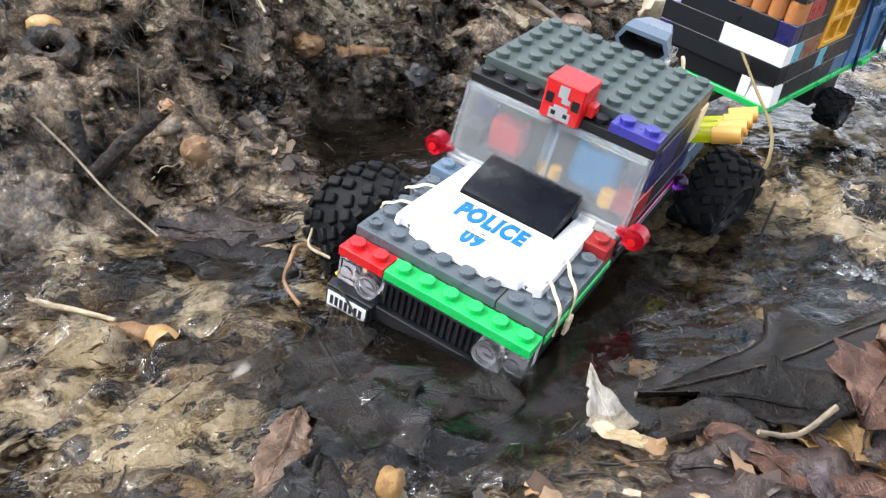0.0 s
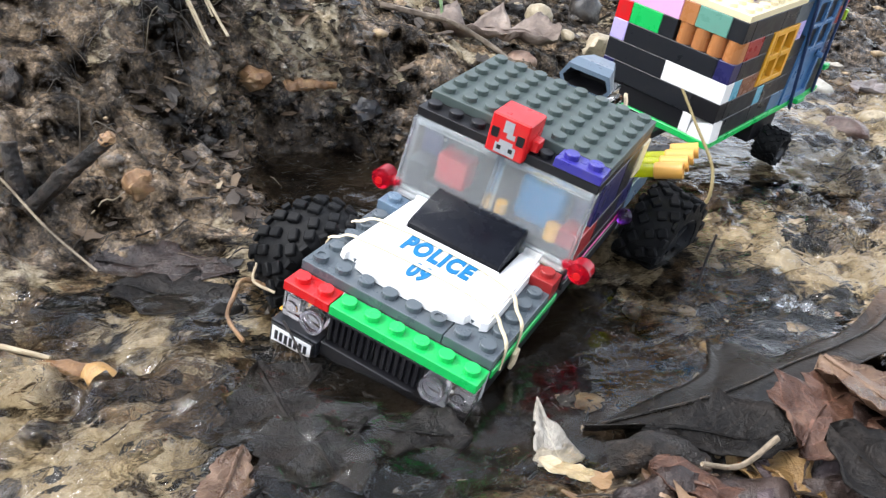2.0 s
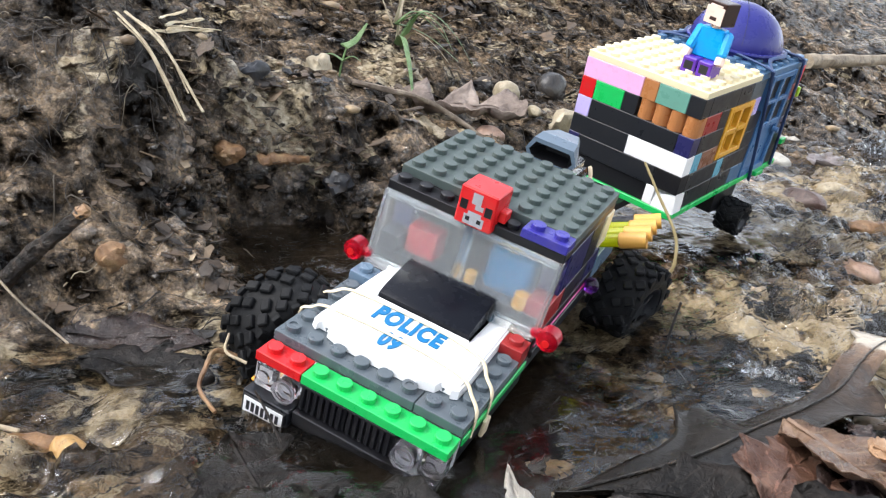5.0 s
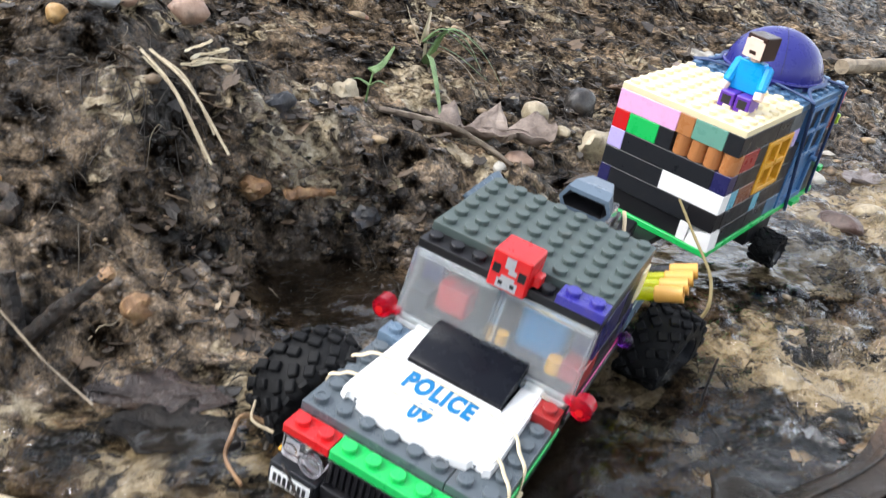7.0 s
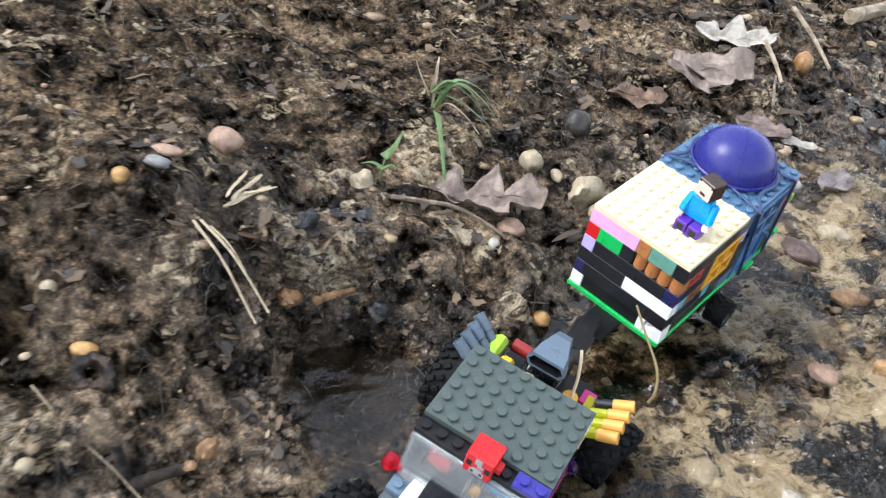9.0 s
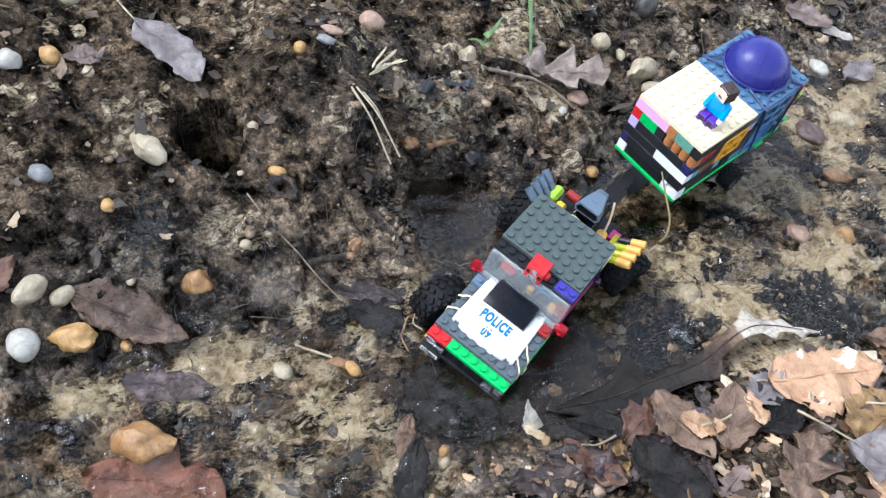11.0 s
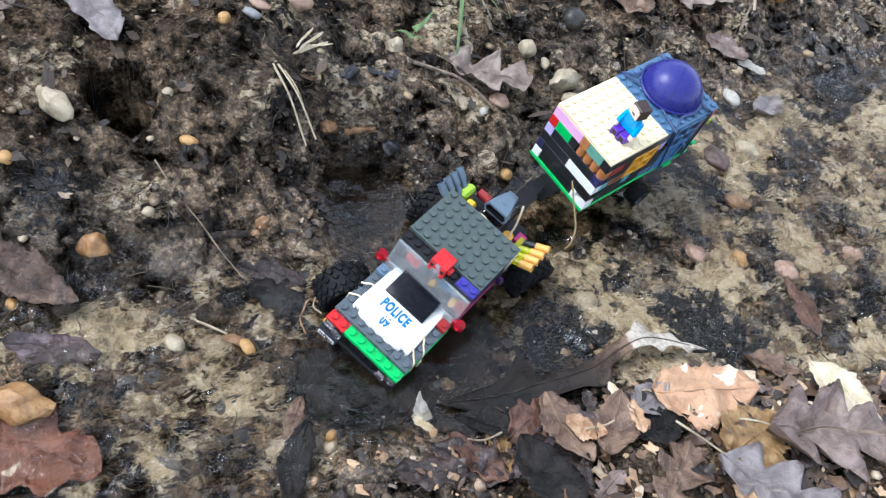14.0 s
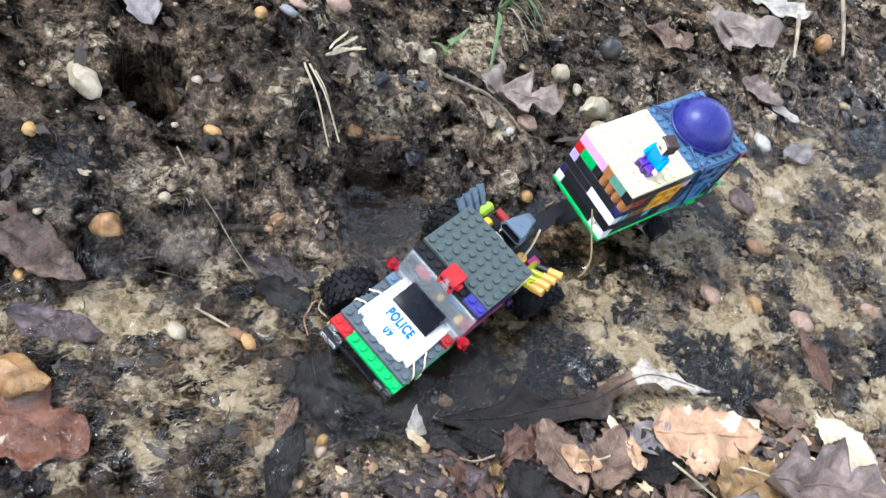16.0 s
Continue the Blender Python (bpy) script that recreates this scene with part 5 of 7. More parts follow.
ORANGEST = stone_material("orange_brown_stone", (0.15, 0.07, 0.025), (0.3, 0.155, 0.055), (0.44, 0.27, 0.12), 0.4)
REDST = stone_material("dark_reddish_stone", (0.03, 0.016, 0.012), (0.075, 0.042, 0.034), (0.14, 0.09, 0.075), 0.4)
LEAF_DRY = leaf_material("dry_grey_brown_leaf", (0.11, 0.082, 0.068), (0.23, 0.18, 0.15), (0.4, 0.33, 0.28), 0.6, (0.24, 0.18, 0.14))
TWIG = stone_material("grey_brown_twig", (0.07, 0.052, 0.038), (0.17, 0.13, 0.095), (0.33, 0.27, 0.2), 0.65)
CHARRED = stone_material("charred_wood", (0.006, 0.006, 0.007), (0.014, 0.015, 0.018), (0.04, 0.042, 0.05), 0.4)
FOAM = clear_plastic("foam_film", (0.95, 0.96, 0.97), 0.05, 0.97)


# ---- natural things: builders ----
def half_width(kind, t, rnd, side=0):
    if kind == "oval":
        return math.sin(math.pi * min(1, t) ** 0.85) ** 0.75 * (1 + 0.05 * math.sin(t * 75))
    if kind == "oak":
        saw = ((2.7 if side < 0 else 3.1) * t + (0.3 if side < 0 else 0.1)) % 1.0
        return (0.28 + 0.72 * min(saw / 0.62, (1 - saw) / 0.38) ** 0.85) * math.sin(math.pi * t ** 0.8) ** 0.55
    if kind == "spiky":
        saw = (t * (2.3 if side < 0 else 2.9) + (0.35 if side < 0 else 0.0)) % 1.0
        return (0.2 + 0.8 * min(saw / 0.72, (1 - saw) / 0.28) ** 1.3) * math.sin(math.pi * t ** 0.7) ** 0.5
    if kind == "lance":
        return min(1, 7 * t) * (1 - t) ** 0.85
    if kind == "strip":
        return min(1, 6 * t, 5 * (1 - t)) ** 0.6
    return math.sin(math.pi * t) ** 0.6 * (0.75 + 0.35 * vn1(t * 9 + rnd))


def vn1(v):
    return float(vnoise(np.array([v]), np.array([3.7]), 9)[0])


def leaf(kind, L, Wd, x, y, yaw, mat, label, lift=0.001, curl=0.1, fold=0.1, ribs=0.0, drape=0.8, tip=0.0, roll=0.0, seed=1, stalk=0.0, group="", cat="dead leaf", name="dead_leaf"):
    label = label if len(label.split()) > 3 else label + " on the ground"
    """A dead leaf laid over the ground: L long and Wd wide in metres, its middle at x, y, its tip towards yaw degrees."""
    nt_, nw = 36, 8
    rnd = random.Random(seed)
    off = rnd.uniform(0, 50)
    ts = np.linspace(0.0, 1.0, nt_ + 1)
    T, V = np.meshgrid(ts, np.linspace(-1, 1, nw + 1), indexing="ij")
    hw = np.stack([np.array([half_width(kind, t, off + s, s) for t in ts]) * Wd / 2 for s in np.sign(np.linspace(-1, 1, nw + 1))], 1)
    rag = 1 + 0.16 * np.stack([vnoise(ts * 17 + off, ts * 0 + s * 7.3, 5) for s in np.sign(np.linspace(-1, 1, nw + 1))], 1)
    lx = (T - 0.5) * L
    lx = lx + (0.4 * np.abs(V) * hw if kind == "oak" else 0.0)
    ly = V * hw * rag + 0.06 * L * np.sin(T * 3 + off) * (1 - T)
    lz = curl * L * ((T - 0.5) ** 2 * 2) + fold * np.abs(ly) + ribs * np.sin((T - 0.25 * np.abs(V)) * 2 * np.pi * 10)
    lz = lz + 0.08 * Wd * vnoise(T * 4 + off, V * 2, 6) + 0.035 * Wd * vnoise(T * 11 - off, V * 4, 16) + math.tan(radians(tip)) * lx + math.tan(radians(roll)) * ly
    a = radians(yaw)
    wx, wy = x + lx * math.cos(a) - ly * math.sin(a), y + lx * math.sin(a) + ly * math.cos(a)
    g = ground_height(wx, wy)
    g = np.maximum(g, -0.0015)
    flat = float(np.mean(g))
    wz = (1 - drape) * flat + drape * g + lz + lift
    wz = np.maximum(wz, g + 0.0006)
    bm = bmesh.new()
    uvl = bm.loops.layers.uv.new("UVMap")
    base = float(np.min(wz))
    top = [[bm.verts.new((wx[i, j] - x, wy[i, j] - y, wz[i, j] - base)) for j in range(nw + 1)] for i in range(nt_ + 1)]
    low = [[bm.verts.new((wx[i, j] - x, wy[i, j] - y, wz[i, j] - base - 0.00035)) for j in range(nw + 1)] for i in range(nt_ + 1)]

    def face(vs, uvs):
        f = bm.faces.new(vs)
        f.smooth = True
        for lp, q in zip(f.loops, uvs):
            lp[uvl].uv = q
    for i in range(nt_):
        for j in range(nw):
            q = [(ts[i], j / nw), (ts[i + 1], j / nw), (ts[i + 1], (j + 1) / nw), (ts[i], (j + 1) / nw)]
            face((top[i][j], top[i + 1][j], top[i + 1][j + 1], top[i][j + 1]), q)
            face((low[i][j + 1], low[i + 1][j + 1], low[i + 1][j], low[i][j]), q[::-1])
        for j, s in ((0, 1), (nw, -1)):
            vs = (top[i][j], low[i][j], low[i + 1][j], top[i + 1][j])
            face(vs if s > 0 else vs[::-1], [(ts[i], 0.3)] * 4)
    ob = part(name, bm, mat)
    ob.location = (x, y, base)
    tagged(ob, label, cat, group)
    if L > 0.028 and kind != "lance":
        spine = [Vector((wx[i, nw // 2] - x, wy[i, nw // 2] - y, wz[i, nw // 2] - base + 0.0002)) for i in range(1, nt_, 5)]
        part("midrib", tube(spine, 0.0008 * (L / 0.06) ** 0.5, 0.0003, 5, 3), mat, ob)
    if stalk > 0:
        p0 = top_pt = Vector((wx[1, nw // 2] - x, wy[1, nw // 2] - y, wz[1, nw // 2] - base))
        d = Vector((-math.cos(a), -math.sin(a), 0.15))
        part("stalk", tube([p0, p0 + d * stalk * 0.5 + Vector((0, 0, 0.001)), p0 + d * stalk + Vector((0.002, 0.001, 0))], 0.0006, 0.0009, 6, 4), STALK, ob)
    return ob


def stone(x, y, sx, sy, sz, mat, label, yaw=0.0, sink=0.3, seed=1, rough=0.12, name="stone", cat="stone", group="stones on the bank"):
    label = label if len(label.split()) > 3 else label + " on the mud"
    """A rounded pebble with half axes in metres, partly sunk in the ground."""
    bm = bmesh.new()
    bmesh.ops.create_icosphere(bm, subdivisions=3, radius=1)
    o = Vector((seed * 3.1, seed * 1.7, seed * 0.9))
    for v in bm.verts:
        k = 1 + rough * noise.noise(v.co * 1.3 + o) * 1.6 + rough * 0.5 * noise.noise(v.co * 3.4 + o)
        v.co = Vector((v.co.x * sx * k, v.co.y * sy * k, v.co.z * sz * k))
    ob = part(name, bm, mat, None, "", True)
    ob.matrix_world = Matrix.Translation((x, y, max(gz(x, y), -0.003) + sz * (1 - 2 * sink) * 0.9)) @ Matrix.Rotation(radians(yaw), 4, "Z")
    return tagged(ob, label, cat, group)


def stick(pts, r0, r1, mat, label, name="twig", cat="twig", rough=0.12, seg=8, seed=3, lift=0.001, group=""):
    """A stick along points x, y, height over the ground."""
    p3 = [Vector((x, y, max(gz(x, y), -0.001) + h + lift)) for x, y, h in pts]
    o = p3[0].copy()
    ob = part(name, tube([p - o for p in p3], r0, r1, seg, 7, rough, 1.0, seed), mat, None, "", True)
    ob.location = o
    return tagged(ob, label, cat, group)


def join_many(name, verts, faces, mat, label, cat, smooth=True):
    me = bpy.data.meshes.new(name)
    me.from_pydata(verts, [], faces)
    me.materials.append(mat)
    me.polygons.foreach_set("use_smooth", [smooth] * len(me.polygons))
    return tagged(new(name, me), label, cat, kind="stuff")


def lump_template(seed, fine=1, rough=0.35):
    bm = bmesh.new()
    bmesh.ops.create_icosphere(bm, subdivisions=fine, radius=1)
    o = Vector((seed * 2.3, 1.1 * seed, 0.4))
    vs = [tuple(v.co * (1 + rough * noise.noise(v.co * 1.4 + o) + rough * 0.6 * noise.noise(v.co * 3.7 + o))) for v in bm.verts]
    fs = [tuple(v.index for v in f.verts) for f in bm.faces]
    bm.free()
    return np.array(vs), fs


LUMPS = [lump_template(k) for k in range(8)]
CLODS = [lump_template(k, 1, 0.7) for k in range(8)]


def scatter_lumps(name, pts, sizes, flat, sink, mat, label, cat, seed, kinds=None):
    rnd = random.Random(seed)
    kinds = kinds or LUMPS
    gz_all = ground_height(pts[:, 0], pts[:, 1])
    verts, faces = [], []
    for (x, y), s, g in zip(pts, sizes, gz_all):
        vs, fs = kinds[rnd.randrange(8)]
        a = rnd.uniform(0, 6.283)
        k = np.array([s * rnd.uniform(0.7, 1.4), s, s * flat * rnd.uniform(0.7, 1.2)])
        q = vs * k
        c, d = math.cos(a), math.sin(a)
        o = len(verts)
        verts.extend(zip((x + q[:, 0] * c - q[:, 1] * d).tolist(), (y + q[:, 0] * d + q[:, 1] * c).tolist(), (g + q[:, 2] + k[2] * (1 - 2 * sink)).tolist()))
        faces.extend(tuple(i + o for i in f) for f in fs)
    return join_many(name, verts, faces, mat, label, cat)


def scatter_flakes(name, pts, sizes, mat, label, cat, seed, tilt=0.5, lift=0.001, floor=-0.002):
    """Torn bits of leaf: cupped, uneven polygons with a back face and an edge."""
    rnd = random.Random(seed)
    gz_all = np.maximum(ground_height(pts[:, 0], pts[:, 1]), floor)
    verts, faces = [], []
    for (x, y), s, g in zip(pts, sizes, gz_all):
        n = rnd.randrange(8, 13)
        a0, el = rnd.uniform(0, 6.283), rnd.uniform(1.0, 2.3)
        tx, ty = rnd.gauss(0, tilt), rnd.gauss(0, tilt)
        cup = rnd.uniform(-0.12, 0.14)
        ca, sa = math.cos(a0), math.sin(a0)
        ring = []
        for k in range(n):
            th = 6.283 * k / n
            r = s * rnd.uniform(0.42, 1.2)
            u, v = r * math.cos(th) * el * 0.75, r * math.sin(th) * 0.75
            z = u * tx * 0.6 + v * ty * 0.6 + cup * (u * u + v * v) / s + rnd.uniform(-0.08, 0.08) * s
            ring.append((u, v, z))
        zmin = min(p[2] for p in ring)
        o = len(verts)
        for dz in (0.0, -0.0003):
            verts.append((x, y, g + lift - zmin * 0.8 + dz))
            verts.extend((x + u * ca - v * sa, y + u * sa + v * ca, g + lift + z - zmin * 0.8 + dz) for u, v, z in ring)
        m = n + 1
        for k in range(n):
            k2 = (k + 1) % n
            faces.append((o, o + 1 + k, o + 1 + k2))
            faces.append((o + m, o + m + 1 + k2, o + m + 1 + k))
            faces.append((o + 1 + k, o + m + 1 + k, o + m + 1 + k2, o + 1 + k2))
    return join_many(name, verts, faces, mat, label, cat, False)


def scatter_roots(name, pts, lengths, r, mat, label, cat, seed, lift=0.001, bow=0.3, floor=-0.002, rise=0.25, aim=None):
    """Thin three-sided stalks, each bent its own way; aim: the way in degrees that most of them lie."""
    rnd = random.Random(seed)
    n = 9
    runs = []
    for (x, y), L in zip(pts, lengths):
        a = rnd.uniform(0, 6.283) if aim is None else radians(rnd.gauss(aim, 38))
        b = rnd.uniform(-bow, bow) * 4
        px, py = [x], [y]
        for k in range(n - 1):
            a += b / n + rnd.uniform(-0.25, 0.25)
            px.append(px[-1] + math.cos(a) * L / n)
            py.append(py[-1] + math.sin(a) * L / n)
        runs.append((px, py, a, r * rnd.uniform(0.6, 1.6), rnd.uniform(0, rise) * L))
    g = np.maximum(ground_height(np.array([q[0] for q in runs]), np.array([q[1] for q in runs])), floor)
    verts, faces = [], []
    for (px, py, a, rr, up), gk in zip(runs, g):
        o = len(verts)
        nx, ny = -math.sin(a), math.cos(a)
        for k in range(n):
            t = k / (n - 1)
            z = gk[k] + lift + up * math.sin(math.pi * t) * 0.5
            w = rr * (1 - 0.6 * t)
            verts.extend(((px[k] + nx * w, py[k] + ny * w, z), (px[k] - nx * w, py[k] - ny * w, z), (px[k], py[k], z + 1.6 * w)))
        for k in range(n - 1):
            i, j = o + 3 * k, o + 3 * k + 3
            faces.extend(((i, i + 1, j + 1, j), (i + 1, i + 2, j + 2, j + 1), (i + 2, i, j, j + 2)))
    return join_many(name, verts, faces, mat, label, cat)


def spread(n, box, rule, seed):
    """n points in a box of the plan where rule(x, y) gives the chance."""
    g = np.random.default_rng(seed)
    out = np.zeros((0, 2))
    while len(out) < n:
        x = g.uniform(box[0], box[1], 4000)
        y = g.uniform(box[2], box[3], 4000)
        keep = g.uniform(0, 1, 4000) < rule(x, y)
        out = np.concatenate([out, np.stack([x, y], 1)[keep]])
    return out[:n]


def on_bank(x, y):
    return side_of(x, y, BANK_FOOT)


def on_litter(x, y):
    return -side_of(x, y, LEAF_BANK)


def clear_of_toys(x, y):
    """1 away from the truck and the trailer, 0 where they stand."""
    tx, ty = x - 0.012, y - 0.075
    under_truck = (np.abs(tx * 0.99 - 0.0 * ty) < 0.036) & (np.abs(ty) < 0.082)
    rx, ry = x - 0.05, y - 0.285
    u, v = rx * 0.97 - ry * 0.235, rx * 0.235 + ry * 0.97
    under_trailer = (np.abs(u) < 0.036) & (np.abs(v) < 0.074)
    return np.where(under_truck | under_trailer, 0.0, 1.0)


g0 = np.random.default_rng(5)
NEAR = (-0.42, 0.42, -0.2, 0.56)
FAR = (-0.45, 0.35, 0.4, 1.0)
pts = spread(1700, NEAR, lambda x, y: sstep(-0.01, 0.03, on_bank(x, y)) * (0.35 + 0.65 * (fbm(x, y, 14, 2, 0.5, 91) > 0)), 1)
scatter_lumps("mud_clods", pts, 0.0007 + 0.0034 * g0.random(len(pts)) ** 3, 0.6, 0.45, MUD, "crumbs and clods of dark wet mud", "mud", 2, CLODS)
pts = spread(900, NEAR, lambda x, y: 0.4 * sstep(0, 0.05, on_bank(x, y)) + 0.9 * (on_bank(x, y) < 0) * (x > 0.03) * clear_of_toys(x, y), 3)
scatter_lumps("gravel", pts, 0.001 + 0.004 * g0.random(len(pts)) ** 4, 0.6, 0.35, GRIT, "small brown and ochre gravel", "gravel", 4)
pts = spread(320, NEAR, lambda x, y: (on_bank(x, y) < 0.01) * (on_litter(x, y) < 0.01) * clear_of_toys(x, y) * (0.3 + 0.7 * (fbm(x, y, 22, 2, 0.5, 61) > -0.1)), 5)
scatter_flakes("stream_litter", pts, 0.001 + 0.0045 * g0.random(len(pts)) ** 3, BEDLEAF, "dark sodden leaf scraps on the stream bed", "leaf litter", 6, 0.06, 0.0002, -0.006)
pts = spread(2600, NEAR, lambda x, y: in_stream(x, y) * clear_of_toys(x, y) * sstep(0.3, 0.6, debris_share(x, y) + 0.15), 105)
scatter_roots("leaf_mould", pts, 0.0015 + 0.006 * g0.random(len(pts)) ** 2, 0.0004, MOULD, "short black fibres of leaf mould on sand", "leaf mould", 106, 0.0004, 0.3, -0.004, 0.3, 60)
pts = spread(3200, (0.03, 0.46, -0.2, 0.34), lambda x, y: sstep(-0.006, 0.012, on_litter(x, y)), 7)
scatter_flakes("leaf_scraps", pts, (0.0014 + 0.006 * g0.random(len(pts)) ** 2.5) * (0.7 + 0.6 * sstep(0.12, 0.2, pts[:, 0])), LITTER, "brown broken leaf litter", "leaf litter", 8, 0.4, 0.001)
pts = spread(1200, NEAR, lambda x, y: sstep(0.0, 0.04, on_bank(x, y)) * 0.7, 9)
scatter_flakes("bank_scraps", pts, 0.0009 + 0.0055 * g0.random(len(pts)) ** 3, BANKBITS, "small leaf scraps trodden into mud", "leaf litter", 10, 0.4, 0.0006)
pts = spread(1200, NEAR, lambda x, y: np.clip(0.4 + 0.4 * np.exp(-(((x + 0.15) / 0.06) ** 2 + ((y - 0.09) / 0.05) ** 2)), 0, 1) * (on_bank(x, y) > -0.01), 11)
scatter_roots("rootlets", pts, 0.004 + 0.024 * g0.random(len(pts)) ** 2, 0.00026, ROOTS, "fine roots and stalks in mud", "roots", 12)
pts = spread(90, (-0.215, -0.1, 0.035, 0.135), lambda x, y: np.exp(-(((x + 0.155) / 0.035) ** 2 + ((y - 0.085) / 0.03) ** 2)), 13)
scatter_roots("root_tuft", pts, 0.004 + 0.013 * g0.random(len(pts)), 0.00022, ROOTS, "matted dark root tuft on the bank", "roots", 14, 0.002, 0.5, -0.002, 0.45)
pts = spread(600, NEAR, lambda x, y: (on_bank(x, y) < 0.005) * clear_of_toys(x, y) * 0.5 + 0.5 * (on_litter(x, y) > 0), 15)
scatter_roots("stream_stalks", pts, 0.008 + 0.03 * g0.random(len(pts)) ** 2, 0.0004, ROOTS, "thin stalks lying in the stream", "stalks", 16, 0.0008, 0.3, -0.003, 0.08)
pts = spread(600, FAR, lambda x, y: sstep(-0.01, 0.03, on_bank(x, y)) * clear_of_toys(x, y), 21)
scatter_lumps("mud_clods", pts, 0.001 + 0.006 * g0.random(len(pts)) ** 3, 0.6, 0.45, MUD, "crumbs and clods of mud on the far bank", "mud", 22, CLODS)
pts = spread(220, FAR, lambda x, y: sstep(-0.03, 0.03, on_bank(x, y)) * clear_of_toys(x, y), 23)
scatter_lumps("gravel", pts, 0.0012 + 0.007 * g0.random(len(pts)) ** 4, 0.6, 0.35, GRIT, "brown and ochre gravel on the far bank", "gravel", 24)
pts = spread(520, FAR, lambda x, y: sstep(0.0, 0.04, on_bank(x, y)), 25)
scatter_flakes("bank_scraps", pts, 0.0015 + 0.010 * g0.random(len(pts)) ** 3, BANKBITS, "leaf scraps on the far mud bank", "leaf litter", 26, 0.4, 0.0008)
pts = spread(500, FAR, lambda x, y: sstep(0.0, 0.04, on_bank(x, y)), 27)
scatter_roots("rootlets", pts, 0.01 + 0.04 * g0.random(len(pts)) ** 2, 0.0005, ROOTS, "stalks lying on the far bank", "roots", 28)
pts = spread(170, (0.06, 0.42, 0.1, 0.6), lambda x, y: (on_bank(x, y) < 0.0) * (on_litter(x, y) < 0.0) * clear_of_toys(x, y), 29)
scatter_lumps("gravel", pts, 0.0015 + 0.006 * g0.random(len(pts)) ** 3, 0.4, 0.6, GRIT, "tan and brown gravel in the stream", "gravel", 30)
pts = spread(520, (-0.175, -0.055, 0.06, 0.2), lambda x, y: sstep(0.0, 0.004, on_bank(x, y)) * sstep(0.03, 0.012, on_bank(x, y)), 31)
scatter_lumps("mud_clods", pts, 0.0008 + 0.0036 * g0.random(len(pts)) ** 2, 0.8, 0.5, MUD, "clods of mud on the steep pool edge", "mud", 32, CLODS)
pts = spread(260, (-0.2, -0.055, 0.04, 0.2), lambda x, y: sstep(0.0, 0.004, on_bank(x, y)) * sstep(0.05, 0.02, on_bank(x, y)), 33)
scatter_flakes("bank_scraps", pts, 0.001 + 0.0045 * g0.random(len(pts)) ** 2, BANKBITS, "dark leaf scraps on the steep pool edge", "leaf litter", 34, 0.5, 0.0008)

# ---- stones told apart ----
stone(-0.225, -0.150, 0.0068, 0.0135, 0.008, CREAM, "long yellowish stone on dark mud", 8, 0.3, 2)
stone(-0.206, -0.174, 0.0112, 0.0095, 0.009, WHITEST, "smooth white egg-shaped stone", -25, 0.25, 3, 0.06)
stone(-0.189, -0.150, 0.0138, 0.0092, 0.008, OCHRE, "rough ochre stone", 40, 0.35, 4, 0.25)
stone(-0.214, -0.138, 0.0060, 0.0085, 0.006, CREAM, "small cream stone", 0, 0.3, 5)
stone(-0.171, -0.129, 0.0045, 0.0038, 0.0035, OCHRE, "small orange stone", 0, 0.3, 6)
stone(-0.109, -0.1685, 0.0165, 0.0115, 0.0120, ORANGEST, "lumpy orange-brown stone on a wet leaf", 34, 0.12, 7, 0.26)
stone(-0.168, -0.070, 0.0105, 0.0090, 0.0085, ORANGEST, "rough yellow stone pressed into mud", 20, 0.3, 8, 0.22)
stone(-0.245, -0.0345, 0.0150, 0.0085, 0.0085, CREAM, "long pale stone on the bank", -4, 0.3, 9, 0.2)
stone(-0.276, -0.096, 0.0085, 0.0065, 0.006, GREYST, "pale blue-grey stone", 10, 0.35, 10)
stone(-0.359, -0.052, 0.0090, 0.0080, 0.008, WHITEST, "white stone on the bank", 0, 0.3, 11)
stone(-0.344, -0.030, 0.0085, 0.0060, 0.007, OCHRE, "yellow stone on the bank", 0, 0.3, 12)
stone(-0.380, 0.017, 0.0080, 0.0075, 0.008, CREAM, "cream stone on the bank", 0, 0.3, 13)
stone(-0.176, 0.018, 0.0068, 0.0042, 0.0042, OCHRE, "small yellow stone at a mud hollow", 25, 0.15, 14, 0.08)
stone(-0.108, 0.024, 0.0044, 0.0056, 0.0052, PINE, "small ochre stone at the mud edge", 10, 0.45, 15, 0.4)
stone(-0.216, 0.087, 0.0046, 0.0048, 0.0046, OCHRE, "round orange stone on the bank", 0, 0.25, 16)
stone(-0.199, 0.147, 0.0105, 0.0085, 0.0070, PINKST, "large pinkish brown stone", 20, 0.3, 17)
stone(-0.208, 0.112, 0.0090, 0.0042, 0.0035, PINKST, "flat reddish stone", 25, 0.35, 18)
stone(-0.203, 0.100, 0.0075, 0.0035, 0.0032, GREYST, "flat grey stone", 15, 0.35, 19)
stone(-0.147, 0.209, 0.0056, 0.0078, 0.0075, CREAM, "cream lump on the mud bank", 10, 0.25, 20, 0.3)
stone(-0.083, 0.329, 0.0088, 0.0086, 0.0085, CREAM, "round tan stone", 0, 0.25, 21)
stone(-0.066, 0.338, 0.0040, 0.0070, 0.004, CREAM, "small pale stone", 40, 0.25, 22)
stone(-0.043, 0.338, 0.0088, 0.0165, 0.0125, CREAM, "tall cream wedge-shaped stone", -20, 0.25, 23, 0.28)
stone(-0.066, 0.238, 0.0038, 0.0038, 0.0038, WHITEST, "small white stone", 0, 0.25, 24)
stone(-0.022, 0.330, 0.0135, 0.0090, 0.007, CREAM, "pale stone beside the trailer", 20, 0.4, 25)
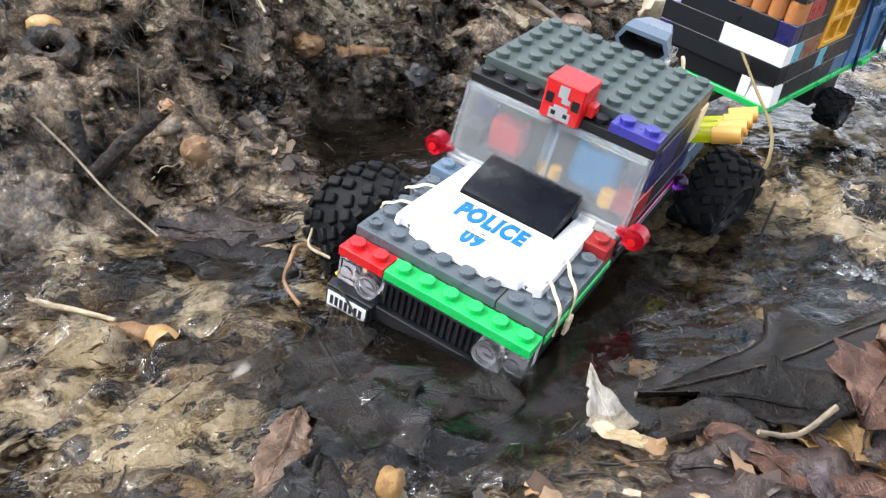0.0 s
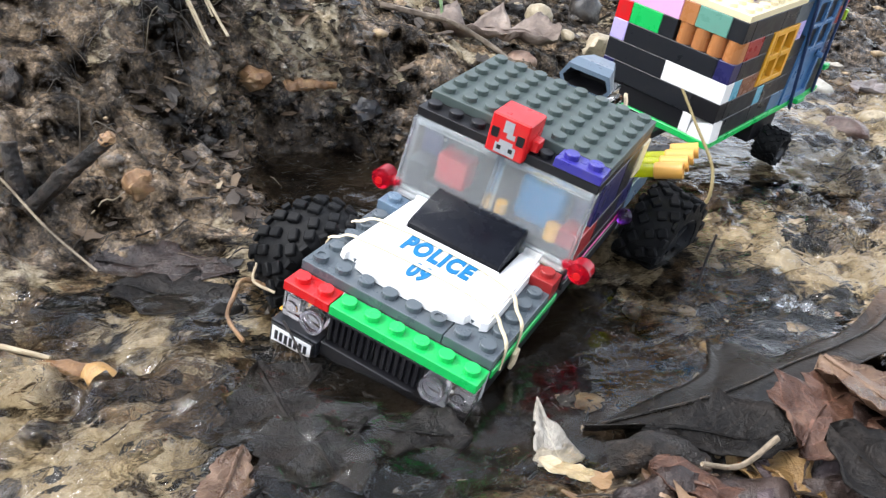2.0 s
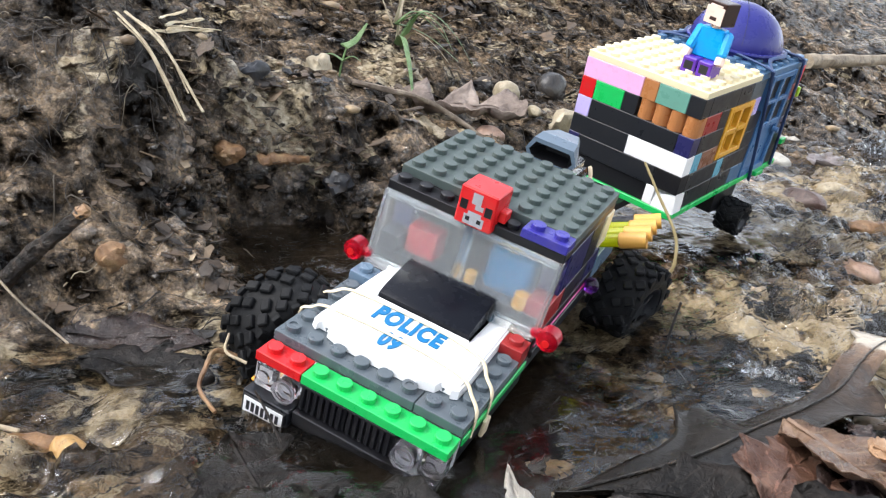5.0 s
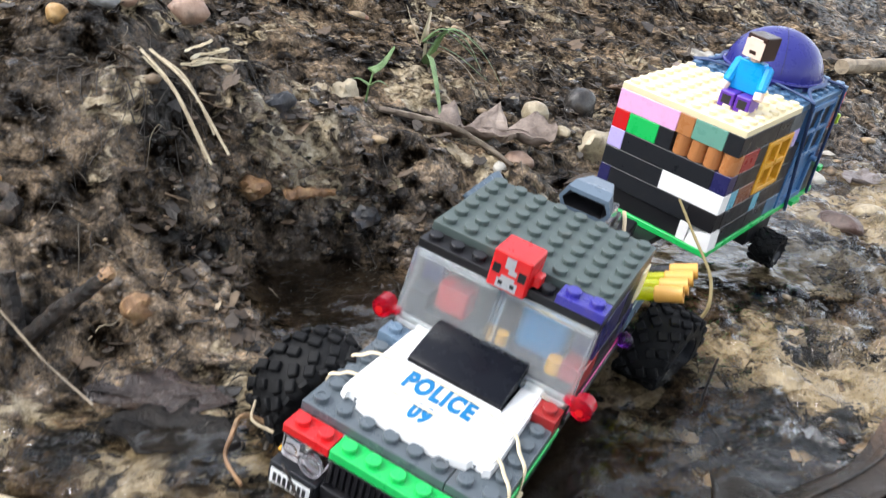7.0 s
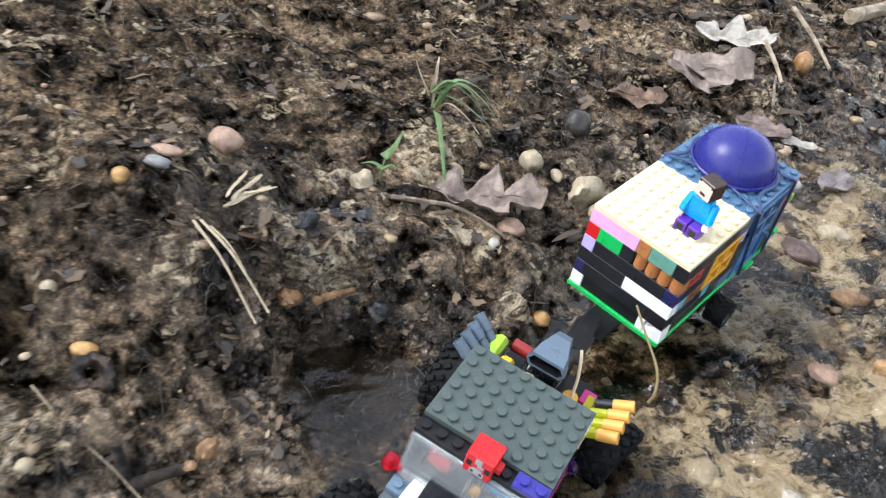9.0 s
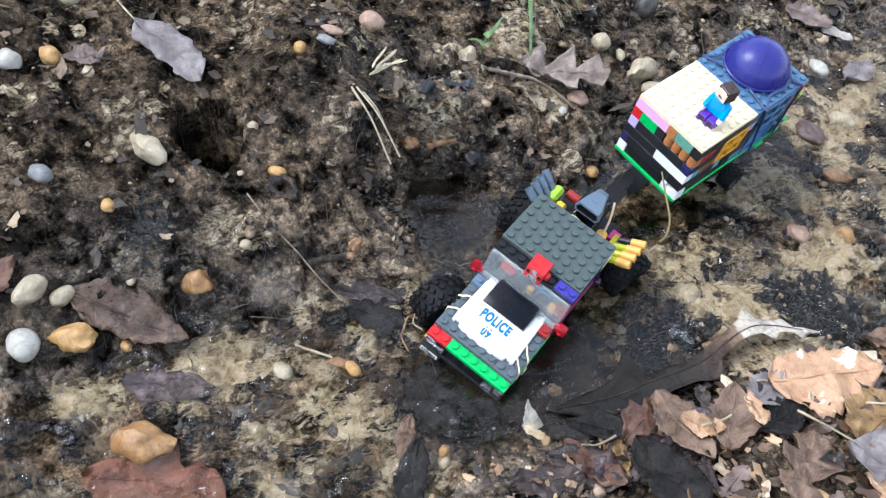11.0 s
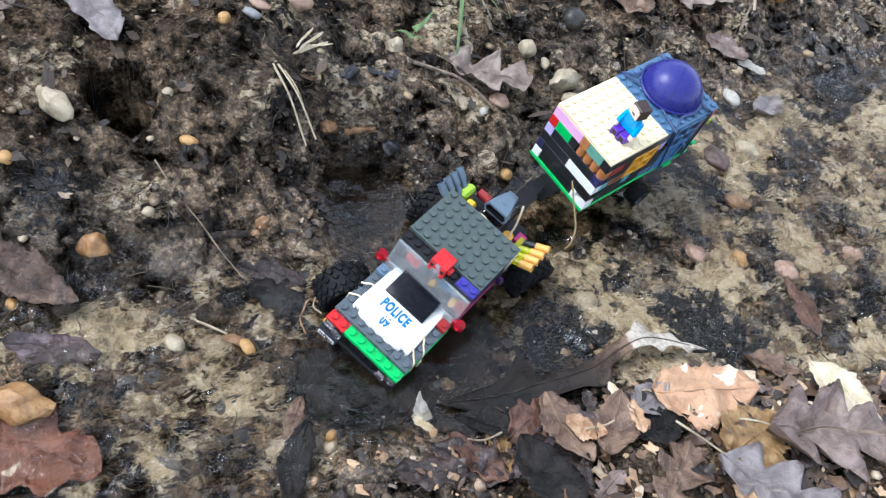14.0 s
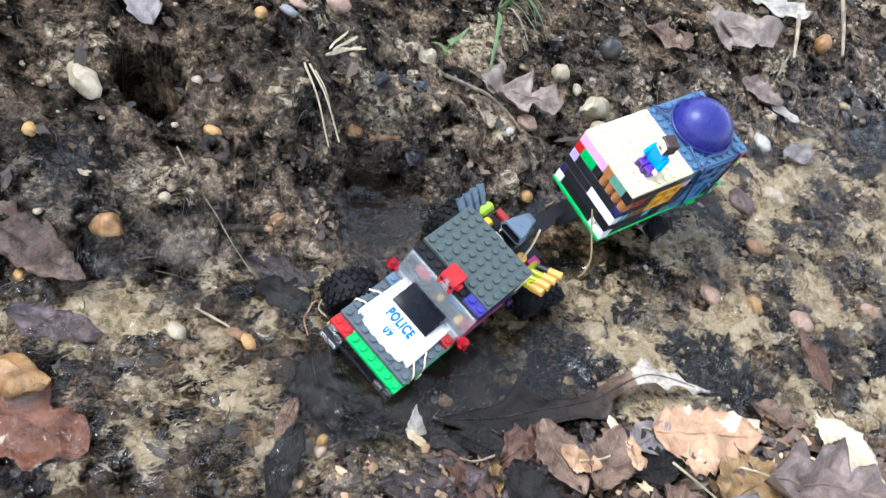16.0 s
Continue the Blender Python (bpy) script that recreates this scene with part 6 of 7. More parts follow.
stone(-0.0655, 0.262, 0.0095, 0.0080, 0.006, PINKST, "brown stone under the twig", 0, 0.3, 26)
stone(-0.083, 0.419, 0.0110, 0.0120, 0.013, DARKST, "black wet stone", 0, 0.25, 27)
stone(-0.084, -0.078, 0.0075, 0.0055, 0.004, CREAM, "pale stone under shallow water", 0, 0.3, 28, group="stones in the stream")
stone(-0.051, -0.047, 0.0068, 0.0042, 0.0036, OCHRE, "yellow stone in the stream", -10, 0.2, 29, group="stones in the stream")
stone(-0.061, -0.050, 0.0090, 0.0045, 0.0025, PINE, "flat tan stone in the stream", 40, 0.2, 30, 0.2, group="stones in the stream")
stone(0.031, -0.057, 0.0030, 0.0042, 0.004, OCHRE, "small yellow stone in the stream", 0, 0.15, 31, group="stones in the stream")
stone(0.098, 0.165, 0.0085, 0.0085, 0.005, CREAM, "pale round stone under water", 0, 0.62, 32, group="stones in the stream")
stone(0.076, 0.512, 0.0125, 0.0075, 0.007, WHITEST, "white stone behind the trailer", -20, 0.3, 33)
stone(-0.021, 0.222, 0.0058, 0.0052, 0.005, OCHRE, "yellow stone near the tow bar", 0, 0.3, 34)
stone(0.140, 0.282, 0.0100, 0.0075, 0.005, PINKST, "brownish stone in the stream", 0, 0.35, 35, group="stones in the stream")
stone(0.173, 0.307, 0.0070, 0.0060, 0.004, OCHRE, "ochre stone in the stream", 0, 0.3, 36, group="stones in the stream")
stone(0.143, 0.372, 0.0110, 0.0080, 0.006, PINE, "brown stone by the trailer", 15, 0.35, 37, 0.2, group="stones in the stream")
stone(0.105, 0.412, 0.0150, 0.0110, 0.008, REDST, "dark reddish wet stone", -30, 0.4, 38, 0.2, group="stones in the stream")
stone(0.121, 0.450, 0.0120, 0.0085, 0.008, CREAM, "cream stone behind the trailer", 0, 0.35, 39, group="stones in the stream")
stone(0.210, 0.330, 0.0120, 0.0090, 0.006, PINKST, "brownish stone in the stream", 0, 0.4, 41, group="stones in the stream")
stone(0.250, 0.400, 0.0100, 0.0080, 0.006, PINKST, "brownish stone in the stream", 30, 0.4, 42, group="stones in the stream")
stone(-0.234, -0.080, 0.0050, 0.0045, 0.004, OCHRE, "small yellow stone", 0, 0.3, 44)
stone(-0.155, -0.036, 0.0035, 0.0040, 0.003, CREAM, "small cream stone", 0, 0.3, 45)
stone(-0.208, 0.028, 0.0038, 0.0036, 0.0036, CREAM, "round cream stone beside the burrow", 0, 0.25, 46)

# a crumbly dark ring of mud round a small hollow
ring_bm = bmesh.new()
rows = []
for k in range(28):
    a = 6.28319 * k / 28
    row = []
    for j in range(10):
        b = 6.28319 * j / 10
        q = Vector((math.cos(a) * (1 + 0.42 * math.cos(b)), math.sin(a) * (1 + 0.42 * math.cos(b)), 0.5 * math.sin(b)))
        q = q * (1 + 0.28 * noise.noise(q * 2.2) + 0.14 * noise.noise(q * 6.0))
        row.append(ring_bm.verts.new((q.x * 0.0080, q.y * 0.0066, q.z * 0.0075)))
    rows.append(row)
for k in range(28):
    for j in range(10):
        ring_bm.faces.new((rows[k][j], rows[(k + 1) % 28][j], rows[(k + 1) % 28][(j + 1) % 10], rows[k][(j + 1) % 10]))
bmesh.ops.recalc_face_normals(ring_bm, faces=ring_bm.faces)
mud_ring = part("mud_ring", ring_bm, BARK, None, "", True)
mud_ring.matrix_world = Matrix.Translation((-0.1655, 0.0125, gz(-0.1655, 0.0125) + 0.004)) @ Matrix.Rotation(radians(22), 4, "X") @ Matrix.Rotation(radians(14), 4, "Y")
tagged(mud_ring, "dark crumbly ring of mud round a small hollow", "mud ring")

# ---- leaves told apart ----
LITTERBANK = "leaves on the leaf bank"
leaf("oval", 0.080, 0.052, 0.2015, 0.143, 40, LEAF_BLOTCH, "large tan leaf with pale blotches", 0.010, 0.08, 0.04, 0.0002, 0.5, 2, 4, 2, 0.012, LITTERBANK)
leaf("oval", 0.070, 0.038, 0.287, 0.219, -25, LEAF_PALE, "pale yellow leaf", 0.008, 0.1, 0.1, 0.0004, 0.5, 3, 0, 3, 0, LITTERBANK)
leaf("oak", 0.100, 0.080, 0.284, 0.168, 38, LEAF_PURPLE, "broad lobed purple-brown leaf", 0.012, 0.15, 0.15, 0, 0.4, 0, 6, 4, 0.03, LITTERBANK)
leaf("oval", 0.060, 0.046, 0.247, 0.131, 70, LEAF_OCHRE, "orange-brown ribbed leaf", 0.006, 0.1, 0.2, 0.0007, 0.6, 0, -8, 5, 0, LITTERBANK)
leaf("oak", 0.085, 0.060, 0.272, 0.098, 12, LEAF_GREY, "pale violet-grey lobed leaf with a long stalk", 0.010, 0.1, 0.1, 0, 0.5, -2, 0, 6, 0.04, LITTERBANK)


def half_drowned_leaf():
    """One long lobed leaf: its wet dark half lies in the pool, its bleached tip stands clear of the water."""
    m = bpy.data.materials.new("half_drowned_leaf")
    nt, p = nodes_of(m)
    n, f = noise_tex(nt, 60, 6, 0.65, 0.6), noise_tex(nt, 380, 5, 0.7)
    uv = nt.nodes.new("ShaderNodeUVMap")
    sep = nt.nodes.new("ShaderNodeSeparateXYZ")
    link(nt, uv.outputs[0], sep.inputs[0])
    u = math_node(nt, "ADD", sep.outputs[0], math_node(nt, "MULTIPLY", math_node(nt, "SUBTRACT", n.outputs["Fac"], 0.5), 0.12))
    c = ramp(nt, u, [(0.25, (0.013, 0.011, 0.009)), (0.45, (0.028, 0.021, 0.016)), (0.55, (0.1, 0.064, 0.042)), (0.61, (0.2, 0.135, 0.09)), (0.625, (0.42, 0.375, 0.31)), (1.0, (0.47, 0.42, 0.35))]).outputs[0]
    c = multiplied(nt, c, ramp(nt, n.outputs["Fac"], [(0.3, (0.55, 0.55, 0.55)), (0.65, (1.25, 1.22, 1.2))]).outputs[0])
    c = multiplied(nt, c, ramp(nt, f.outputs["Fac"], [(0.35, (0.7, 0.7, 0.7)), (0.65, (1.2, 1.2, 1.2))]).outputs[0])
    link(nt, c, p.inputs["Base Color"])
    link(nt, ramp(nt, n.outputs["Fac"], [(0.4, (0.22,) * 3), (0.65, (0.5,) * 3)]).outputs[0], p.inputs["Roughness"])
    p.inputs["Specular IOR Level"].default_value = 0.25
    bump(nt, p, math_node(nt, "ADD", n.outputs["Fac"], math_node(nt, "MULTIPLY", f.outputs["Fac"], 0.4)), 0.6, 0.002)
    spine = smooth_path([(0.066, 0.008, 0.0005), (0.0805, 0.0236, 0.0030), (0.097, 0.045, 0.0045), (0.113, 0.073, 0.0070), (0.130, 0.101, 0.0095), (0.138, 0.127, 0.0130), (0.1455, 0.149, 0.0150), (0.159, 0.163, 0.0145), (0.174, 0.1725, 0.0135), (0.188, 0.182, 0.0125)], 9)
    steps = len(spine) - 1
    ts = np.linspace(0, 1, steps + 1)
    left = np.interp(ts, (0, 0.08, 0.17, 0.22, 0.27, 0.31, 0.45, 0.58, 0.64, 0.67, 0.71, 0.77, 0.8, 0.86, 0.89, 1), (0.6, 6, 9, 15, 38, 8, 6.5, 7, 9, 19, 7, 5, 9, 2.5, 3.5, 0.3))
    right = np.interp(ts, (0, 0.08, 0.17, 0.3, 0.4, 0.46, 0.5, 0.58, 0.66, 0.7, 0.75, 0.79, 0.86, 0.9, 0.94, 1), (0.6, 9, 13, 13, 12, 17, 6, 5, 7, 6, 11, 5, 3.5, 6, 1.5, 0.3))
    bm = bmesh.new()
    uvl = bm.loops.layers.uv.new("UVMap")
    o = spine[0].copy()
    cols = np.linspace(-1, 1, 13)
    wob = 0.0022 * vnoise(np.repeat(ts[:, None] * 13, 13, 1), np.repeat(cols[None, :] * 2 + 5, steps + 1, 0), 31) * np.abs(cols)[None, :]
    spots = []
    for k, q in enumerate(spine):
        d = (spine[min(k + 1, steps)] - spine[max(k - 1, 0)]).normalized()
        side = Vector((-d.y, d.x, 0)).normalized()
        for j, v in enumerate(cols):
            w = (left[k] if v > 0 else right[k]) * abs(v) * 0.001
            drop = -0.24 * w if v > 0 else 0.10 * w - 16.0 * w * w + (0.0035 * abs(v) ** 4 if ts[k] < 0.5 else 0)
            spots.append(q + side * (w if v > 0 else -w) + d * (0.55 * w if v > 0 else 0.3 * w) + Vector((0, 0, drop + wob[k, j])))
    spots = np.array(spots)
    spots[:, 2] = np.maximum(spots[:, 2], np.maximum(ground_height(spots[:, 0], spots[:, 1]), -0.004) + 0.0006)
    spots = (spots - np.array(o)).reshape(steps + 1, 13, 3)
    layers = [[[bm.verts.new((*c[:2], c[2] + dz)) for c in row] for row in spots] for dz in (0.0, -0.0004)]
    top, low = layers

    def face(vs, us):
        f_ = bm.faces.new(vs)
        f_.smooth = True
        for lp, q in zip(f_.loops, us):
            lp[uvl].uv = (q, 0.5)
    for k in range(steps):
        us = (ts[k], ts[k + 1], ts[k + 1], ts[k])
        for j in range(12):
            face((top[k][j], top[k][j + 1], top[k + 1][j + 1], top[k + 1][j])[::-1], (ts[k + 1], ts[k + 1], ts[k], ts[k]))
            face((low[k][j], low[k][j + 1], low[k + 1][j + 1], low[k + 1][j]), (ts[k], ts[k], ts[k + 1], ts[k + 1]))
        face((top[k][0], top[k + 1][0], low[k + 1][0], low[k][0]), us)
        face((top[k][12], low[k][12], low[k + 1][12], top[k + 1][12]), (ts[k], ts[k], ts[k + 1], ts[k + 1]))
    bmesh.ops.recalc_face_normals(bm, faces=bm.faces)
    ob = part("dead_leaf", bm, m)
    ob.location = o
    tagged(ob, "long dark wet lobed leaf with a bleached tip, half in water", "dead leaf")
    part("midrib", tube([q - o + Vector((0, 0, 0.0004)) for q in spine[2:-6:6]], 0.00045, 0.0003, 6, 3), BARK, ob, "dark brown midrib")


half_drowned_leaf()
leaf("lance", 0.019, 0.017, 0.0605, -0.003, 138, LEAF_WHITE, "torn white leaf scrap standing in the stream", 0.003, 0.0, 0.02, 0, 0.0, 32, 6, 10)
leaf("strip", 0.016, 0.006, 0.069, -0.010, 5, LEAF_PALE, "cream leaf scrap", 0.002, 0.1, 0.1, 0, 0.6, 0, 0, 11)
leaf("oval", 0.080, 0.028, -0.178, -0.117, 20, LEAF_RIBBED, "ribbed brown leaf on the mud", 0.004, 0.12, 0.25, 0.0011, 0.6, 0, 8, 12)
leaf("torn", 0.058, 0.032, -0.130, -0.132, 38, LEAF_SOAKPURPLE, "flat purple wet leaf at the stream edge", 0.001, 0.05, 0.05, 0, 0.9, 0, 0, 13)
leaf("torn", 0.085, 0.056, -0.086, -0.182, 25, LEAF_RUST, "red-brown wet leaf under a stone", 0.0005, 0.03, 0.02, 0, 0.95, 0, 0, 14)
leaf("strip", 0.074, 0.026, -0.290, 0.030, -8, LEAF_GREY, "long grey folded leaf on the bank", 0.005, 0.08, 0.3, 0, 0.6, 0, 10, 16, 0.03)
leaf("torn", 0.045, 0.035, -0.345, 0.070, -60, LEAF_GREY, "grey crumpled leaf on the bank", 0.005, 0.1, 0.3, 0, 0.6, 0, 0, 17)
leaf("oak", 0.080, 0.050, -0.088, 0.270, 35, LEAF_DRY, "dry grey-brown torn leaf on the bank", 0.008, 0.10, 0.3, 0.0008, 0.4, 4, 8, 18, 0.02)
leaf("torn", 0.030, 0.022, -0.330, -0.012, 60, LEAF_PURPLE, "small purple-brown leaf on the bank", 0.003, 0.1, 0.2, 0, 0.7, 0, 0, 19)
leaf("oval", 0.055, 0.030, -0.245, -0.170, 95, LEAF_RED, "reddish leaf at the mud edge", 0.003, 0.1, 0.2, 0, 0.7, 0, 0, 20)
leaf("torn", 0.058, 0.040, 0.004, -0.034, -25, LEAF_DARK, "black sodden leaf in front of the truck", 0.0, 0.02, 0.04, 0, 0.5, 0, 2, 21)
leaf("torn", 0.034, 0.020, 0.028, -0.020, 20, LEAF_DARK, "blue-black wet leaf in the water", 0.001, 0.12, 0.2, 0, 0.5, 0, 12, 22)
leaf("oval", 0.058, 0.020, 0.030, -0.088, -55, LEAF_DARK, "dark narrow leaf in the stream", 0.003, 0.1, 0.25, 0, 0.6, 0, 0, 23)
leaf("oval", 0.034, 0.011, 0.008, -0.066, -70, LEAF_BROWN, "brown narrow leaf in the stream", 0.004, 0.1, 0.25, 0, 0.6, 6, 0, 24)
leaf("torn", 0.050, 0.022, -0.080, 0.006, 28, LEAF_SOAK, "flat wet dark brown leaf on the stream edge", 0.0006, 0.0, 0.0, 0, 1.0, 0, 0, 25)
leaf("torn", 0.045, 0.030, -0.065, -0.005, 20, LEAF_DARK, "dark wet leaf on the stream edge", 0.001, 0.03, 0.1, 0, 0.95, 0, 0, 26)
# added dark leaf, stands for the black shadow in the gap here
leaf("torn", 0.040, 0.020, 0.100, 0.012, 30, LEAF_DARK, "dark curled leaf edge over water", 0.006, 0.1, 0.4, 0, 0.4, 4, 12, 27, 0, LITTERBANK)
leaf("torn", 0.048, 0.030, 0.122, 0.034, 75, LEAF_RED, "reddish brown leaf on the leaf bank", 0.006, 0.12, 0.2, 0.0003, 0.5, 0, 10, 28, 0, LITTERBANK)
leaf("oval", 0.056, 0.034, 0.142, 0.045, -20, LEAF_BROWN, "brown wet leaf on the leaf bank", 0.008, 0.12, 0.2, 0.0003, 0.5, 0, -10, 29, 0, LITTERBANK)
leaf("oval", 0.052, 0.030, 0.165, 0.070, 110, LEAF_BROWN, "brown curled leaf on the leaf bank", 0.008, 0.2, 0.25, 0.0004, 0.5, 0, 0, 30, 0, LITTERBANK)
leaf("torn", 0.046, 0.028, 0.110, -0.010, 5, LEAF_RED, "wet red leaf on the leaf bank", 0.003, 0.1, 0.1, 0, 0.8, 0, 0, 31, 0, LITTERBANK)
leaf("oval", 0.060, 0.036, 0.150, 0.005, 160, LEAF_DARK, "dark leaf on the leaf bank", 0.007, 0.15, 0.2, 0, 0.6, 0, 0, 32, 0, LITTERBANK)
leaf("oval", 0.050, 0.026, 0.190, 0.095, 60, LEAF_DARK, "dark folded leaf under the tan one", 0.004, 0.15, 0.3, 0, 0.6, 0, 0, 33, 0, LITTERBANK)
leaf("oak", 0.060, 0.040, 0.215, 0.060, 100, LEAF_BROWN, "brown lobed leaf on the leaf bank", 0.008, 0.15, 0.2, 0, 0.5, 0, 0, 34, 0.02, LITTERBANK)
leaf("oval", 0.030, 0.018, 0.152, 0.052, 30, LEAF_TAN, "small tan leaf on the leaf bank", 0.010, 0.15, 0.2, 0.0003, 0.5, 0, 0, 35, 0, LITTERBANK)
leaf("torn", 0.026, 0.016, 0.175, 0.085, -50, LEAF_TAN, "small broken tan leaf", 0.010, 0.15, 0.2, 0, 0.5, 0, 0, 36, 0, LITTERBANK)
leaf("oval", 0.040, 0.024, 0.175, 0.110, 80, LEAF_GREY, "pale grey leaf beside the tan one", 0.008, 0.15, 0.2, 0, 0.5, 0, 0, 37, 0, LITTERBANK)
leaf("strip", 0.030, 0.007, 0.158, 0.093, -35, LEAF_PALE, "narrow pale leaf scrap", 0.006, 0.1, 0.1, 0, 0.6, 0, 0, 38, 0, LITTERBANK)
leaf("torn", 0.045, 0.030, 0.235, 0.215, 20, LEAF_BROWN, "brown leaf at the water's edge", 0.004, 0.1, 0.2, 0, 0.7, 0, 0, 39, 0, LITTERBANK)
leaf("oval", 0.060, 0.036, 0.330, 0.270, 40, LEAF_PURPLE, "purple-brown leaf on the leaf bank", 0.008, 0.15, 0.2, 0, 0.5, 0, 0, 40, 0, LITTERBANK)
leaf("torn", 0.060, 0.026, 0.235, 0.300, -40, LEAF_RED, "red-brown wet leaf in the stream", 0.001, 0.05, 0.1, 0, 0.9, 0, 0, 41)
leaf("oval", 0.050, 0.030, 0.040, 0.560, 20, LEAF_PURPLE, "grey-brown leaf on the far bank", 0.006, 0.1, 0.2, 0, 0.6, 0, 0, 42)
leaf("oval", 0.045, 0.026, 0.110, 0.530, 80, LEAF_GREY, "pale grey leaf at the far bank", 0.006, 0.1, 0.2, 0, 0.6, 0, 0, 43)
leaf("torn", 0.055, 0.032, -0.060, 0.500, 40, LEAF_BROWN, "brown leaf on the far bank", 0.006, 0.1, 0.2, 0, 0.6, 0, 0, 44)

for lx_, ly_, la, ll, lw, mt, sd in ((0.108, -0.012, 20, 0.055, 0.034, LEAF_SOAK, 201), (0.128, 0.012, 70, 0.062, 0.036, LEAF_SOAKPURPLE, 202), (0.142, 0.030, 35, 0.058, 0.034, LEAF_SOAK, 203), (0.116, 0.006, -30, 0.036, 0.022, LEAF_OCHRE, 204), (0.136, 0.036, 110, 0.030, 0.018, LEAF_OCHRE, 207), (0.147, 0.046, -20, 0.026, 0.015, LEAF_TAN, 208), (0.150, 0.062, 15, 0.060, 0.032, LEAF_SOAKPURPLE, 205), (0.095, -0.040, 50, 0.050, 0.030, LEAF_SOAK, 206)):
    leaf("torn", ll, lw, lx_, ly_, la, mt, "limp soaked leaf on the leaf bank's wet edge", 0.0012, 0.05, 0.12, 0.0002, 0.9, 0, 4, sd, 0, LITTERBANK)

# charred chips on the bank
for cx, cy, ca, cl, cw, cs in ((-0.131, 0.171, 30, 0.021, 0.013, 61), (-0.128, 0.183, 70, 0.013, 0.009, 62)):
    leaf("torn", cl, cw, cx, cy, ca, CHARRED, "black charred chip pressed into the mud", 0.002, 0.02, 0.25, 0, 0.8, 0, 4, cs, 0, "charred chips", "chip", "charred_chip")
stone(-0.099, 0.156, 0.0065, 0.0075, 0.006, CHARRED, "black charred lump at the pool edge", 25, 0.45, 63, 0.5, "charred_lump", "charred wood", "charred chips")
stone(-0.145, 0.148, 0.0040, 0.0090, 0.005, CHARRED, "black charred lump on the bank", 5, 0.4, 64, 0.5, "charred_lump", "charred wood", "charred chips")

# a loose pile of broken leaves over the leaf bank
rnd = random.Random(77)
pile = spread(120, (0.06, 0.42, -0.14, 0.3), lambda x, y: sstep(0.0, 0.02, on_litter(x, y)), 78)
for k, (lx_, ly_) in enumerate(pile):
    kind = rnd.choice(["oval", "torn", "torn", "torn", "oak"])
    mt, what = rnd.choice([(LEAF_BROWN, "brown"), (LEAF_SOAK, "soaked dark brown"), (LEAF_PURPLE, "purple-brown"), (LEAF_SOAK, "soaked dark brown"), (LEAF_TAN, "tan"), (LEAF_PALE, "pale")])
    if lx_ < 0.118 and mt in (LEAF_TAN, LEAF_PALE):
        mt, what = LEAF_SOAK, "soaked dark brown"
    Lk = rnd.uniform(0.012, 0.036)
    leaf(kind, Lk, Lk * rnd.uniform(0.45, 0.7), float(lx_), float(ly_), rnd.uniform(0, 360), mt, f"{what} dead leaf in the loose leaf pile", rnd.uniform(0.001, 0.006), rnd.uniform(0.05, 0.4), rnd.uniform(0.05, 0.5), 0.0002, 0.6, rnd.uniform(-6, 6), rnd.uniform(-14, 14), 100 + k, 0, LITTERBANK)

# ---- sticks, straws and plants ----
def rod(pts, r0, r1, mat, label, name, cat, rough=0.12, seg=10):
    """A stick through points of the world."""
    o = Vector(pts[0])
    ob = part(name, tube([Vector(p) - o for p in pts], r0, r1, seg, 7, rough), mat, None, "", True)
    ob.location = o
    return tagged(ob, label, cat)


rod([(-0.128, -0.008, 0.010), (-0.1105, -0.0062, 0.0275), (-0.1025, -0.0052, 0.0345), (-0.090, -0.004, 0.046)], 0.0031, 0.0021, BARK, "broken dark branch stub pointing over mud", "branch", "branch", 0.16, 12)
part("broken_end", tube([Vector((0.0368, 0.0039, 0.0348)), Vector((0.0385, 0.0040, 0.0366)), Vector((0.0392, 0.0046, 0.0376))], 0.0022, 0.0014, 9, 3, 0.35), PINE, bpy.context.scene.objects["branch"], "paler splintered end")
rod([(-0.127, -0.008, 0.008), (-0.1305, -0.007, 0.020), (-0.1335, -0.006, 0.0345)], 0.0036, 0.0026, BARK, "short upright wooden stub", "branch", "branch")
rod([(-0.1770, -0.011, 0.0500), (-0.1608, -0.0115, 0.0390), (-0.145, -0.0115, 0.0300), (-0.1314, -0.0105, 0.0220), (-0.112, -0.0115, 0.0120), (-0.0900, -0.0120, 0.0040)], 0.0006, 0.0004, DRYTWIG, "long thin pale twig across the mud", "twig", "twig", 0.05, 6)
rod([(-0.1281, 0.2124, 0.0572), (-0.111, 0.224, 0.0545), (-0.0935, 0.2365, 0.0500), (-0.068, 0.247, 0.0365), (-0.040, 0.2475, 0.0200)], 0.0016, 0.0012, TWIG, "bent grey-brown twig on the bank", "twig", "twig", 0.18, 8)
rod([(-0.1290, 0.2118, 0.0572), (-0.1300, 0.2090, 0.0600), (-0.1292, 0.2075, 0.0612)], 0.0014, 0.0009, TWIG, "broken end of the bent twig", "twig", "twig", 0.2, 7)
rod([(-0.127, 0.187, 0.054), (-0.116, 0.176, 0.044), (-0.104, 0.163, 0.028), (-0.098, 0.156, 0.016)], 0.0010, 0.0007, TWIG, "thin brown stalk leaning down the bank", "twig", "twig", 0.05, 6)
stick([(-0.092, -0.059, 0.001), (-0.080, -0.055, 0.002), (-0.066, -0.050, 0.001)], 0.0010, 0.0007, STALK, "pale straw in the stream", "straw", "straw", 0.05)
stick([(0.078, -0.006, 0.003), (0.088, -0.003, 0.004), (0.098, 0.002, 0.004)], 0.0046, 0.0042, BARK, "thick dark stick at the water's edge", "stick", "stick", 0.12, 10)
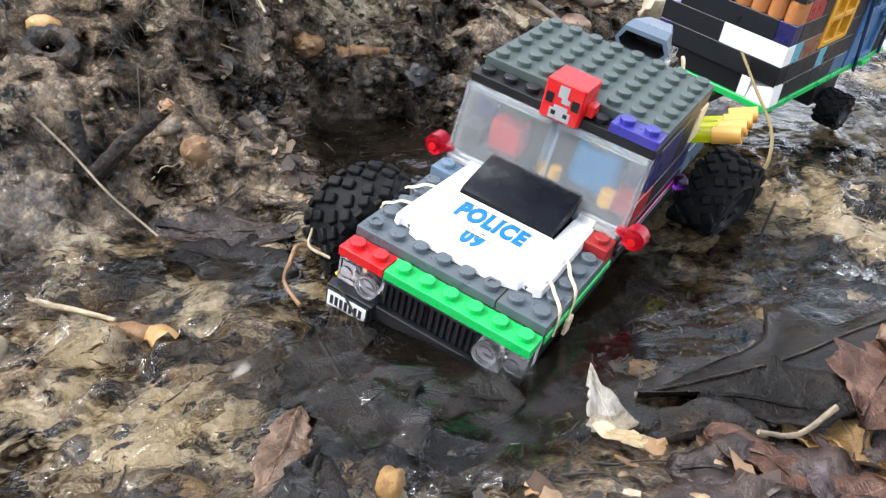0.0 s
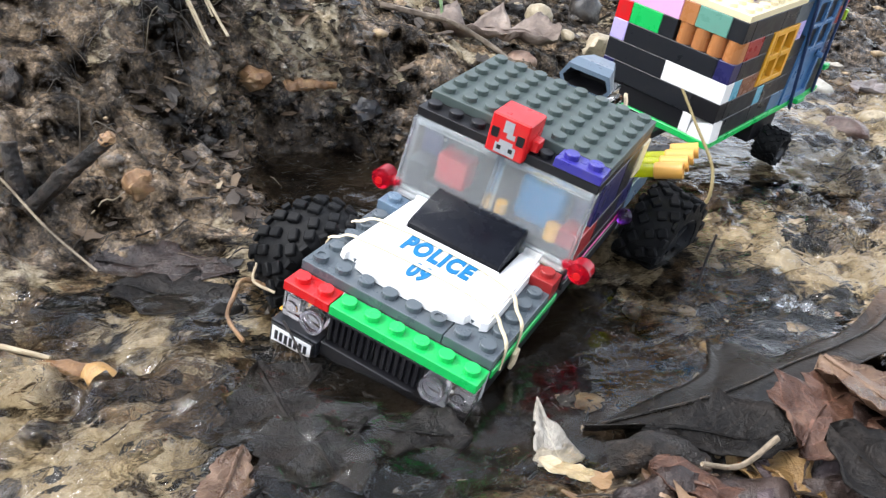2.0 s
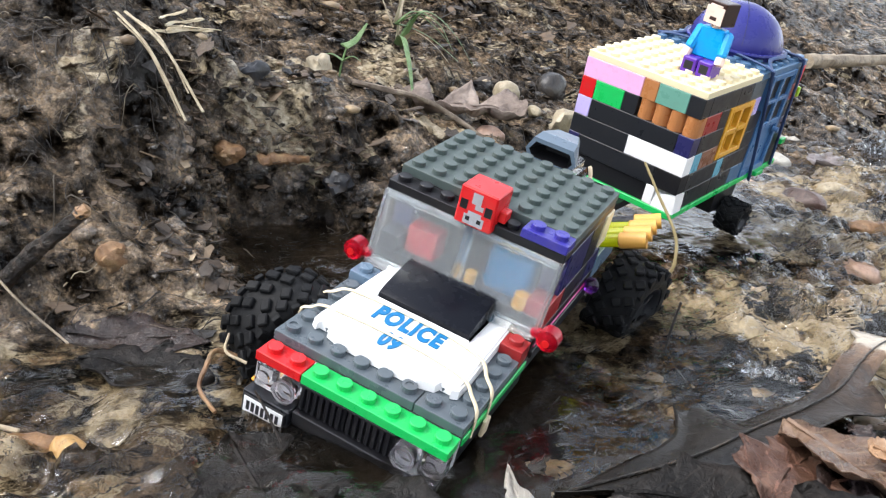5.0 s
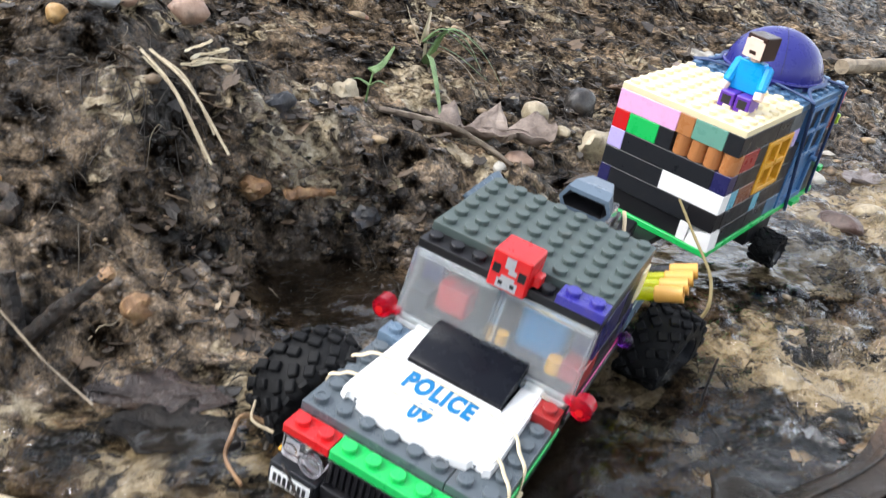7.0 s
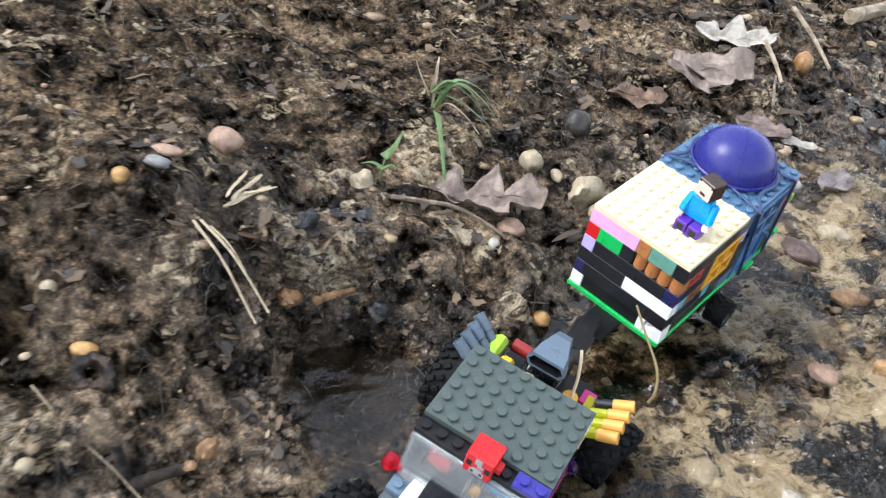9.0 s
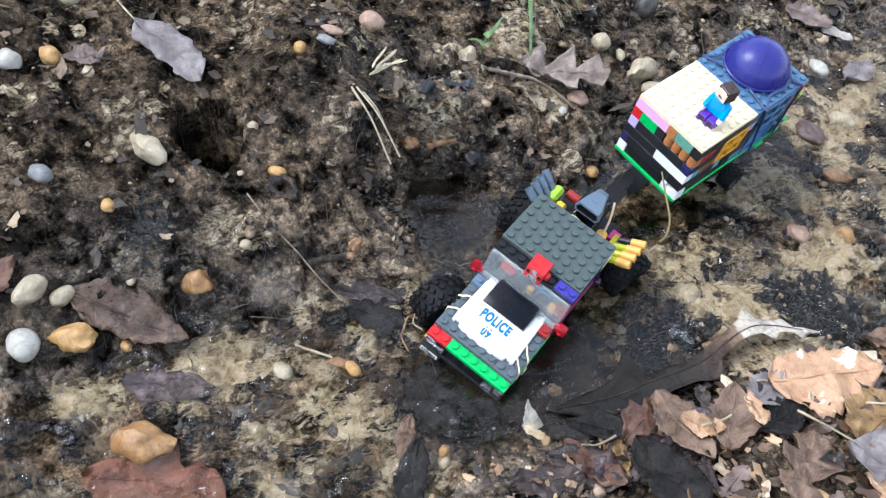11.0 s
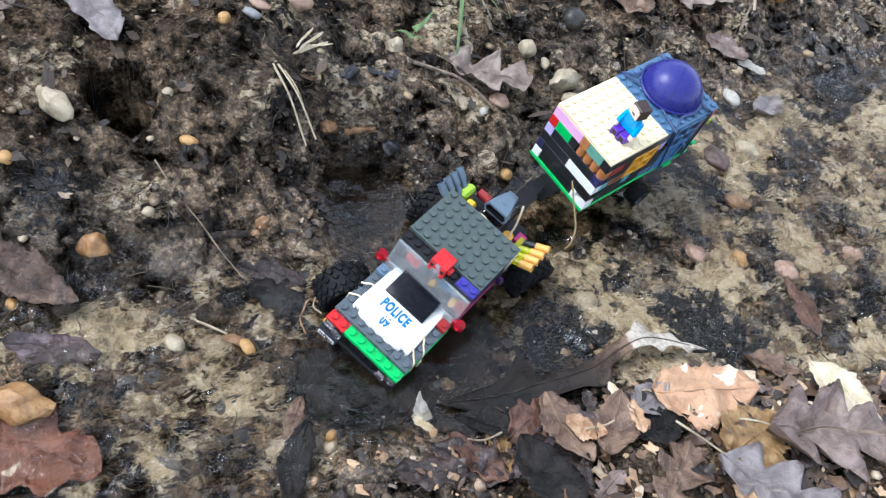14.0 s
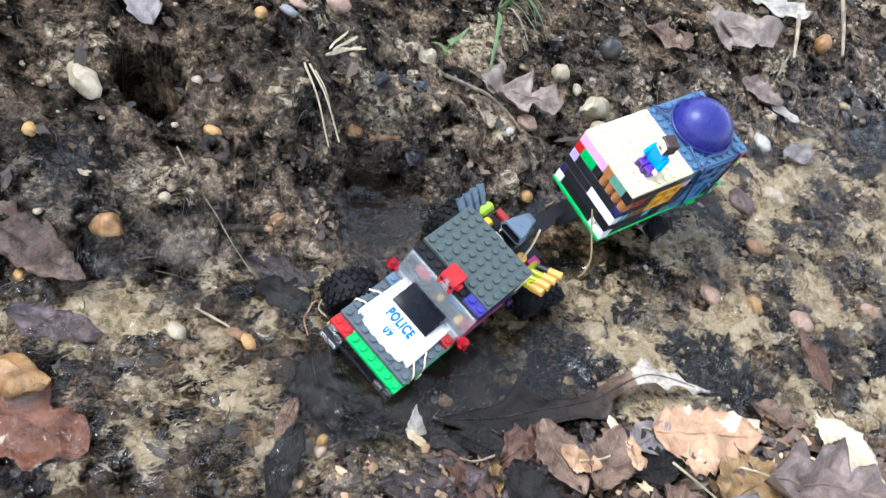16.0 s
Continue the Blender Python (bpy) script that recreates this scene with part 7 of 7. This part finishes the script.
stick([(0.098, -0.006, 0.006), (0.106, 0.002, 0.007), (0.112, 0.012, 0.010)], 0.0006, 0.0008, DRYTWIG, "curved pale stalk on leaves", rough=0.08)
stick([(0.152, 0.050, 0.010), (0.160, 0.062, 0.011), (0.164, 0.072, 0.010)], 0.0010, 0.0007, STALK, "grey stalk on the leaf bank", rough=0.08)
stick([(-0.036, 0.012, 0.004), (-0.044, 0.004, 0.010), (-0.042, -0.004, 0.008), (-0.040, -0.009, 0.004), (-0.030, -0.014, 0.002)], 0.0009, 0.0006, PINE, "curled yellow root beside the front tyre", "root", "root", 0.15)
stick([(-0.030, 0.000, 0.012), (-0.037, -0.001, 0.014), (-0.040, 0.004, 0.017)], 0.0005, 0.0004, STALK, "thin pale root by the bumper", "root", "root", 0.1)
stick([(-0.022, -0.006, 0.008), (-0.014, -0.012, 0.008), (-0.004, -0.018, 0.004)], 0.0004, 0.0003, BARK, "thin wet twig under the bumper", rough=0.1)
stick([(0.073, 0.118, 0.000), (0.0735, 0.119, 0.010), (0.0745, 0.121, 0.020)], 0.0005, 0.0005, BARK, "thin dark stalk standing beside the rear wheel", rough=0.1)
# straws hanging from the root tuft
for x1, y1, h1, x2, y2, z2, r in ((-0.166, 0.085, 0.008, -0.117, 0.0715, 0.058, 0.0009), (-0.163, 0.087, 0.008, -0.115, 0.079, 0.061, 0.0010), (-0.165, 0.085, 0.006, -0.121, 0.073, 0.059, 0.0005), (-0.158, 0.0885, 0.008, -0.126, 0.083, 0.066, 0.0006)):
    z1 = gz(x1, y1) + h1
    mid = Vector(((x1 + x2) / 2, (y1 + y2) / 2, (z1 + z2) / 2 + 0.006))
    o = Vector((x1, y1, z1))
    ob = part("straw", tube([Vector((0, 0, 0)), mid - o, Vector((x2, y2, z2)) - o], r, r * 0.8, 6, 6, 0.08, 0.6), STALK, None, "", True)
    ob.location = o
    tagged(ob, "pale dry straw hanging from the root tuft", "straw", "straws on the tuft")
for k, (sx, sy, sa, sl, sw) in enumerate(((-0.170, 0.131, 84, 0.034, 0.0026), (-0.173, 0.134, 96, 0.030, 0.0020), (-0.168, 0.136, 70, 0.026, 0.0018), (-0.176, 0.129, 104, 0.028, 0.0016))):
    leaf("strip", sl, sw, sx, sy, sa, LEAF_PALE, "dry straw blade lying on the tuft", 0.002 + 0.001 * k, 0.0, 0.1, 0, 0.15, 0, 0, 80 + k, 0, "straws on the tuft", "straw", "straw")
# rotten wood at the pool edge
rod([(-0.1275, 0.1315, 0.0280), (-0.124, 0.1365, 0.0290), (-0.119, 0.145, 0.0286), (-0.1135, 0.1530, 0.0284)], 0.0040, 0.0017, PINE, "orange rotten wood splinter over the pool", "wood_splinter", "wood", 0.22, 9)
stone(-0.137, 0.121, 0.0070, 0.0055, 0.005, PINE, "crumbling lump of rotten wood", 0, 0.2, 61, 0.35, "wood_lump", "wood")
# green plants
x0, y0 = -0.160, 0.318
z0 = gz(x0, y0)
for k, (x1, y1, up, rise, r, mt) in enumerate(((-0.114, 0.258, 0.004, 0.014, 0.0032, GRASS), (-0.112, 0.338, 0.016, 0.026, 0.0026, GRASS), (-0.128, 0.352, 0.020, 0.022, 0.0024, GRASS), (-0.120, 0.316, 0.004, 0.012, 0.0022, STALK), (-0.172, 0.345, 0.030, 0.010, 0.0018, STALK))):
    end = Vector((x1 - x0, y1 - y0, gz(x1, y1) + up - z0))
    bm = tube([Vector((0, 0, -0.002)), end * 0.3 + Vector((0, 0, rise)), end * 0.7 + Vector((0, 0, rise * 0.7)), end], r, r * 0.3, 6, 7, 0, 0.16)
    ob = part("grass_blade", bm, mt, None, "", True)
    ob.location = (x0, y0, z0)
    tagged(ob, "green grass blade drooping on the bank" if mt is GRASS else "dry yellow grass blade on the bank", "grass", "grass blades")
for pts in (((-0.1634, 0.3199, 0.0783), (-0.1530, 0.3265, 0.0871), (-0.1374, 0.3326, 0.0807), (-0.1262, 0.3341, 0.0649)),
            ((-0.1634, 0.3199, 0.0783), (-0.1512, 0.3272, 0.0852), (-0.1375, 0.3320, 0.0772), (-0.1295, 0.3338, 0.0696)),
            ((-0.1634, 0.3199, 0.0783), (-0.1546, 0.3242, 0.0769), (-0.1408, 0.3297, 0.0716), (-0.1216, 0.3344, 0.0592)),
            ((-0.1639, 0.3192, 0.0758), (-0.1682, 0.3181, 0.0840), (-0.1721, 0.3170, 0.0921), (-0.1748, 0.3161, 0.0997)),
            ((-0.1634, 0.3199, 0.0783), (-0.1623, 0.3219, 0.0881), (-0.1614, 0.3232, 0.0950), (-0.1607, 0.3240, 0.1002))):
    o = Vector(pts[0])
    ob = part("grass_blade", tube([Vector(p) - o for p in pts], 0.0028, 0.0006, 6, 7, 0, 0.22), GRASS if pts[-1][2] < pts[0][2] else STALK, None, "", True)
    ob.location = o
    tagged(ob, "thin grass blade of a tuft on the bank", "grass", "grass blades")
sprout = thing("sprout", Matrix.Translation((-0.146, 0.228, gz(-0.146, 0.228))), "small green sprout on the mud bank", "sprout")
part("stem", tube([(0, 0, -0.002), (0.001, 0, 0.008), (0.003, 0.001, 0.018)], 0.0007, 0.0005, 6), GRASS, sprout)
for k, (a, L) in enumerate(((200, 0.014), (20, 0.010), (80, 0.018))):
    d = Vector((math.cos(radians(a)), math.sin(radians(a)), 0))
    zb = 0.010 if k < 2 else 0.018
    part("sprout_leaf", tube([Vector((0.002, 0, zb)), Vector((0.002, 0, zb + 0.003)) + d * L * 0.5, Vector((0.002, 0, zb + (0.012 if k == 2 else 0.001))) + d * L], 0.0030, 0.0006, 6, 5, 0, 0.2), GRASS, sprout)
# plant stem caught on the trailer front
stem = part("stem", tube([Vector((0, 0, 0)), Vector((0.0105, -0.006, -0.0125)), Vector((0.0225, -0.013, -0.027)), Vector((0.0258, -0.019, -0.038)), Vector((0.0240, -0.020, -0.0455))], 0.0006, 0.0009, 6, 8, 0.1), CORD, None, "", True)
stem.location = (0.0338, 0.2130, 0.0475)
tagged(stem, "dry plant stem hanging from the trailer front to water", "plant stem")
# foam bubbles on the water
bm = bmesh.new()
rnd = random.Random(4)
for k in range(26):
    x, y = rnd.gauss(0, 0.006), rnd.gauss(0, 0.003)
    bmesh.ops.create_icosphere(bm, subdivisions=2, radius=rnd.uniform(0.0009, 0.0017), matrix=Matrix.Translation((x, y, 0.0003)))
foam = part("foam", bm, FOAM, None, "", True)
foam.location = (0.109, 0.124, 0.0008)
tagged(foam, "patch of clear foam bubbles on the water", "foam", kind="stuff")
# things on the far bank
rod([(0.066, 0.835, 0.050), (0.10, 0.91, 0.050), (0.165, 1.04, 0.052)], 0.008, 0.0065, DRYTWIG, "pale broken branch lying on the far bank", "branch", "branch", 0.14, 10)
rod([(-0.0045, 0.713, 0.050), (0.014, 0.668, 0.050), (0.030, 0.632, 0.046), (0.0376, 0.62, 0.040)], 0.0026, 0.0016, DRYTWIG, "pale bent twig on the far bank", "twig", "twig", 0.15, 8)
rod([(0.010, 0.812, 0.052), (0.042, 0.752, 0.046), (0.070, 0.699, 0.036)], 0.0026, 0.0018, DRYTWIG, "long straight pale twig on the far bank", "twig", "twig", 0.12, 8)
rod([(0.040, 0.585, 0.030), (0.034, 0.610, 0.036), (0.030, 0.634, 0.040)], 0.0016, 0.0010, TWIG, "thin dark twig on the far bank", "twig", "twig", 0.12, 8)
stone(0.045, 0.693, 0.0090, 0.0120, 0.011, ORANGEST, "round orange stone on the far bank", 20, 0.2, 71, 0.1)
leaf("oak", 0.085, 0.045, -0.022, 0.677, 30, LEAF_WHITE, "bleached lobed leaf on the far bank", 0.010, 0.2, 0.3, 0, 0.4, 0, 10, 72)
leaf("torn", 0.105, 0.070, -0.020, 0.597, 60, LEAF_DRY, "dry pinkish-grey leaf on the far bank", 0.006, 0.1, 0.15, 0.0006, 0.6, 0, 6, 73)
leaf("strip", 0.034, 0.014, 0.072, 0.569, 20, LEAF_WHITE, "bleached leaf scrap behind the trailer", 0.006, 0.1, 0.2, 0, 0.5, 0, 0, 74)
